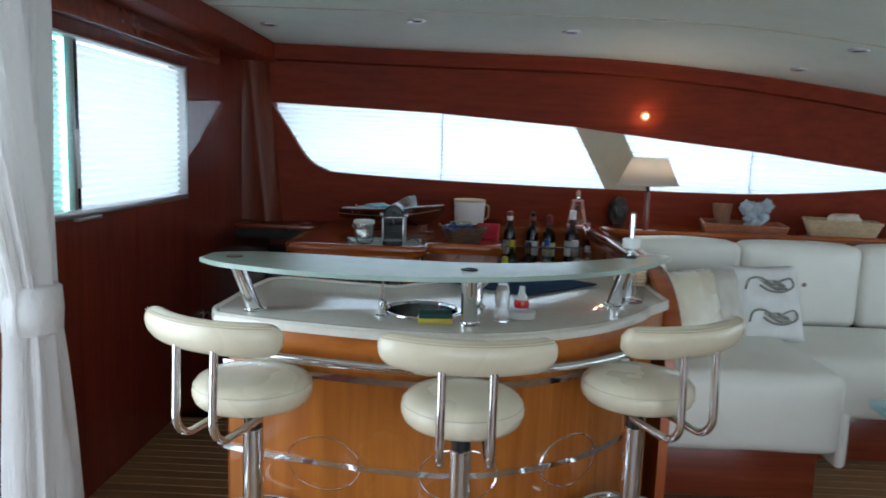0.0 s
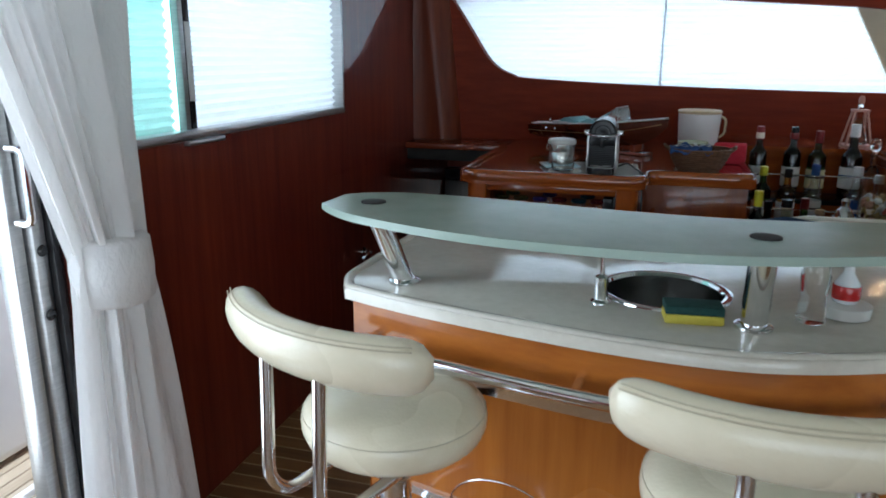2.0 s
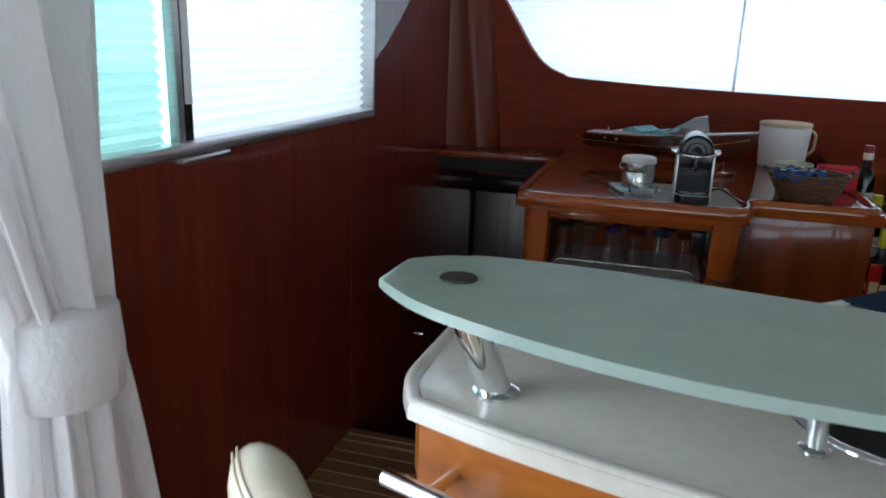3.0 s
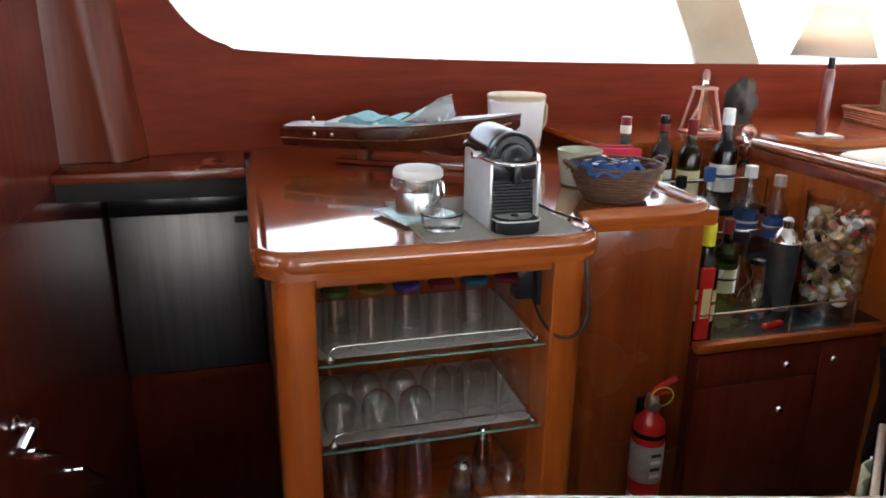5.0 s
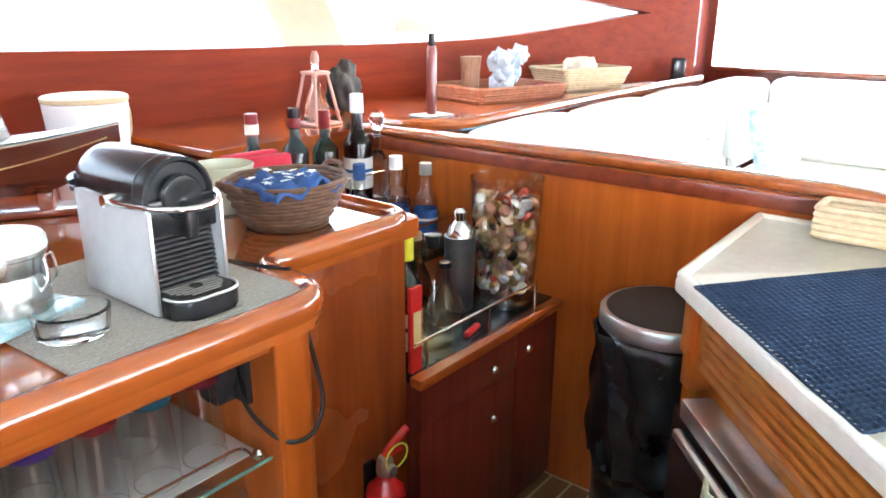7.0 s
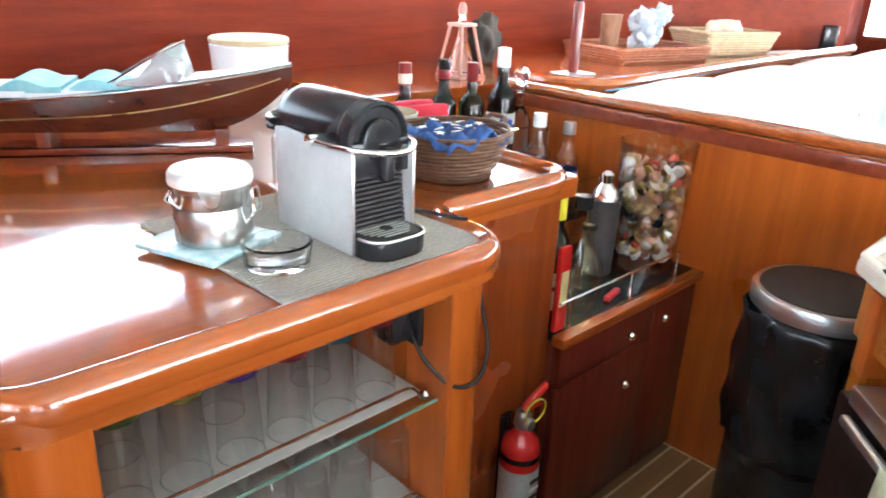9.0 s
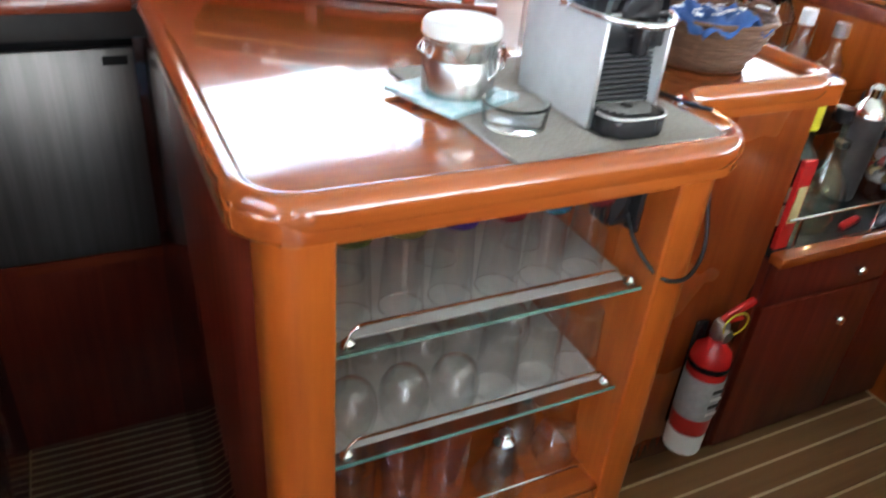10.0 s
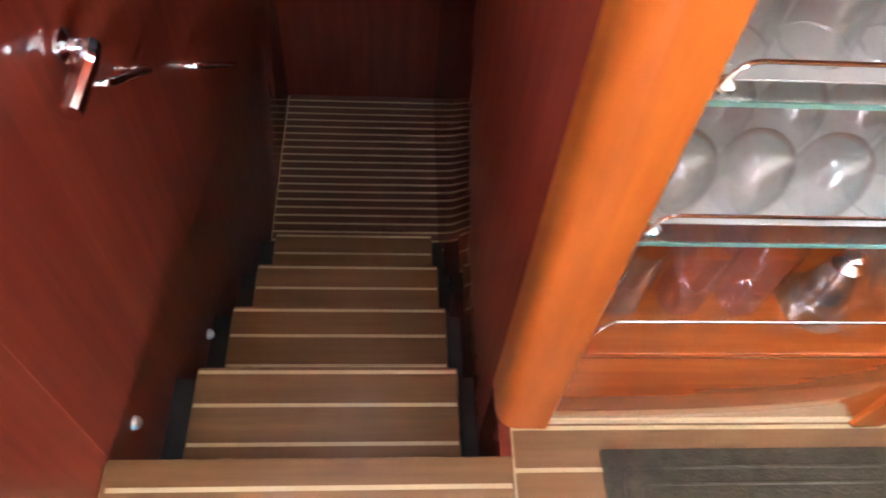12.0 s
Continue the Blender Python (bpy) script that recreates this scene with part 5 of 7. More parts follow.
# ---- things on the galley worktop ----
def machine():
    c = thing("coffee_machine", 0.055, 0.1, TOP_Z, "small black capsule coffee machine with grey metal side panels", "coffee machine")
    z0 = TOP_Z + 0.004
    for x0, x1 in ((0.0, 0.006), (0.105, 0.111)):
        prof = [(0.0, z0), (0.182, z0), (0.182, z0 + 0.146), (0.16, z0 + 0.150), (0.0, z0 + 0.142)]
        bm = curve_bm([[(x, y, z) for y, z in prof] for x in (x0, x1)])
        bmesh.ops.bevel(bm, geom=bm.edges[:], offset=0.002, segments=2, profile=0.5, affect="EDGES")
        side = part("side_panel", bm, GREY_PAINT, c, "grey metal side panel")
        part("edge_strip", box(x0 + 0.0003, x1 - 0.0003, -0.0035, 0.0005, z0 + 0.002, z0 + 0.140, 0.001), STEEL, side, "bright front edge")
    part("core", box(0.0065, 0.1045, 0.026, 0.186, z0, z0 + 0.152, 0.004), BLACK, c, "black body")
    part("upper_front", box(0.0065, 0.1045, 0.004, 0.0255, z0 + 0.104, z0 + 0.152, 0.003), BLACK, c, "black front below the lid")
    turn = pose(0.0555, 0, z0 + 0.1515, 90, 0, 0)
    lid = part("lid", moved(lathe([(0.034, -0.200), (0.046, -0.194), (0.0515, -0.182), (0.0520, -0.168), (0.0525, -0.020), (0.0515, -0.010), (0.047, -0.006), (0.0445, -0.009), (0.043, -0.014), (0.004, -0.014)], 48), turn), BLACK, c, "rounded glossy black barrel lid", 40)
    part("lid_seam", moved(lathe([(0.0527, -0.034), (0.0531, -0.033), (0.0531, -0.0315), (0.0527, -0.0305)], 48, cap=False), turn), BLACK_MATT, lid, "fine seam round the lid")
    part("brew_head", moved(lathe([(0.030, -0.0138), (0.030, -0.004), (0.027, 0.0), (0.012, 0.001), (0.004, -0.002)], 36), turn), BLACK, c, "round black brew head")
    part("spout", box(0.0465, 0.0645, -0.018, 0.006, z0 + 0.098, z0 + 0.146, 0.006, 3), BLACK, c, "black spout")
    hoop = [(0.0555 + 0.067 * math.cos(a), 0.070 + 0.108 * math.sin(a), z0 + 0.148 + 0.004 * math.sin(a)) for a in [math.pi + i * math.pi / 24 for i in range(25)]]
    lever = part("lever", tube(hoop, 0.0043, 12), CHROME, c, "chrome lever hoop")
    for x0, x1 in ((-0.0175, 0.006), (0.105, 0.1285)):
        part("pivot", tube([(x0, 0.070, z0 + 0.148), (x1, 0.070, z0 + 0.148)], 0.0085, 16), CHROME, lever, "chrome pivot")
    for k in range(11):
        z = z0 + 0.029 + 0.0068 * k
        part("grille_rib", box(0.0075, 0.1035, 0.008 + 0.0009 * k, 0.026, z, z + 0.0042, 0.0012, 1), RIB, c, "black grille rib")
    tray = rounded([(0.005, 0.028), (0.005, -0.048), (0.107, -0.048), (0.107, 0.028)], [0, 0.044, 0.044, 0], 10)
    tr = part("drip_tray", slab(tray, z0, z0 + 0.026, 0.004), BLACK, c, "black drip tray")
    grid = rounded([(0.011, 0.020), (0.011, -0.042), (0.101, -0.042), (0.101, 0.020)], [0, 0.038, 0.038, 0], 10)
    part("grid", slab(grid, z0 + 0.0262, z0 + 0.0285, 0.0008), BLACK_MATT, tr, "dark drip grid")
    for k in range(7):
        y = -0.032 + 0.0075 * k
        half = 0.040 if y > -0.012 else 0.040 - 0.9 * (-0.012 - y)
        part("grid_bar", box(0.056 - half, 0.056 + half, y, y + 0.0028, z0 + 0.0286, z0 + 0.0302, 0.0006, 1), STEEL, tr, "steel grid bar")
    part("tray_rim", tube([(x, y, z0 + 0.0275) for x, y in tray if y < 0.022], 0.0022, 8), STEEL, tr, "steel tray rim")
    part("drain_hole", moved(lathe([(0.009, 0), (0.009, 0.001)], 14), Matrix.Translation((0.056, -0.006, z0 + 0.0304))), BLACK_MATT, tr)
    part("water_tank", box(0.022, 0.090, 0.189, 0.240, z0, z0 + 0.128, 0.014, 3), THIN, c, "clear water tank")
    part("tank_lid", box(0.019, 0.093, 0.202, 0.243, z0 + 0.129, z0 + 0.140, 0.006), BLACK, c, "black tank lid")
    part("tank_handle", tube([(0.056 + 0.046 * math.cos(a), 0.200 + 0.050 * math.sin(a), z0 + 0.150) for a in [i * math.pi / 14 for i in range(15)]], 0.0055, 10), BLACK, c, "black loop handle at the back")
    w = thing("power_cable", 0.20, -0.02, 0.7, "black power cable looping to a charger", "cable")
    part("cord", tube(spline([Vector(q) for q in ((0.112, 0.02, 0.80), (0.108, -0.03, 0.74), (0.13, -0.075, 0.70), (0.175, -0.085, 0.695), (0.212, -0.07, 0.73), (0.215, -0.05, 0.80), (0.213, -0.03, 0.868))], 8), 0.0035, 8), BLACK, w)
    part("charger", box(0.070, 0.110, -0.005, 0.045, 0.755, 0.825, 0.006), BLACK, w, "black plug-in charger")
    part("tail", tube(spline([Vector(q) for q in ((0.112, 0.20, TOP_Z + 0.006), (0.15, 0.17, TOP_Z + 0.022), (0.185, 0.10, TOP_Z + 0.012), (0.205, 0.03, TOP_Z + 0.012), (0.212, -0.01, TOP_Z + 0.016))], 8), 0.0035, 8), BLACK, w)


machine()


def worktop_things():
    m = thing("table_mat", 0.02, 0.1, TOP_Z - 0.004, "taupe woven table mat under the coffee machine", "mat")
    mm = pose(0.024, 0.112, 0, 0, 0, 3)
    part("weave", moved(box(-0.176, 0.172, -0.195, 0.205, TOP_Z - 0.0035, TOP_Z + 0.0005, 0.001, 1), mm), MAT_WEAVE, m)
    for k in range(56):
        y = -0.193 + 0.0071 * k
        part("rib", moved(box(-0.175, 0.171, y, y + 0.0042, TOP_Z + 0.0004, TOP_Z + 0.0016), mm), MAT_WEAVE, m)
    t = thing("tile", -0.108, 0.155, TOP_Z + 0.002, "turquoise and white square tile used as a coaster", "tile")
    part("slab", moved(box(-0.07, 0.07, -0.07, 0.07, TOP_Z + 0.0024, TOP_Z + 0.010, 0.002), pose(-0.120, 0.165, 0, 0, 0, 20)), varied("turquoise_glaze", (0.22, 0.46, 0.52), (0.74, 0.78, 0.77), (1, 1, 1), 42, 0.25, stain=0.1), t)
    k = thing("storage_tin", -0.105, 0.155, TOP_Z + 0.010, "steel clip-top tin with a white lid", "tin")
    o = Matrix.Translation((-0.114, 0.162, TOP_Z + 0.0105)) @ Matrix.Diagonal((1, 1, 0.9, 1))
    part("body", moved(lathe([(0.050, 0), (0.0525, 0.003), (0.0525, 0.055), (0.0515, 0.057), (0.0515, 0.060), (0.0525, 0.062), (0.0525, 0.083), (0.055, 0.086), (0.055, 0.091)], 40), o), varied("polished_tin", (0.50, 0.50, 0.47), (0.66, 0.66, 0.63), (1, 1, 1), 16, 0.27, 1.0), k)
    part("lid", moved(lathe([(0.0555, 0.0915), (0.0565, 0.094), (0.0560, 0.106), (0.052, 0.112), (0.045, 0.114), (0.01, 0.1145)], 40), o), WHITE_TIN, k, "white lid")
    part("clip", moved(tube(bend([(0.050, -0.01, 0.03), (0.064, -0.01, 0.05), (0.060, -0.01, 0.085), (0.060, 0.012, 0.085), (0.064, 0.012, 0.05), (0.050, 0.012, 0.03)], 0.008), 0.002, 6), o @ pose(0, 0, 0, 0, 0, -50)), CHROME, k, "wire clip")
    part("clip", moved(tube(bend([(-0.050, -0.01, 0.06), (-0.062, -0.01, 0.07), (-0.058, 0.0, 0.088), (-0.062, 0.012, 0.07), (-0.050, 0.012, 0.06)], 0.006), 0.002, 6), o), CHROME, k, "wire hinge")
    a = thing("ashtray", -0.092, 0.035, TOP_Z + 0.002, "small thick clear glass ashtray", "ashtray")
    part("dish", moved(lathe([(0.036, 0), (0.042, 0.004), (0.046, 0.034), (0.042, 0.036), (0.038, 0.012), (0.02, 0.009), (0.002, 0.009)], 32), Matrix.Translation((-0.092, 0.035, TOP_Z + 0.003))), GLASS, a)
    # ice bucket
    b = thing("ice_bucket", 0.45, 1.05, TOP_Z, "white ice bucket with a pale wooden lid and loop handle", "bucket")
    o = Matrix.Translation((0.452, 1.05, TOP_Z - 0.0035))
    part("body", moved(lathe([(0.088, 0), (0.092, 0.005), (0.102, 0.165), (0.098, 0.168)], 40), o), WHITE_PAINT, b)
    part("lid", moved(lathe([(0.100, 0.1685), (0.104, 0.171), (0.104, 0.181), (0.098, 0.185), (0.02, 0.186)], 40), o), varied("pale_wood_lid", (0.55, 0.42, 0.24), (0.68, 0.55, 0.36), (1, 9, 9), 5, 0.5), b, "pale wooden lid")
    part("handle", moved(tube(bend([(0.100, -0.02, 0.155), (0.128, -0.02, 0.14), (0.125, -0.02, 0.07), (0.098, -0.02, 0.05)], 0.03), 0.006, 8), o @ pose(0, 0, 0, 0, 0, 20)), WICKER_LIGHT, b, "tan loop handle")
    # wicker basket with napkins
    w = thing("napkin_basket", 0.42, 0.24, TOP_Z, "round brown wicker basket holding starry blue napkins", "basket")
    for i in range(11):
        z = TOP_Z + 0.002 + 0.0078 * i
        r = 0.078 + 0.040 * (i / 10) ** 0.8
        part("weave", tube([(0.42 + (r + 0.0022 * math.sin(11 * a + (i % 2) * math.pi)) * math.cos(a), 0.24 + (r + 0.0022 * math.sin(11 * a + (i % 2) * math.pi)) * math.sin(a) * 0.9, z + 0.004) for a in [k * math.pi / 33 for k in range(66)]], 0.0052, 6, True), WICKER, w)
    part("floor", moved(lathe([(0.078, 0), (0.080, 0.004)], 32), pose(0.42, 0.24, TOP_Z - 0.002)), WICKER, w)
    for s in (-1, 1):
        part("handle", tube(bend([(0.42 + s * 0.112, 0.22, TOP_Z + 0.075), (0.42 + s * 0.135, 0.22, TOP_Z + 0.095), (0.42 + s * 0.135, 0.27, TOP_Z + 0.095), (0.42 + s * 0.112, 0.27, TOP_Z + 0.075)], 0.02), 0.005, 8), WICKER, w, "wicker loop handle")
    n = thing("napkin", 0.40, 0.22, TOP_Z + 0.06, "blue napkin printed with white stars, crumpled in the basket", "napkin")

    def crumple(cx, cy, cz, sx, sy, amp, seed, mat, owner, name):
        bm = bmesh.new()
        g = []
        for i in range(19):
            row = []
            for j in range(19):
                u, v = i / 18 - 0.5, j / 18 - 0.5
                z = cz + amp * noise.noise((u * 4 + seed, v * 4, seed)) + 0.5 * amp * noise.noise((u * 9, v * 9 + seed, 3)) - 0.10 * amp * 8 * (u * u + v * v)
                row.append(bm.verts.new((cx + u * sx, cy + v * sy, z)))
            g.append(row)
        for a_, b_ in zip(g, g[1:]):
            for j in range(18):
                bm.faces.new((a_[j], a_[j + 1], b_[j + 1], b_[j]))
        ob = part(name, bm, mat, owner, "", 70)
        ob.modifiers.new("thick", "SOLIDIFY").thickness = 0.002
        return ob

    crumple(0.385, 0.215, TOP_Z + 0.090, 0.155, 0.165, 0.034, 1.7, BLUE_CLOTH, n, "cloth")
    for k in range(14):
        a = k * 2.4
        r = 0.02 + 0.0045 * k
        part("star", moved(slab([((0.0105 if q % 2 else 0.0042) * math.cos(q * math.pi / 5), (0.0105 if q % 2 else 0.0042) * math.sin(q * math.pi / 5)) for q in range(10)], 0, 0.0012), pose(0.385 + 0.85 * r * math.cos(a), 0.215 + r * math.sin(a) * 0.9, TOP_Z + 0.099, 10 * math.sin(k), 8, k * 20)), WHITE_CLOTH, n, "white star")
    r_ = thing("red_napkins", 0.555, 0.50, TOP_Z, "stack of folded red paper napkins in a holder", "napkins")
    for k in range(4):
        part("fold", moved(box(-0.064, 0.064, -0.012, 0.012, 0.0, 0.084 - 0.005 * (k % 2), 0.006, 2), pose(0.553 + 0.004 * k, 0.47 + 0.027 * k, TOP_Z - 0.003, -4, 0, -12 + 3 * k)), RED_CLOTH, r_)
    g = thing("sweet_cup", 0.40, 0.41, TOP_Z, "milky glass cup half full of lime sweets", "cup")
    part("cup", moved(lathe([(0.040, 0), (0.048, 0.003), (0.062, 0.096), (0.0600, 0.097), (0.046, 0.008), (0.002, 0.006)], 32, cap=False), Matrix.Translation((0.40, 0.41, TOP_Z - 0.003))), principled("milky_lime_glass", (0.80, 0.84, 0.66), 0.25, trans=0.45)[0], g)
    for k in range(9):
        a = k * 2.4
        part("sweet", moved(lathe([(0.004, -0.012), (0.013, -0.006), (0.014, 0.006), (0.004, 0.012)], 10), pose(0.40 + 0.013 * math.sqrt(k) * math.cos(a), 0.41 + 0.013 * math.sqrt(k) * math.sin(a), TOP_Z + 0.055 + 0.003 * (k % 3), 40 * k, 30, 0)), varied("lime_sweet", (0.50, 0.55, 0.20), (0.70, 0.72, 0.38), (1, 1, 1), 30, 0.4), g)


worktop_things()


def boat():
    """A varnished model runabout on its stand."""
    b = thing("model_boat", -0.03, 0.80, TOP_Z, "varnished mahogany model speedboat on a wooden stand", "model boat")
    stern, bow = Vector((-0.335, 0.968, 0)), Vector((0.297, 0.602, 0))
    d = (bow - stern).normalized()
    s = Vector((-d.y, d.x, 0))
    L = (bow - stern).length
    n = 34

    def sec(u):
        half = 0.098 * (1 - max(0, (u - 0.42) / 0.58) ** 2.3) * (0.86 + 0.14 * min(1, u / 0.35))
        half = max(half, 0.002)
        deck = TOP_Z + 0.104 + 0.064 * u ** 1.6
        keel = TOP_Z + 0.032 + 0.100 * max(0, (u - 0.72) / 0.28) ** 2.2
        chine = max(keel + 0.006, TOP_Z + 0.050 + 0.085 * max(0, (u - 0.45) / 0.55) ** 2)
        return half, deck, keel, chine

    def at(u, across, z):
        p = stern + d * (u * L) + s * across
        return (p.x, p.y, z)

    rings = []
    for i in range(n + 1):
        u = i / n
        h, dk, k, c = sec(u)
        rings.append([at(u, 0, k), at(u, h * 0.82, c), at(u, h * 0.97, (c + dk) / 2), at(u, h, dk), at(u, 0, dk + 0.004), at(u, -h, dk), at(u, -h * 0.97, (c + dk) / 2), at(u, -h * 0.82, c)])
    part("hull", curve_bm(rings), wood("varnished_hull", (0.040, 0.008, 0.005), (0.105, 0.024, 0.012), "x", 0.2, 0.7), b, "dark varnished hull", 40)
    rings = []
    for i in range(n + 1):
        u = i / n
        h, dk, k, c = sec(u)
        rings.append([at(u, h * 0.74 + 0.0005, dk + 0.003), at(u, 0, dk + 0.0075), at(u, -h * 0.74 - 0.0005, dk + 0.003), at(u, 0, dk + 0.0035)])
    part("deck", curve_bm(rings), WHITE_PAINT, b, "pale planked deck")
    for sg in (-1, 1):
        part("water_line", tube([at(u / 30, sg * (sec(u / 30)[0] * 0.965 + 0.0012), 0.55 * sec(u / 30)[3] + 0.45 * sec(u / 30)[1]) for u in range(0, 30)], 0.0015, 6), BRASS, b, "gold water line")
        part("rub_rail", tube([at(u / 30, sg * (sec(u / 30)[0] + 0.001), sec(u / 30)[1] - 0.001) for u in range(0, 31)], 0.0026, 6), CHROME, b, "bright rub rail")
    zc = TOP_Z + 0.128
    for u, w in ((0.26, 0.150), (0.43, 0.140)):
        rows = []
        for v in range(9):
            t = v / 8
            rows.append([at(u + 0.15 * t, across * w / 2, zc + 0.017 * math.sin(math.pi * min(1, t * 1.4) / 1.4 * 1.3) + 0.004) for across in (-1, -0.95, 0, 0.95, 1)])
        bm = curve_bm([[p for p in r] + [(q[0], q[1], zc - 0.004) for q in reversed(r)] for r in rows])
        part("seat", bm, TURQUOISE, b, "turquoise upholstered seat", 50)
    part("cockpit_lining", slab([at(u, a, 0)[:2] for u, a in ((0.20, -0.078), (0.70, -0.066), (0.70, 0.066), (0.20, 0.078))], zc - 0.012, zc - 0.0005), WHITE_PAINT, b, "pale cockpit lining")
    screen = ((0.52, -0.070, 0.004), (0.60, -0.070, 0.032), (0.685, -0.062, 0.062), (0.725, 0.0, 0.068), (0.685, 0.062, 0.062), (0.60, 0.070, 0.032), (0.52, 0.070, 0.004))
    rows = [[at(u + 0.012, a, sec(u)[1] + 0.004) for u, a, h in screen], [at(u - 0.012, a * 0.92, sec(u)[1] + 0.004 + h) for u, a, h in screen]]
    bm = curve_bm([r for r in rows], close_u=False)
    ws = part("windscreen", bm, principled("thin_perspex", (0.92, 0.97, 0.98), 0.05, trans=0.85, ior=1.15)[0], b, "raked clear windscreen", 50)
    ws.modifiers.new("thick", "SOLIDIFY").thickness = 0.003
    part("windscreen_frame", tube(rows[1], 0.0022, 6), CHROME, ws, "chrome frame")
    for u in (0.66, 0.72, 0.10):
        part("cleat", moved(lathe([(0.006, 0), (0.003, 0.006), (0.006, 0.014), (0.002, 0.02)], 12), Matrix.Translation(at(u, 0.0, sec(u)[1] + 0.006))), CHROME, b, "chrome deck fitting")
    for u, sg in ((0.16, -1), (0.24, -1)):
        part("vent", moved(lathe([(0.007, 0), (0.007, 0.003), (0.003, 0.005)], 12), Matrix.Translation(at(u, sg * (sec(u)[0] * 0.98), TOP_Z + 0.092)) @ pose(0, 0, 0, 90, 0, math.degrees(math.atan2(d.y, d.x)))), CHROME, b, "chrome vent")
    st = thing("boat_stand", -0.02, 0.78, TOP_Z, "low dark wooden stand under the model boat", "stand")

    def bar_(u0, u1, a0, a1, z0, z1, bv=0.002):
        bm = box(u0 * L, u1 * L, a0, a1, z0, z1, bv)
        return moved(bm, Matrix(((d.x, s.x, 0, stern.x), (d.y, s.y, 0, stern.y), (0, 0, 1, 0), (0, 0, 0, 1))))

    part("plank", bar_(0.22, 0.88, -0.045, 0.045, TOP_Z - 0.003, TOP_Z + 0.010), MAHOGANY_FLAT, st)
    for u in (0.32, 0.78):
        part("cradle", bar_(u, u + 0.035, -0.04, 0.04, TOP_Z + 0.0105, TOP_Z + 0.044), MAHOGANY_FLAT, st)


boat()


# ---- glassware in the cabinet ----
def tumbler(x, y, z, h, r0, r1, mat, base_mat=None, label="", flip=False, name="tumbler", group="glasses on the shelves"):
    """A drinking glass; flip stands it on its rim, with the coloured foot on top."""
    g = thing(name, 0, 0, 0, label, "glass", group)
    bowl = part("bowl", lathe([(0.002, 0.0), (r0 * 0.9, 0.0), (r0, 0.003), (r1, h)], 28, cap=False), mat, g)
    part("rim", tube([(r1 * math.cos(a), r1 * math.sin(a), h - 0.001) for a in [k * math.pi / 14 for k in range(28)]], 0.0011, 6, True), mat, bowl, "rounded glass rim")
    if base_mat:
        part("foot", lathe([(r0 * 0.80, -0.016), (r0 + 0.001, -0.014), (r0 + 0.0045, -0.009), (r0 + 0.003, -0.003), (r0 * 0.7, -0.0005)], 24), base_mat, g, "coloured glass foot")
    return g


def goblet(h=0.155):
    g = thing("wine_glass", 0, 0, 0, "clear stemmed wine glass standing upside down", "glass", "glasses on the shelves")
    bowl = lathe([(0.031, 0.0), (0.035, 0.012), (0.037, 0.027), (0.0365, 0.045), (0.032, 0.064), (0.022, 0.079), (0.010, 0.086), (0.004, 0.088)], 28, cap=False)
    part("bowl", bowl, THIN, g)
    part("stem", lathe([(0.0036, 0.0885), (0.003, 0.12), (0.004, h - 0.012)], 10), THIN, g)
    part("foot", lathe([(0.005, h - 0.0115), (0.026, h - 0.006), (0.032, h - 0.003), (0.030, h)], 20), THIN, g)
    return g


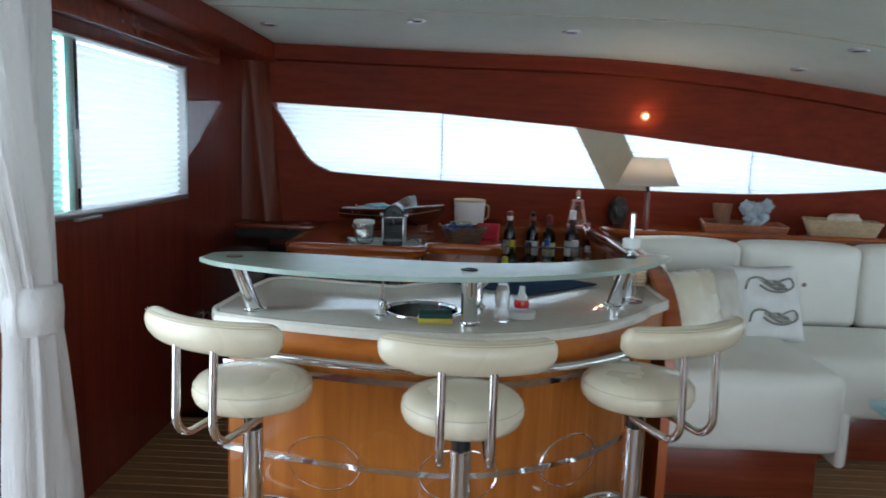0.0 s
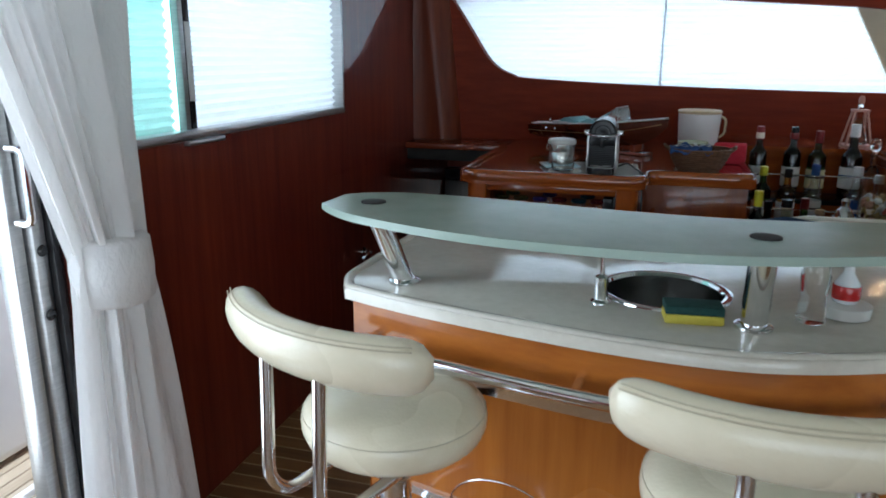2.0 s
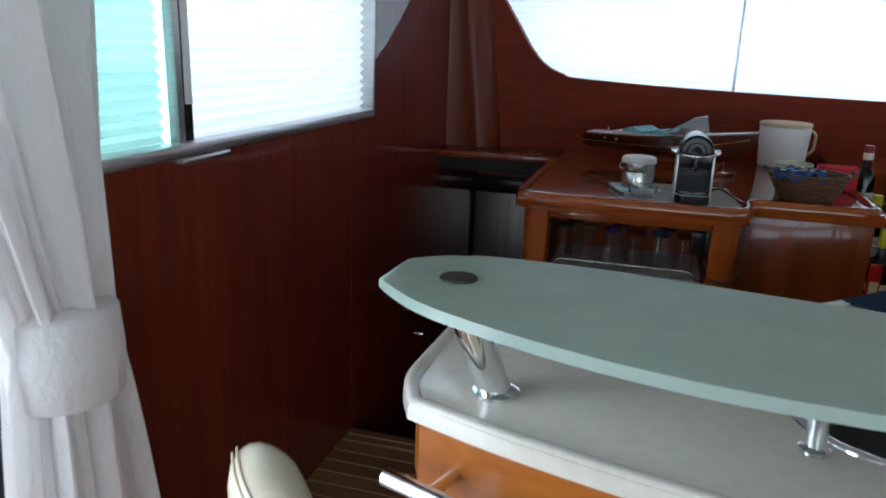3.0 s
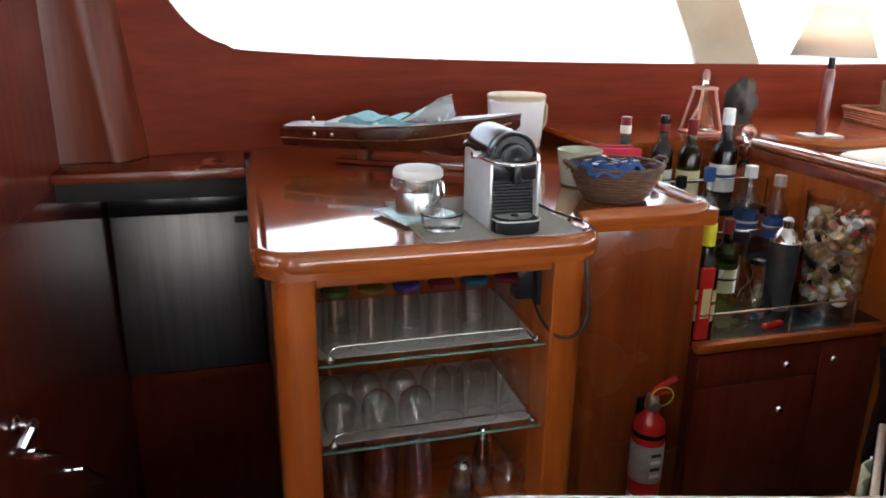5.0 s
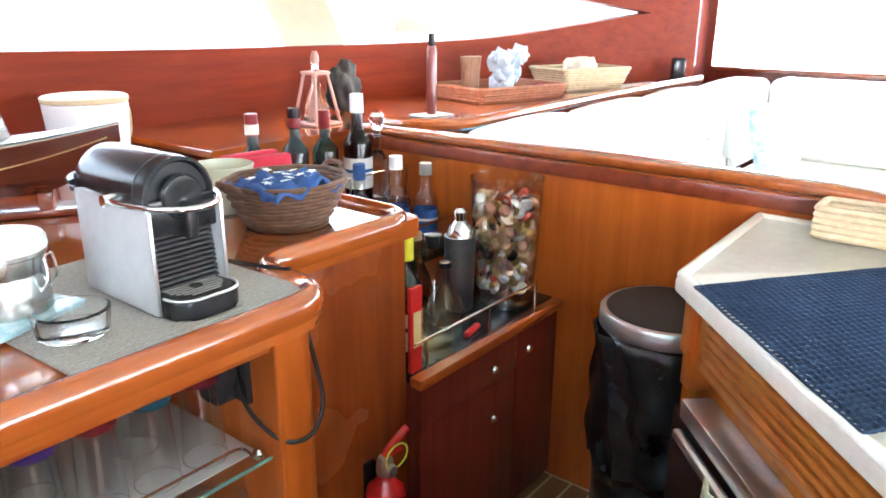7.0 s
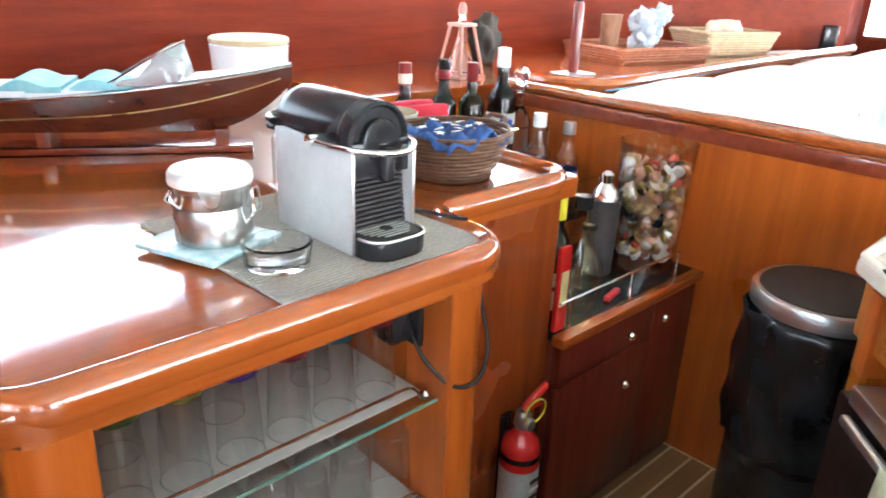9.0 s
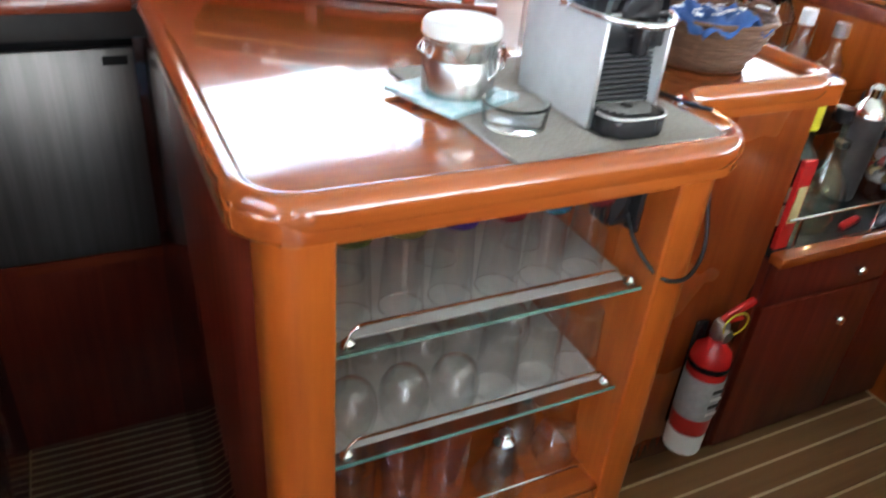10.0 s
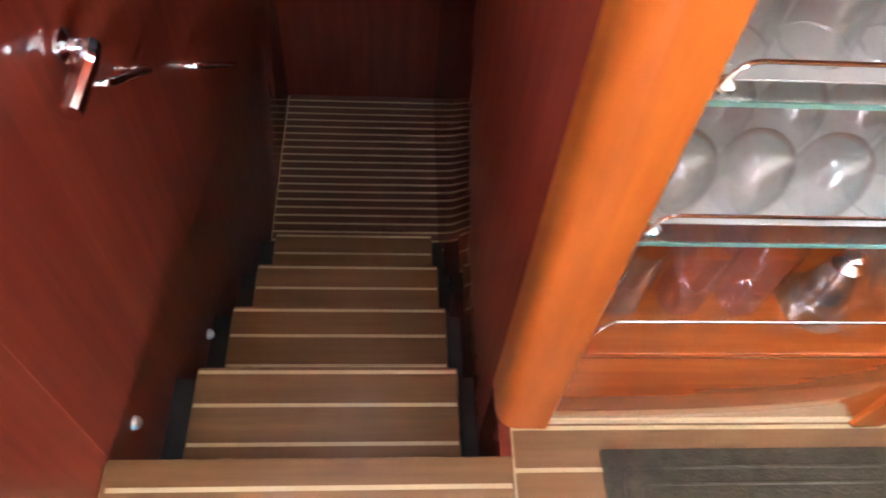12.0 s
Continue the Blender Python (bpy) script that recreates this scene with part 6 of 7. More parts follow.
def glassware():
    bases = (GLASS_OLIVE_LIGHT, GLASS_AMBER, GLASS_BLUE, GLASS_RED, GLASS_TEAL, GLASS_RED)
    names = ("olive", "amber", "violet", "red", "teal", "red")
    for i in range(6):
        g = tumbler(0, 0, 0, 0.122, 0.026, 0.0315, THIN, bases[i], "tall clear highball glass upside down with %s foot" % names[i], name="highball_glass")
        g.matrix_basis = pose(-0.325 + 0.076 * i, 0.015, 0.6745 + 0.1225, 180, 0, 20 * i)
        if i % 2 == 0:
            copy_thing(g, pose(-0.30 + 0.076 * i, 0.115, 0.6745 + 0.1225, 180, 0, 50 * i))
    w = goblet()
    w.matrix_basis = pose(-0.330, 0.108, 0.4730, 0, 0, 0)
    for i in range(1, 6):
        copy_thing(w, pose(-0.330 + 0.083 * i, 0.105 + 0.004 * (i % 2), 0.4730, 0, 0, 30 * i))
    b = thing("stemless_glass", 0, 0, 0, "round clear stemless glass standing upside down", "glass", "glasses on the shelves")
    part("bowl", lathe([(0.030, 0.0), (0.0345, 0.012), (0.0375, 0.028), (0.0385, 0.045), (0.036, 0.064), (0.029, 0.080), (0.018, 0.090), (0.002, 0.094)], 28, cap=False), THIN, b)
    b.matrix_basis = pose(-0.322, 0.006, 0.4730, 0, 0, 0)
    for i in range(1, 3):
        copy_thing(b, pose(-0.322 + 0.083 * i, 0.002 + 0.004 * (i % 2), 0.4730, 0, 0, 30 * i))
    for i in range(3):
        g = tumbler(0, 0, 0, 0.120, 0.030, 0.036, THIN, None, "clear straight tumbler standing upside down", name="tumbler")
        g.matrix_basis = pose(-0.075 + 0.079 * i, 0.012, 0.4730 + 0.1205, 180, 0, 15 * i)
    for i, (mat, nm) in enumerate(((GLASS_GREY, "smoke grey"), (GLASS_PINK, "pale rose"), (GLASS_PINK, "pale rose"))):
        g = thing("ribbed_glass", 0, 0, 0, "tall ribbed %s glass tumbler" % nm, "glass", "glasses on the shelves")
        prof = [(0.027, 0.0)]
        for k in range(12):
            prof.append((0.030 + 0.004 * (k / 12) + (0.0018 if k % 2 else 0), 0.006 + 0.011 * k))
        prof = [(0.002, 0.0)] + prof + [(0.0345, 0.145)]
        part("bowl", lathe(prof, 20, cap=False), mat, g)
        g.matrix_basis = pose(-0.315 + 0.084 * i, 0.01, 0.2485 + (0.0 if i < 2 else 0), 0, 0, 0)
        copy_thing(g, pose(-0.29 + 0.084 * i, 0.11, 0.2485, 0, 0, 0))
    j = thing("creamer", 0.0, 0.0, 0.2485, "small clear glass jug with a chrome stopper on a dish", "jug", "glasses on the shelves")
    o = Matrix.Translation((-0.045, 0.0, 0.2485))
    part("dish", moved(lathe([(0.030, 0), (0.045, 0.003), (0.050, 0.010), (0.047, 0.010), (0.03, 0.005)], 24), o), THIN, j, "glass dish")
    part("jug", moved(lathe([(0.026, 0.0105), (0.030, 0.016), (0.032, 0.05), (0.022, 0.085), (0.020, 0.10), (0.018, 0.10), (0.020, 0.084), (0.030, 0.05), (0.028, 0.018), (0.002, 0.014)], 20, cap=False), o), THIN, j)
    part("stopper", moved(lathe([(0.019, 0.1005), (0.020, 0.104), (0.010, 0.112), (0.013, 0.122), (0.004, 0.128)], 16), o), CHROME, j, "chrome stopper")
    c = thing("carafe", 0.025, 0.06, 0.2485, "slim clear carafe with a chrome top", "carafe", "glasses on the shelves")
    part("body", moved(lathe([(0.026, 0), (0.029, 0.005), (0.026, 0.09), (0.018, 0.13), (0.016, 0.13), (0.024, 0.09), (0.026, 0.01), (0.002, 0.008)], 20, cap=False), Matrix.Translation((0.025, 0.055, 0.2485))), THIN, c)
    part("top", moved(lathe([(0.019, 0.1305), (0.020, 0.15), (0.014, 0.165)], 16), Matrix.Translation((0.025, 0.055, 0.2485))), CHROME, c, "chrome top")
    b = thing("brandy_glass", 0.08, 0.0, 0.2485, "round clear brandy glass lying on its rim", "glass", "glasses on the shelves")
    part("bowl", moved(lathe([(0.026, 0), (0.040, 0.025), (0.043, 0.050), (0.034, 0.080), (0.010, 0.096)], 28, cap=False), Matrix.Translation((0.072, 0.005, 0.2485))), THIN, b)
    part("foot", moved(lathe([(0.005, 0.0965), (0.028, 0.108), (0.030, 0.111)], 20), Matrix.Translation((0.072, 0.005, 0.2485))), THIN, b)


glassware()


# ---- bottles in the nook ----
def bottle(x, y, z, h, r, kind, glass_mat, cap_mat, label_mat=WHITE_LABEL, words="", cap_h=0.0, neck=0.0135, band=None, collar=None):
    b = thing("bottle", x, y, z, words, "bottle", "bottles in the nook")
    o = Matrix.Translation((x, y, z))
    s, nk = (0.60, 0.72) if kind == "wine" else (0.55, 0.68) if kind == "spirit" else (0.40, 0.62)
    body = [(r * 0.85, 0.0), (r, 0.006), (r, h * s), (r * 0.93, h * (s + 0.03)), (r * 0.6, h * (nk - 0.035)), (neck * 1.1, h * nk), (neck, h * 0.9), (neck * 1.12, h * 0.905), (neck * 1.12, h * 0.93)]
    if kind == "flask":
        body = [(r * 0.7, 0.0), (r * 0.95, 0.01), (r, h * 0.22), (r * 0.85, h * 0.42), (neck * 1.3, h * 0.62), (neck, h * 0.72), (neck, h * 0.9)]
    part("glass_body", moved(lathe(body, 24), o), glass_mat, b)
    if label_mat:
        part("paper_label", moved(lathe([(r + 0.0008, h * 0.14), (r + 0.0012, h * 0.145), (r + 0.0012, h * 0.42), (r + 0.0008, h * 0.425)], 24, cap=False), o), label_mat, b, "paper label")
        part("label_bar", moved(lathe([(r + 0.0016, h * 0.29), (r + 0.0020, h * 0.292), (r + 0.0020, h * 0.32), (r + 0.0016, h * 0.322)], 24, cap=False), o), band or BLACK_MATT, b, "printed bar on the label")
    if collar:
        part("neck_band", moved(lathe([(neck * 1.27, h * 0.825), (neck * 1.31, h * 0.83), (neck * 1.31, h * 0.905), (neck * 1.27, h * 0.91)], 18, cap=False), o), collar, b, "printed neck band")
    part("cap", moved(lathe([(neck * 1.2, h * (0.93 - cap_h)), (neck * 1.25, h * (0.935 - cap_h)), (neck * 1.2, h * 0.995), (neck * 0.8, h)], 18), o), cap_mat, b, "bottle cap")
    return b


def nook_bottles():
    z3, z2, z1 = 0.7555, 0.6555, 0.5605
    bottle(0.696, 0.70, z3, 0.300, 0.036, "wine", GLASS_DARK, WINE_CAP, WHITE_LABEL, "dark wine bottle with red capsule and pale neck label", 0.12, collar=CREAM_CAP)
    bottle(0.835, 0.70, z3, 0.302, 0.036, "wine", GLASS_DARK, BLACK, WHITE_LABEL, "dark wine bottle with black capsule and white label", 0.12, collar=WINE_CAP)
    bottle(0.934, 0.69, z3, 0.288, 0.037, "wine", GLASS_OLIVE, WINE_CAP, varied("yellow_label", (0.66, 0.62, 0.32), (0.78, 0.74, 0.48), (1, 1, 1), 30, 0.6), "green wine bottle with red capsule and yellow label", 0.11)
    bottle(1.073, 0.70, z3, 0.320, 0.042, "spirit", GLASS_DARK, WHITE_PAINT, WHITE_LABEL, "dark liqueur bottle with a tall white cap", 0.10, 0.016, BLUE_CLOTH)
    d = thing("decanter", 1.16, 0.70, z3, "clear cut glass decanter with a ball stopper", "decanter")
    o = Matrix.Translation((1.158, 0.70, z3))
    part("body", moved(lathe([(0.032, 0), (0.036, 0.006), (0.036, 0.10), (0.026, 0.125), (0.013, 0.145), (0.012, 0.185), (0.018, 0.192)], 12), o), GLASS, d, "", 20)
    part("stopper", moved(lathe([(0.010, 0.1925), (0.012, 0.205), (0.022, 0.222), (0.025, 0.237), (0.020, 0.254), (0.006, 0.262)], 12), o), GLASS, d, "ball stopper", 20)
    bottle(1.068, 0.545, z2, 0.258, 0.038, "spirit", THIN, WHITE_PAINT, BLUE_CLOTH, "clear spirit bottle with white cap and blue label", 0.08, 0.016, WHITE_LABEL)
    bottle(1.135, 0.49, z2, 0.235, 0.034, "spirit", THIN, SILVER_CAP, BLUE_CLOTH, "clear spirit bottle with silver cap and blue label", 0.08, 0.015, WHITE_LABEL)
    bottle(0.905, 0.53, z2, 0.262, 0.034, "spirit", THIN, BLUE_CLOTH, WHITE_LABEL, "clear bottle with a blue cap", 0.10, 0.014)
    bottle(0.80, 0.52, z2, 0.24, 0.036, "wine", AMBER_DRINK, BLACK, WHITE_LABEL, "amber spirit bottle with a black cap", 0.08)
    bottle(0.70, 0.50, z2, 0.25, 0.036, "wine", GLASS_OLIVE, YELLOW_FOIL, WHITE_LABEL, "green bottle with a yellow cap", 0.08)
    bottle(0.642, 0.135, z1, 0.302, 0.034, "wine", GLASS_DARK, YELLOW_FOIL, varied("cream_label", (0.60, 0.50, 0.30), (0.74, 0.64, 0.42), (1, 1, 1), 30, 0.6), "slim dark bottle with a yellow capsule", 0.13)
    bottle(0.745, 0.145, z1, 0.272, 0.052, "flask", SPIRIT, BLACK, None, "round-shouldered bottle of pale spirit with black cap", 0.04, 0.017)
    bottle(0.90, 0.33, z1, 0.205, 0.046, "flask", AMBER_DRINK, CORK, None, "round amber bottle with a cork", 0.02, 0.015)
    bottle(0.86, 0.20, z1, 0.165, 0.048, "flask", GLASS_GREY, BLACK, None, "squat dark liqueur bottle", 0.02, 0.014)
    bottle(0.70, 0.28, z1, 0.24, 0.036, "wine", GLASS_DARK, BLACK, WHITE_LABEL, "dark bottle with a white label", 0.08)
    bottle(0.84, 0.32, z1, 0.25, 0.036, "wine", GLASS_OLIVE, WINE_CAP, WHITE_LABEL, "green bottle with red capsule", 0.1)
    s = thing("steel_shaker", 0.965, 0.235, z1, "dark steel cocktail shaker", "shaker")
    part("body", moved(lathe([(0.034, 0), (0.036, 0.004), (0.040, 0.15), (0.041, 0.20)], 24), Matrix.Translation((0.965, 0.235, z1))), varied("dark_steel", (0.18, 0.18, 0.19), (0.30, 0.30, 0.31), (1, 1, 1), 20, 0.3, 0.9), s)
    part("cap", moved(lathe([(0.036, 0.2005), (0.028, 0.225), (0.014, 0.24), (0.016, 0.262), (0.006, 0.272)], 24), Matrix.Translation((0.965, 0.235, z1))), CHROME, s, "chrome cap")
    r = thing("red_carton", 0.615, 0.10, z1, "narrow red bottle carton", "carton")
    part("box", box(0.604, 0.640, 0.088, 0.100, z1, z1 + 0.195, 0.002), RED_PAINT, r)
    part("label_panel", box(0.610, 0.634, 0.0865, 0.0878, z1 + 0.06, z1 + 0.14), varied("carton_panel", (0.60, 0.50, 0.20), (0.72, 0.62, 0.32), (1, 1, 1), 30, 0.6), r, "yellow printed panel")
    g = thing("red_lighter", 0.83, 0.115, z1, "red plastic lighter lying on the rack", "lighter")
    part("body", moved(box(-0.035, 0.035, -0.008, 0.008, 0.0, 0.014, 0.004), pose(0.86, 0.115, z1 + 0.0005, 0, 0, 12)), RED_PAINT, g)


nook_bottles()


def cap_vase():
    v = thing("glass_vase", 1.08, 0.17, 0.5605, "tall clear glass vase", "vase")
    cx, cy, z = 1.085, 0.175, 0.5605
    o = Matrix.Translation((cx, cy, z))
    part("vase", moved(lathe([(0.074, 0), (0.078, 0.004), (0.096, 0.34), (0.0930, 0.34), (0.0755, 0.012), (0.002, 0.010)], 40, cap=False), o), THIN, v)
    part("vase_base", moved(lathe([(0.0735, 0.0002), (0.0735, 0.009)], 40), o), THIN, v)
    c = thing("cap_collection", cx, cy, z + 0.012, "collection of metal bottle caps and corks filling the vase", "bottle caps")
    rng = random.Random(5)
    mats = (BRASS, BRASS, COPPER, COPPER, RED_CAP, SILVER_CAP, BRASS, SILVER_CAP, BLACK)
    shapes = []
    for mat in mats:
        bm = lathe([(0.0150, 0.0), (0.0165, 0.001), (0.0145, 0.004), (0.0138, 0.0075), (0.0115, 0.0100), (0.006, 0.0108), (0.002, 0.0109)], 14)
        shapes.append(mesh_of("cap", bm, mat))
    big = mesh_of("cap", lathe([(0.0215, 0.0), (0.0215, 0.008), (0.018, 0.011), (0.003, 0.0115)], 16), CREAM_CAP)
    corkm = mesh_of("cork", lathe([(0.011, -0.018), (0.012, -0.016), (0.012, 0.016), (0.011, 0.018)], 12), CORK)
    for k in range(290):
        h = 0.050 + 0.232 * (k / 290)
        rmax = 0.0765 + 0.017 * h / 0.33 - 0.017
        outer = k % 5 != 0
        r = rmax * (0.93 + 0.07 * rng.random() if outer else math.sqrt(rng.random()) * 0.9)
        a = k * 2.399 + rng.random() * 0.4
        me = corkm if k % 13 == 0 else big if k % 41 == 7 else shapes[rng.randrange(len(shapes))]
        ob = new("cork" if me is corkm else "cap", me)
        ob.parent = c
        ob.matrix_parent_inverse = base_of(c).inverted()
        tilt = rng.uniform(40, 140) if outer else rng.uniform(0, 180)
        ob.matrix_basis = pose(cx + r * math.cos(a), cy + r * math.sin(a), z + h + 0.004 * rng.random(), 0, 0, math.degrees(a)) @ pose(0, 0, 0, 0, tilt, rng.uniform(0, 360))


cap_vase()


def extinguisher():
    e = thing("fire_extinguisher", 0.477, 0.05, 0.09, "small red fire extinguisher with grey label on the cabinet front", "extinguisher")
    o = Matrix.Translation((0.474, 0.050, 0.010))
    part("body", moved(lathe([(0.030, 0.145), (0.041, 0.150), (0.042, 0.165), (0.042, 0.345), (0.036, 0.366), (0.020, 0.380), (0.016, 0.392)], 32), o), RED_PAINT, e, "red cylinder")
    part("foot", moved(lathe([(0.036, 0.088), (0.040, 0.092), (0.0415, 0.135), (0.040, 0.1445)], 32), o), WHITE_PAINT, e, "white lower end")
    lab = part("wrap_label", moved(lathe([(0.0424, 0.195), (0.0430, 0.197), (0.0430, 0.300), (0.0424, 0.302)], 32, cap=False), o), varied("grey_label", (0.30, 0.31, 0.31), (0.44, 0.45, 0.45), (1, 1, 1), 60, 0.5), e, "grey printed label")
    for k in range(4):
        part("print_bar", moved(box(-0.014, 0.014, -0.0452, -0.0440, 0.215 + 0.020 * k, 0.224 + 0.020 * k), o), BLACK_MATT if k % 2 else WHITE_LABEL, lab, "printed bar")
    part("valve", moved(lathe([(0.017, 0.3925), (0.019, 0.400), (0.016, 0.425), (0.012, 0.432)], 20), o), STEEL, e, "steel valve")
    part("gauge", moved(lathe([(0.014, 0), (0.015, 0.004), (0.013, 0.010), (0.004, 0.011)], 18), o @ pose(-0.006, -0.018, 0.410, 90, 0, 0)), STEEL, e, "round gauge")
    part("handle", moved(tube(bend([(0.0, 0.0, 0.432), (0.012, -0.004, 0.450), (0.055, -0.012, 0.478)], 0.02), 0.009, 10), o), RED_PAINT, e, "red squeeze handle")
    part("handle", moved(tube([(0.0, 0.0, 0.430), (0.04, -0.01, 0.438)], 0.006, 8), o), RED_PAINT, e, "red carrying handle")
    part("tag_loop", moved(tube([(0.012 + 0.032 * math.cos(a), -0.022, 0.435 + 0.026 * math.sin(a)) for a in [i * math.pi / 12 for i in range(24)]], 0.0018, 6, True), o), YELLOW_FOIL, e, "yellow pull tag")
    part("bracket", moved(box(-0.015, 0.015, 0.040, 0.0495, 0.12, 0.40, 0.002), o), BLACK, e, "black wall bracket")
    part("strap", moved(lathe([(0.0432, 0.322), (0.0436, 0.324), (0.0436, 0.334), (0.0432, 0.336)], 32, cap=False), o), BLACK, e, "black strap")


extinguisher()


def bin_():
    cx, cy = 1.040, -0.294
    b = thing("waste_bin", cx, cy, 0, "round black waste bin with steel rim and black bag", "bin")
    o = Matrix.Translation((cx, cy, 0))
    part("body", moved(lathe([(0.136, 0), (0.141, 0.006), (0.143, 0.625), (0.138, 0.632)], 48), o), BLACK, b)
    part("rim", moved(lathe([(0.146, 0.6325), (0.150, 0.635), (0.150, 0.666), (0.146, 0.672), (0.139, 0.673)], 48), o), STEEL, b, "brushed steel rim")
    part("lid", moved(lathe([(0.138, 0.6705), (0.133, 0.676), (0.125, 0.6775), (0.06, 0.680), (0.004, 0.681)], 48), o), varied("dark_brown_lid", (0.016, 0.011, 0.010), (0.030, 0.022, 0.020), (1, 1, 1), 20, 0.62), b, "dark brown swing lid")
    rings = []
    for i in range(16):
        z = 0.634 - 0.023 * i
        ring = []
        for k in range(48):
            a = 2 * math.pi * k / 48
            r = 0.147 + 0.026 * (0.5 + noise.noise((3 * math.cos(a), 3 * math.sin(a), z * 9))) * (1 - 0.3 * i / 15) + 0.006 * math.sin(13 * a + z * 20)
            ring.append((min(1.192, cx + r * math.cos(a)), max(-0.446, cy + r * math.sin(a)), z + 0.02 * noise.noise((2 * a, 5, 1)) * (i / 15)))
        rings.append(ring)
    ob = part("bin_bag", curve_bm(rings, cap=False), BAG, b, "crumpled black bin bag", 70)
    ob.modifiers.new("thick", "SOLIDIFY").thickness = 0.002


bin_()


def floor_mat():
    m = thing("floor_mat", 0.1, -0.42, 0.0, "dark grey-green rubber galley mat with a ridged border", "mat")
    x0, x1, y0, y1 = -0.296, 0.580, -0.80, -0.114
    part("sheet", box(x0, x1, y0, y1, 0.0025, 0.010, 0.003), RUBBER, m)
    for d, w in ((0.030, 0.006), (0.055, 0.005)):
        loop = rounded([(x0 + d, y0 + d), (x1 - d, y0 + d), (x1 - d, y1 - d), (x0 + d, y1 - d)], 0.015, 4)
        part("ridge", tube([(x, y, 0.0105) for x, y in loop], w * 0.6, 6, True), RUBBER, m)


floor_mat()


# ---- ledge under the windshield ----
def table_lamp():
    x, y, z = 1.53, 0.79, 0.957
    l = thing("table_lamp", x, y, z, "table lamp with dark red wooden stem and lit cream shade", "lamp")
    part("base", moved(box(-0.065, 0.065, -0.045, 0.045, 0.0, 0.006, 0.002), pose(x, y, z + 0.0005, 0, 0, -12)), STEEL, l, "flat dark steel base")
    part("stem", moved(lathe([(0.016, 0.007), (0.018, 0.03), (0.017, 0.22), (0.013, 0.236)], 20), Matrix.Translation((x, y, z))), wood("lamp_stem_wood", (0.10, 0.018, 0.014), (0.20, 0.04, 0.03), "z"), l, "dark red wooden stem")
    part("socket", moved(lathe([(0.010, 0.2365), (0.012, 0.245), (0.012, 0.285), (0.008, 0.29)], 16), Matrix.Translation((x, y, z))), BLACK, l, "black socket")
    part("bulb", moved(lathe([(0.008, 0.2905), (0.020, 0.31), (0.024, 0.33), (0.016, 0.352), (0.003, 0.36)], 16), Matrix.Translation((x, y, z))), BULB, l, "lit bulb")

    def frame_(s, zz):
        return [(x + 1.414 * s * math.cos(a), y + 1.414 * s * math.sin(a), z + zz) for a in [radians(2 + 90 * k) for k in range(4)]]

    sh = part("shade", curve_bm([frame_(0.134, 0.282), frame_(0.078, 0.446)], cap=False), SHADE, l, "cream tapered square shade", 20)
    sh.modifiers.new("thick", "SOLIDIFY").thickness = 0.002
    for ring in (frame_(0.135, 0.282), frame_(0.079, 0.446)):
        part("shade_rim", tube(ring, 0.0025, 6, True), WHITE_CLOTH, sh)
    part("shade_carrier", tube([(x, y, z + 0.29), (x, y + 0.03, z + 0.34), (x, y + 0.075, z + 0.444)], 0.0025, 6), STEEL, l, "wire carrier")
    glow = bpy.data.lights.new("lamp_bulb_light", "POINT")
    glow.energy, glow.color, glow.shadow_soft_size = 3.6, (1.0, 0.86, 0.70), 0.03
    new("lamp_bulb_light", glow).location = (x, y, z + 0.385)


table_lamp()


def wall_spot():
    x, y, z = 1.61, wall_y(1.61) - 0.012, 1.677
    s = thing("wall_spot", x, y, z, "small lit spotlight set into the header", "light")
    part("ring", moved(lathe([(0.016, 0), (0.030, 0.003), (0.032, 0.010), (0.032, 0.016)], 20), pose(x, y - 0.004, z, -90, 0, 0)), BRASS, s, "brass ring")
    part("lens", moved(lathe([(0.0155, 0.0), (0.012, 0.006), (0.003, 0.008)], 16), pose(x, y - 0.006, z, 90, 0, 0)), glowing("lit_spot_lens", (1.0, 0.75, 0.42), 9.0), s, "lit lens")
    glow = bpy.data.lights.new("wall_spot_light", "POINT")
    glow.energy, glow.color, glow.shadow_soft_size = 0.9, (1.0, 0.62, 0.30), 0.015
    new("wall_spot_light", glow).location = (x, y - 0.045, z)


wall_spot()


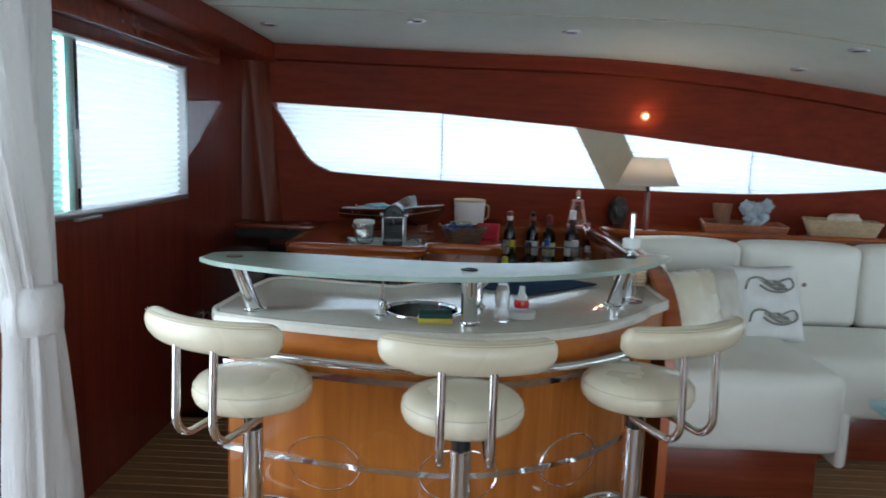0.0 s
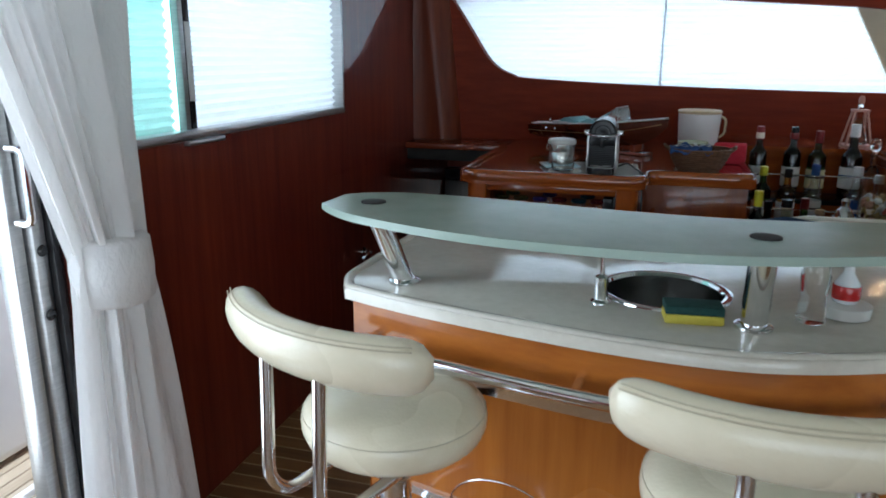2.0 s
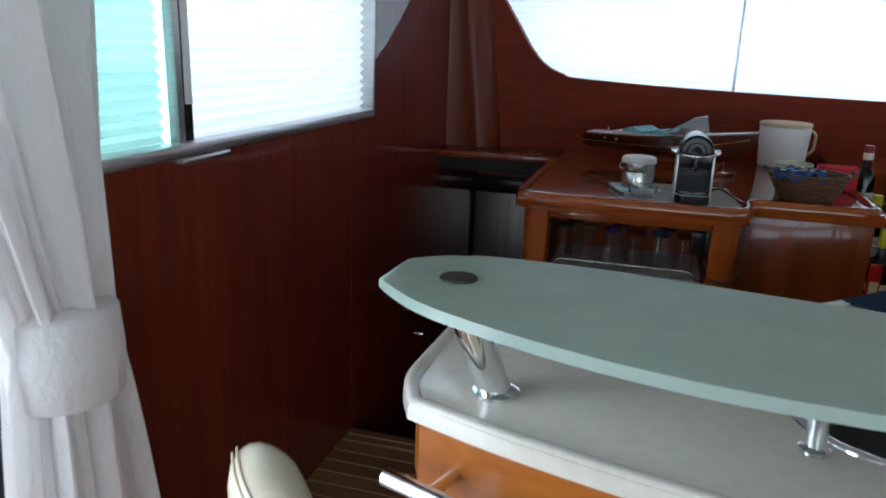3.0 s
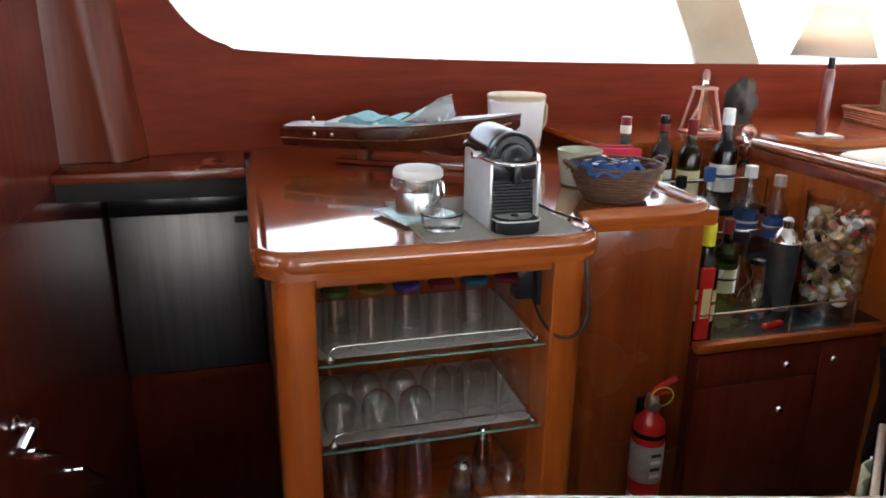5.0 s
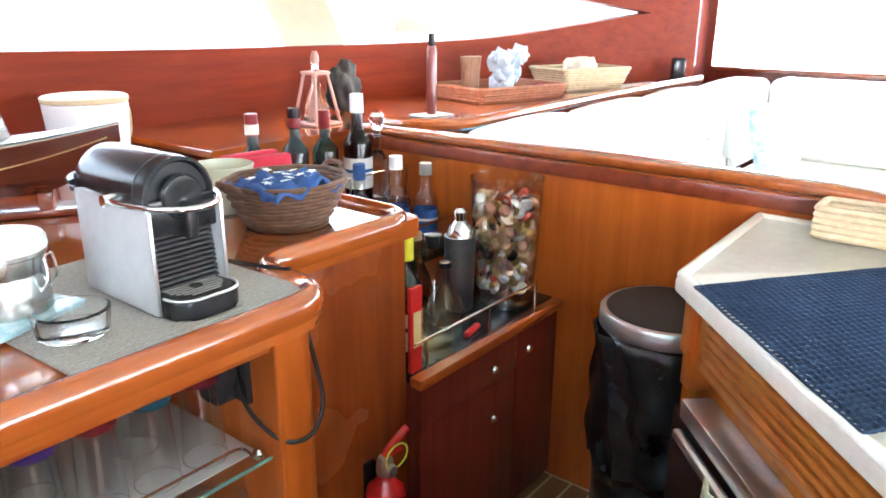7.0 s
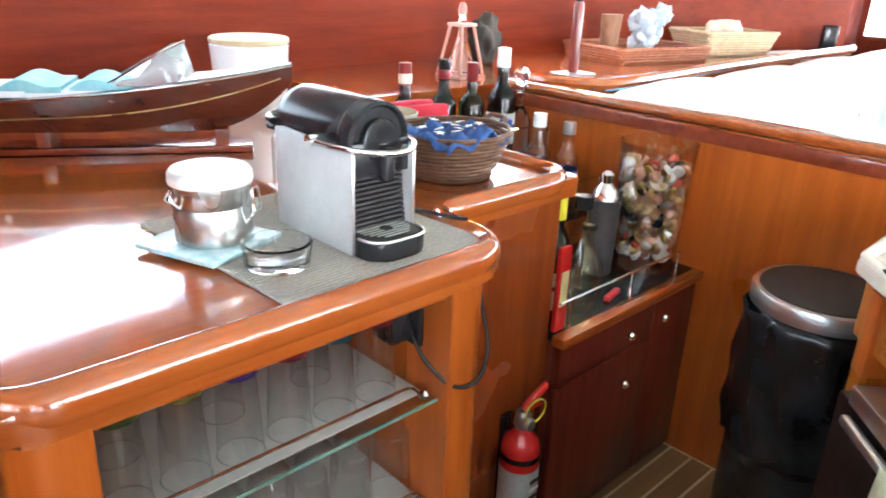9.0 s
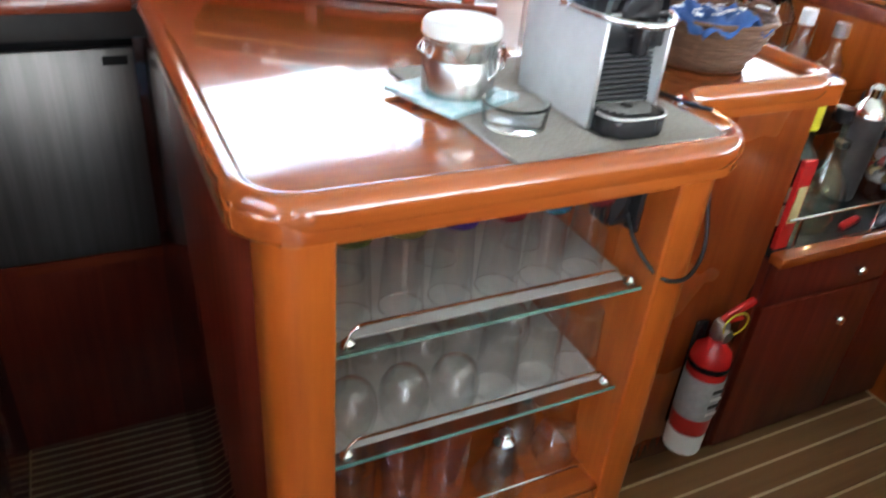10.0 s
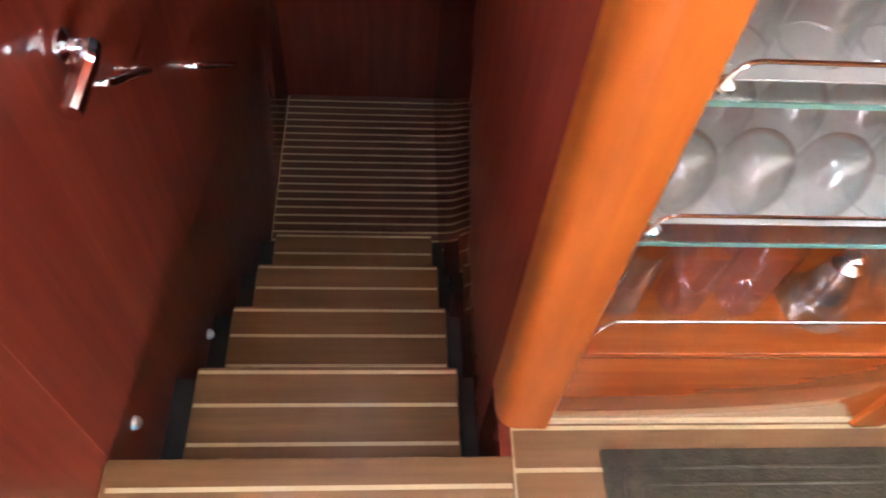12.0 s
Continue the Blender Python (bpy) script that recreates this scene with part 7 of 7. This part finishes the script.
def ledge_things():
    zl = 0.9575
    # lantern: pyramid frame round a clear decanter
    l = thing("lantern_decanter", 1.135, 0.94, zl, "glass decanter in a pinkish wooden pyramid frame", "decanter")
    cx, cy = 1.135, 0.94
    pink = varied("pink_wood", (0.42, 0.20, 0.15), (0.58, 0.33, 0.26), (9, 9, 1), 4, 0.5)
    for a, b in ((-1, -1), (1, -1), (1, 1), (-1, 1)):
        part("leg", tube([(cx + a * 0.052, cy + b * 0.052, zl), (cx + a * 0.026, cy + b * 0.026, zl + 0.155)], 0.005, 8), pink, l)
    part("top_plate", box(cx - 0.034, cx + 0.034, cy - 0.034, cy + 0.034, zl + 0.156, zl + 0.166, 0.003), pink, l)
    part("base_plate", box(cx - 0.058, cx + 0.058, cy - 0.058, cy + 0.058, zl, zl + 0.008, 0.003), pink, l)
    part("flask", moved(lathe([(0.040, 0.009), (0.044, 0.016), (0.036, 0.07), (0.016, 0.12), (0.011, 0.155), (0.011, 0.185), (0.014, 0.19)], 24), Matrix.Translation((cx, cy, zl))), GLASS, l, "clear flask")
    part("stopper", moved(lathe([(0.011, 0.191), (0.013, 0.195), (0.013, 0.212), (0.008, 0.226)], 16), Matrix.Translation((cx, cy, zl))), pink, l, "wooden stopper")
    # dark carved lump on the ledge
    k = thing("dark_ornament", 1.42, 1.10, zl, "lumpy matt black carved ornament", "ornament")
    bm = bmesh.new()
    bmesh.ops.create_icosphere(bm, subdivisions=4, radius=1)
    for v in bm.verts:
        n = v.co.normalized()
        f = 1 + 0.35 * noise.noise(n * 1.8) + 0.16 * noise.noise(n * 5)
        v.co = Vector((1.43 + 0.062 * n.x * f, 1.12 + 0.05 * n.y * f, zl + 0.088 + 0.090 * n.z * f))
    for v in bm.verts:
        v.co.z = max(v.co.z, zl)
    part("carving", bm, BLACK_MATT, k, "", 70)

    def wicker_tray(name, cx, cy, w, d, h, turn, flare, mat, label, rows):
        t = thing(name, cx, cy, zl, label, "basket" if h > 0.07 else "tray")
        m = pose(cx, cy, zl, 0, 0, turn)
        part("floor", moved(box(-w / 2, w / 2, -d / 2, d / 2, 0.0, 0.008, 0.002), m), mat, t)
        for i in range(rows):
            f = 1 + flare * i / rows
            z = 0.010 + (h - 0.012) * i / max(1, rows - 1)
            loop = rounded([(-w / 2 * f, -d / 2 * f), (w / 2 * f, -d / 2 * f), (w / 2 * f, d / 2 * f), (-w / 2 * f, d / 2 * f)], 0.02, 4)
            dense = []
            for (ax, ay), (bx, by) in zip(loop, loop[1:] + loop[:1]):
                nn = max(1, int(math.hypot(bx - ax, by - ay) / 0.02))
                dense += [(ax + (bx - ax) * q / nn, ay + (by - ay) * q / nn) for q in range(nn)]
            pts = [m @ Vector((px * (1 + 0.010 * ((q + i) % 2)), py * (1 + 0.014 * ((q + i) % 2)), z)) for q, (px, py) in enumerate(dense)]
            part("weave", tube(pts, 0.0065 if i < rows - 1 else 0.009, 6, True), mat, t)
        return t

    wicker_tray("wicker_tray", 2.18, 0.96, 0.46, 0.34, 0.055, -14, 0.05, WICKER_RED, "reddish woven rectangular tray on the ledge", 5)
    wicker_tray("wicker_basket", 2.75, 0.87, 0.34, 0.22, 0.100, -20, 0.22, WICKER_LIGHT, "pale flared woven basket on the ledge", 9)
    s = thing("driftwood", 2.06, 1.02, zl + 0.009, "upright piece of brown bark in the tray", "driftwood")
    rings = []
    for i in range(10):
        z = zl + 0.0095 + 0.018 * i
        rings.append([(2.07 + (0.055 + 0.008 * noise.noise((a, i * 0.4, 2))) * math.cos(a) * (1 - 0.10 * math.sin(i * 0.5)), 1.02 + 0.030 * math.sin(a) * (1 + 0.3 * noise.noise((a * 2, i * 0.5, 5))), z) for a in [q * math.pi / 12 for q in range(24)]])
    part("bark", curve_bm(rings), varied("brown_bark", (0.16, 0.07, 0.04), (0.32, 0.16, 0.09), (6, 6, 1), 14, 0.8, bump=0.7, bump_size=30), s, "", 60)
    c = thing("coral", 2.25, 0.98, zl + 0.01, "ragged pale blue coral standing in the tray", "coral")
    rng = random.Random(3)
    for q in range(26):
        bm = bmesh.new()
        bmesh.ops.create_icosphere(bm, subdivisions=2, radius=1)
        a, h = rng.uniform(0, 6.28), rng.uniform(0.02, 0.16)
        rr = 0.095 * math.sqrt(rng.random()) * (0.55 + h * 3.5)
        px, py = 2.26 + rr * math.cos(a), 0.97 + 0.55 * rr * math.sin(a)
        sz = rng.uniform(0.020, 0.034)
        for v in bm.verts:
            f = 1 + 0.8 * noise.noise(v.co * 2.2 + Vector((q, 0, 0)))
            v.co = Vector((px + v.co.x * sz * f, py + v.co.y * sz * f, max(zl + 0.0095, zl + 0.015 + h + v.co.z * sz * f * 1.2)))
        part("branch", bm, CORAL, c, "", 70)
    for q, (px, py) in enumerate(((2.20, 0.86), (2.25, 0.84), (2.32, 0.85), (2.36, 0.87), (2.34, 0.83))):
        g = thing("glass_fruit", px, py, zl + 0.009, "small shiny dark red glass ball in the tray", "ornament", "red balls in the tray")
        part("ball", moved(lathe([(0.004, 0.0), (0.016, 0.004), (0.024, 0.016), (0.024, 0.028), (0.014, 0.040), (0.003, 0.044)], 18), Matrix.Translation((px, py, zl + 0.0095))), varied("dark_red_glass", (0.18, 0.005, 0.015), (0.34, 0.012, 0.03), (1, 1, 1), 10, 0.1), g)
    t = thing("sponge_stone", 2.77, 0.88, zl + 0.06, "rounded pale brown-flecked stone lying in the basket", "stone")
    bm = bmesh.new()
    bmesh.ops.create_icosphere(bm, subdivisions=4, radius=1)
    for v in bm.verts:
        n = v.co.normalized()
        f = 1 + 0.16 * noise.noise(n * 2.0) + 0.05 * noise.noise(n * 7)
        v.co = Vector((2.78 + 0.10 * n.x * f, 0.89 + 0.075 * n.y * f, zl + 0.09 + 0.065 * max(-0.95, min(0.8, n.z * 1.2)) * f))
    part("stone", bm, STONE, t, "", 70)
    p = thing("papers", 2.95, 0.72, zl, "sheaf of white papers on the ledge", "papers")
    for q in range(4):
        part("sheet", moved(box(-0.15, 0.15, -0.05, 0.05, 0.0022 * q, 0.0022 * q + 0.0018), pose(3.0 + 0.03 * q, 0.70, zl + 0.0005, 0, 0, 4 - 5 * q)), WHITE_LABEL, p)
    u = thing("speaker", 3.52, 0.70, zl, "small black loudspeaker on the ledge end", "speaker")
    part("body", moved(box(-0.04, 0.04, -0.035, 0.035, 0.0, 0.12, 0.010, 3), pose(3.50, 0.68, zl + 0.0005, 0, 0, 30)), BLACK, u)


ledge_things()


# ---- sofa ----
def cushion(x0, x1, y0, y1, z0, z1, puff=0.02, bevel=0.04):
    bm = box(x0, x1, y0, y1, z0, z1, bevel, 4)
    bmesh.ops.subdivide_edges(bm, edges=[e for e in bm.edges if e.calc_length() > 0.12], cuts=5, use_grid_fill=True)
    c = Vector(((x0 + x1) / 2, (y0 + y1) / 2, (z0 + z1) / 2))
    for v in bm.verts:
        u = Vector(((v.co.x - c.x) / (x1 - x0) * 2, (v.co.y - c.y) / (y1 - y0) * 2, (v.co.z - c.z) / (z1 - z0) * 2))
        bulge = puff * (1 - min(1, u.x ** 2)) * (1 - min(1, u.z ** 2)) * (1 if u.y > 0 else -1) * min(1, abs(u.y))
        lift = puff * 0.7 * (1 - min(1, u.x ** 2)) * (1 - min(1, u.y ** 2)) * min(1, abs(u.z)) * (1 if u.z > 0 else 0)
        v.co += Vector((0, bulge, lift)) + 0.004 * Vector((noise.noise(v.co * 5), noise.noise(v.co * 5 + Vector((9, 0, 0))), noise.noise(v.co * 4)))
    return bm


def sofa():
    s = thing("sofa", 2.4, 0, 0, "white leather U-shaped saloon sofa on a mahogany base", "sofa")
    part("base", box(1.24, 1.93, -0.74, 0.50, 0.0, 0.215, 0.006), MAHOGANY_FLAT, s, "mahogany plinth")
    part("base", box(1.931, 4.15, -0.30, 0.50, 0.0, 0.215, 0.006), MAHOGANY_FLAT, s, "mahogany plinth")
    part("seat", cushion(1.245, 2.0, -0.80, -0.02, 0.217, 0.56, 0.02, 0.05), LEATHER_WHITE, s, "thick white seat cushion", 60)
    part("seat", cushion(1.245, 2.0, -0.015, 0.32, 0.217, 0.55, 0.02, 0.05), LEATHER_WHITE, s, "thick white seat cushion", 60)
    part("seat", cushion(2.005, 3.0, -0.36, 0.32, 0.217, 0.52, 0.02, 0.05), LEATHER_WHITE, s, "thick white seat cushion", 60)
    part("seat", cushion(3.005, 4.1, -0.36, 0.32, 0.217, 0.52, 0.02, 0.05), LEATHER_WHITE, s, "thick white seat cushion", 60)
    for x0, x1 in ((1.34, 1.96), (1.965, 2.62), (2.625, 3.30), (3.305, 4.05)):
        b = part("back_cushion", cushion(x0, x1, 0.325, 0.535, 0.50, 0.955, 0.03, 0.05), LEATHER_WHITE, s, "white leather back cushion", 60)
        if x0 > 1.9:
            part("button", moved(lathe([(0.016, 0), (0.017, 0.004), (0.008, 0.010)], 16), pose((x0 + x1) / 2, 0.302, 0.745, 90, 0, 0)), varied("tan_button", (0.20, 0.15, 0.10), (0.30, 0.23, 0.16), (1, 1, 1), 20, 0.5), b, "tan button")
    part("back_cushion", cushion(1.266, 1.40, -0.24, 0.32, 0.562, 0.925, 0.0, 0.05), LEATHER_WHITE, s, "white leather back cushion", 60)
    for y0, y1 in ((-0.93, 0.318), (-2.20, -0.935)):
        part("back_cushion", cushion(3.93, 4.185, y0, y1, 0.523, 0.962, 0.0, 0.05), LEATHER_WHITE, s, "white leather back cushion", 60)
    part("base", box(3.30, 4.15, -2.18, -0.301, 0.0, 0.215, 0.006), MAHOGANY_FLAT, s, "mahogany plinth")
    part("seat", cushion(3.28, 4.1, -2.20, -0.365, 0.217, 0.52, 0.02, 0.05), LEATHER_WHITE, s, "thick white seat cushion", 60)
    part("skirt", cushion(1.985, 2.03, -0.78, -0.40, 0.16, 0.40, 0.0, 0.02), LEATHER_WHITE, s, "loose leather end flap", 60)

    def pillow(x, y, z, w, h, d, rx, rz, mat, label):
        p = thing("pillow", x, y, z - h / 2, label, "pillow", "pillows on the sofa")
        own = bmesh.new()
        g = {}
        for side in (1, -1):
            for i in range(21):
                for j in range(21):
                    u, v = i / 10 - 1, j / 10 - 1
                    edge = i in (0, 20) or j in (0, 20)
                    key = (i, j, 0 if edge else side)
                    if key in g:
                        continue
                    k = (1 - u ** 4) * (1 - v ** 4)
                    pinch = 1 - 0.05 * (1 - abs(u)) * abs(v) - 0.05 * (1 - abs(v)) * abs(u)
                    g[key] = own.verts.new((u * w / 2 * pinch, side * d / 2 * max(0, k) ** 0.5 + 0.006 * noise.noise((u * 3, v * 3, side)), v * h / 2 * pinch))
        for side in (1, -1):
            for i in range(20):
                for j in range(20):
                    q = [g.get((a, b, 0)) or g.get((a, b, side)) for a, b in ((i, j), (i + 1, j), (i + 1, j + 1), (i, j + 1))]
                    own.faces.new(q if side < 0 else q[::-1])
        m = pose(x, y, z, rx, 0, rz)
        part("case", moved(own, m), mat, p, "", 70)
        return p, m

    p, m = pillow(1.92, -0.08, 0.705, 0.41, 0.39, 0.13, -20, 12, WHITE_CLOTH, "white cushion printed with two grey birds")
    for q, zz in enumerate((0.085, -0.075)):
        pts = [m @ Vector((a, -0.070, zz + b)) for a, b in ((-0.13, -0.02), (-0.10, 0.03), (-0.04, 0.035), (0.02, 0.0), (0.07, 0.02), (0.12, 0.03), (0.13, -0.01), (0.07, -0.035), (0.0, -0.03), (-0.05, 0.0))]
        part("print", tube(spline(pts, 4), 0.0055, 6), GREY_CLOTH, p, "grey printed bird shape")
        part("print", tube(spline([m @ Vector((a, -0.072, zz + b)) for a, b in ((-0.02, 0.02), (0.03, -0.02), (0.08, -0.01), (0.03, 0.015))], 4), 0.008, 6), GREY_CLOTH, p, "grey printed wing")
        for r in range(5):
            part("print", tube(spline([m @ Vector((a + 0.018 * r, -0.0725, zz + b)) for a, b in ((-0.045, 0.024), (-0.02, 0.004), (0.015, -0.018), (0.035, -0.026))], 4), 0.0032, 6), GREY_CLOTH, p, "grey printed feather line")
    pillow(1.47, -0.40, 0.735, 0.36, 0.36, 0.12, -20, 34, LEATHER, "beige cushion leaning in the sofa corner")
    pillow(1.62, -0.22, 0.725, 0.34, 0.34, 0.12, -22, 22, varied("pale_grey_leather", (0.46, 0.43, 0.37), (0.62, 0.59, 0.52), (1, 1, 1), 9, 0.4), "pale leather cushion leaning on the sofa side")
    pillow(3.35, 0.10, 0.715, 0.42, 0.38, 0.13, -16, -6, varied("blue_white_print", (0.22, 0.42, 0.62), (0.80, 0.82, 0.82), (1, 1, 1), 26, 0.9, stain=0.05), "white cushion with a blue coral print")
    t = thing("saloon_table", 2.4, -1.4, 0, "low table with a turquoise glass top on wooden legs", "table")
    part("tabletop", slab(rounded([(1.93, -1.75), (2.95, -1.75), (2.95, -1.02), (1.93, -1.02)], 0.06, 6), 0.528, 0.548, 0.004), varied("turquoise_glass_top", (0.22, 0.46, 0.47), (0.34, 0.58, 0.58), (1, 1, 1), 6, 0.12), t, "turquoise glass top")
    for x in (2.05, 2.83):
        for y in (-1.66, -1.12):
            part("leg", box(x - 0.03, x + 0.03, y - 0.03, y + 0.03, 0.0, 0.527, 0.006), MAHOGANY, t)


sofa()

# ---- floor planks, last ----
def planks():
    fl = bpy.data.objects["floor"]
    pitch, strip = 0.066, 0.0075
    y, k = -0.145 - 0.055, 0
    boards = {}

    def board(x0, x1):
        key = (round(x1 - x0, 3))
        if key not in boards:
            boards[key] = mesh_of("plank", box(0, x1 - x0, 0, pitch - strip, -0.012, 0.0, 0.0012, 1), TEAK)
        return boards[key]

    def lay(x0, x1, yy, k):
        ob = new("plank", board(x0, x1))
        ob.parent = fl
        ob.location = (x0, yy, 0.0005 * ((k * 7) % 3) / 3)

    y = -0.205 - pitch
    while y > -6.2:
        lay(WALL_X + 0.002, 4.19, y, k)
        y -= pitch
        k += 1
    y = -0.205
    while y < 0.06:
        lay(-0.428, 1.19, y, k)
        y += pitch
        k += 1
    lo = bpy.data.objects["floor_lower"]
    y, k = 0.885, 0
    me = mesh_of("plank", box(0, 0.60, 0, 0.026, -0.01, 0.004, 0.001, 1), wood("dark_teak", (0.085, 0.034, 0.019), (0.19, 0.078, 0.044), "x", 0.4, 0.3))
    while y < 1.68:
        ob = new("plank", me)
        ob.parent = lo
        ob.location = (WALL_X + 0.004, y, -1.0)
        y += 0.036


planks()
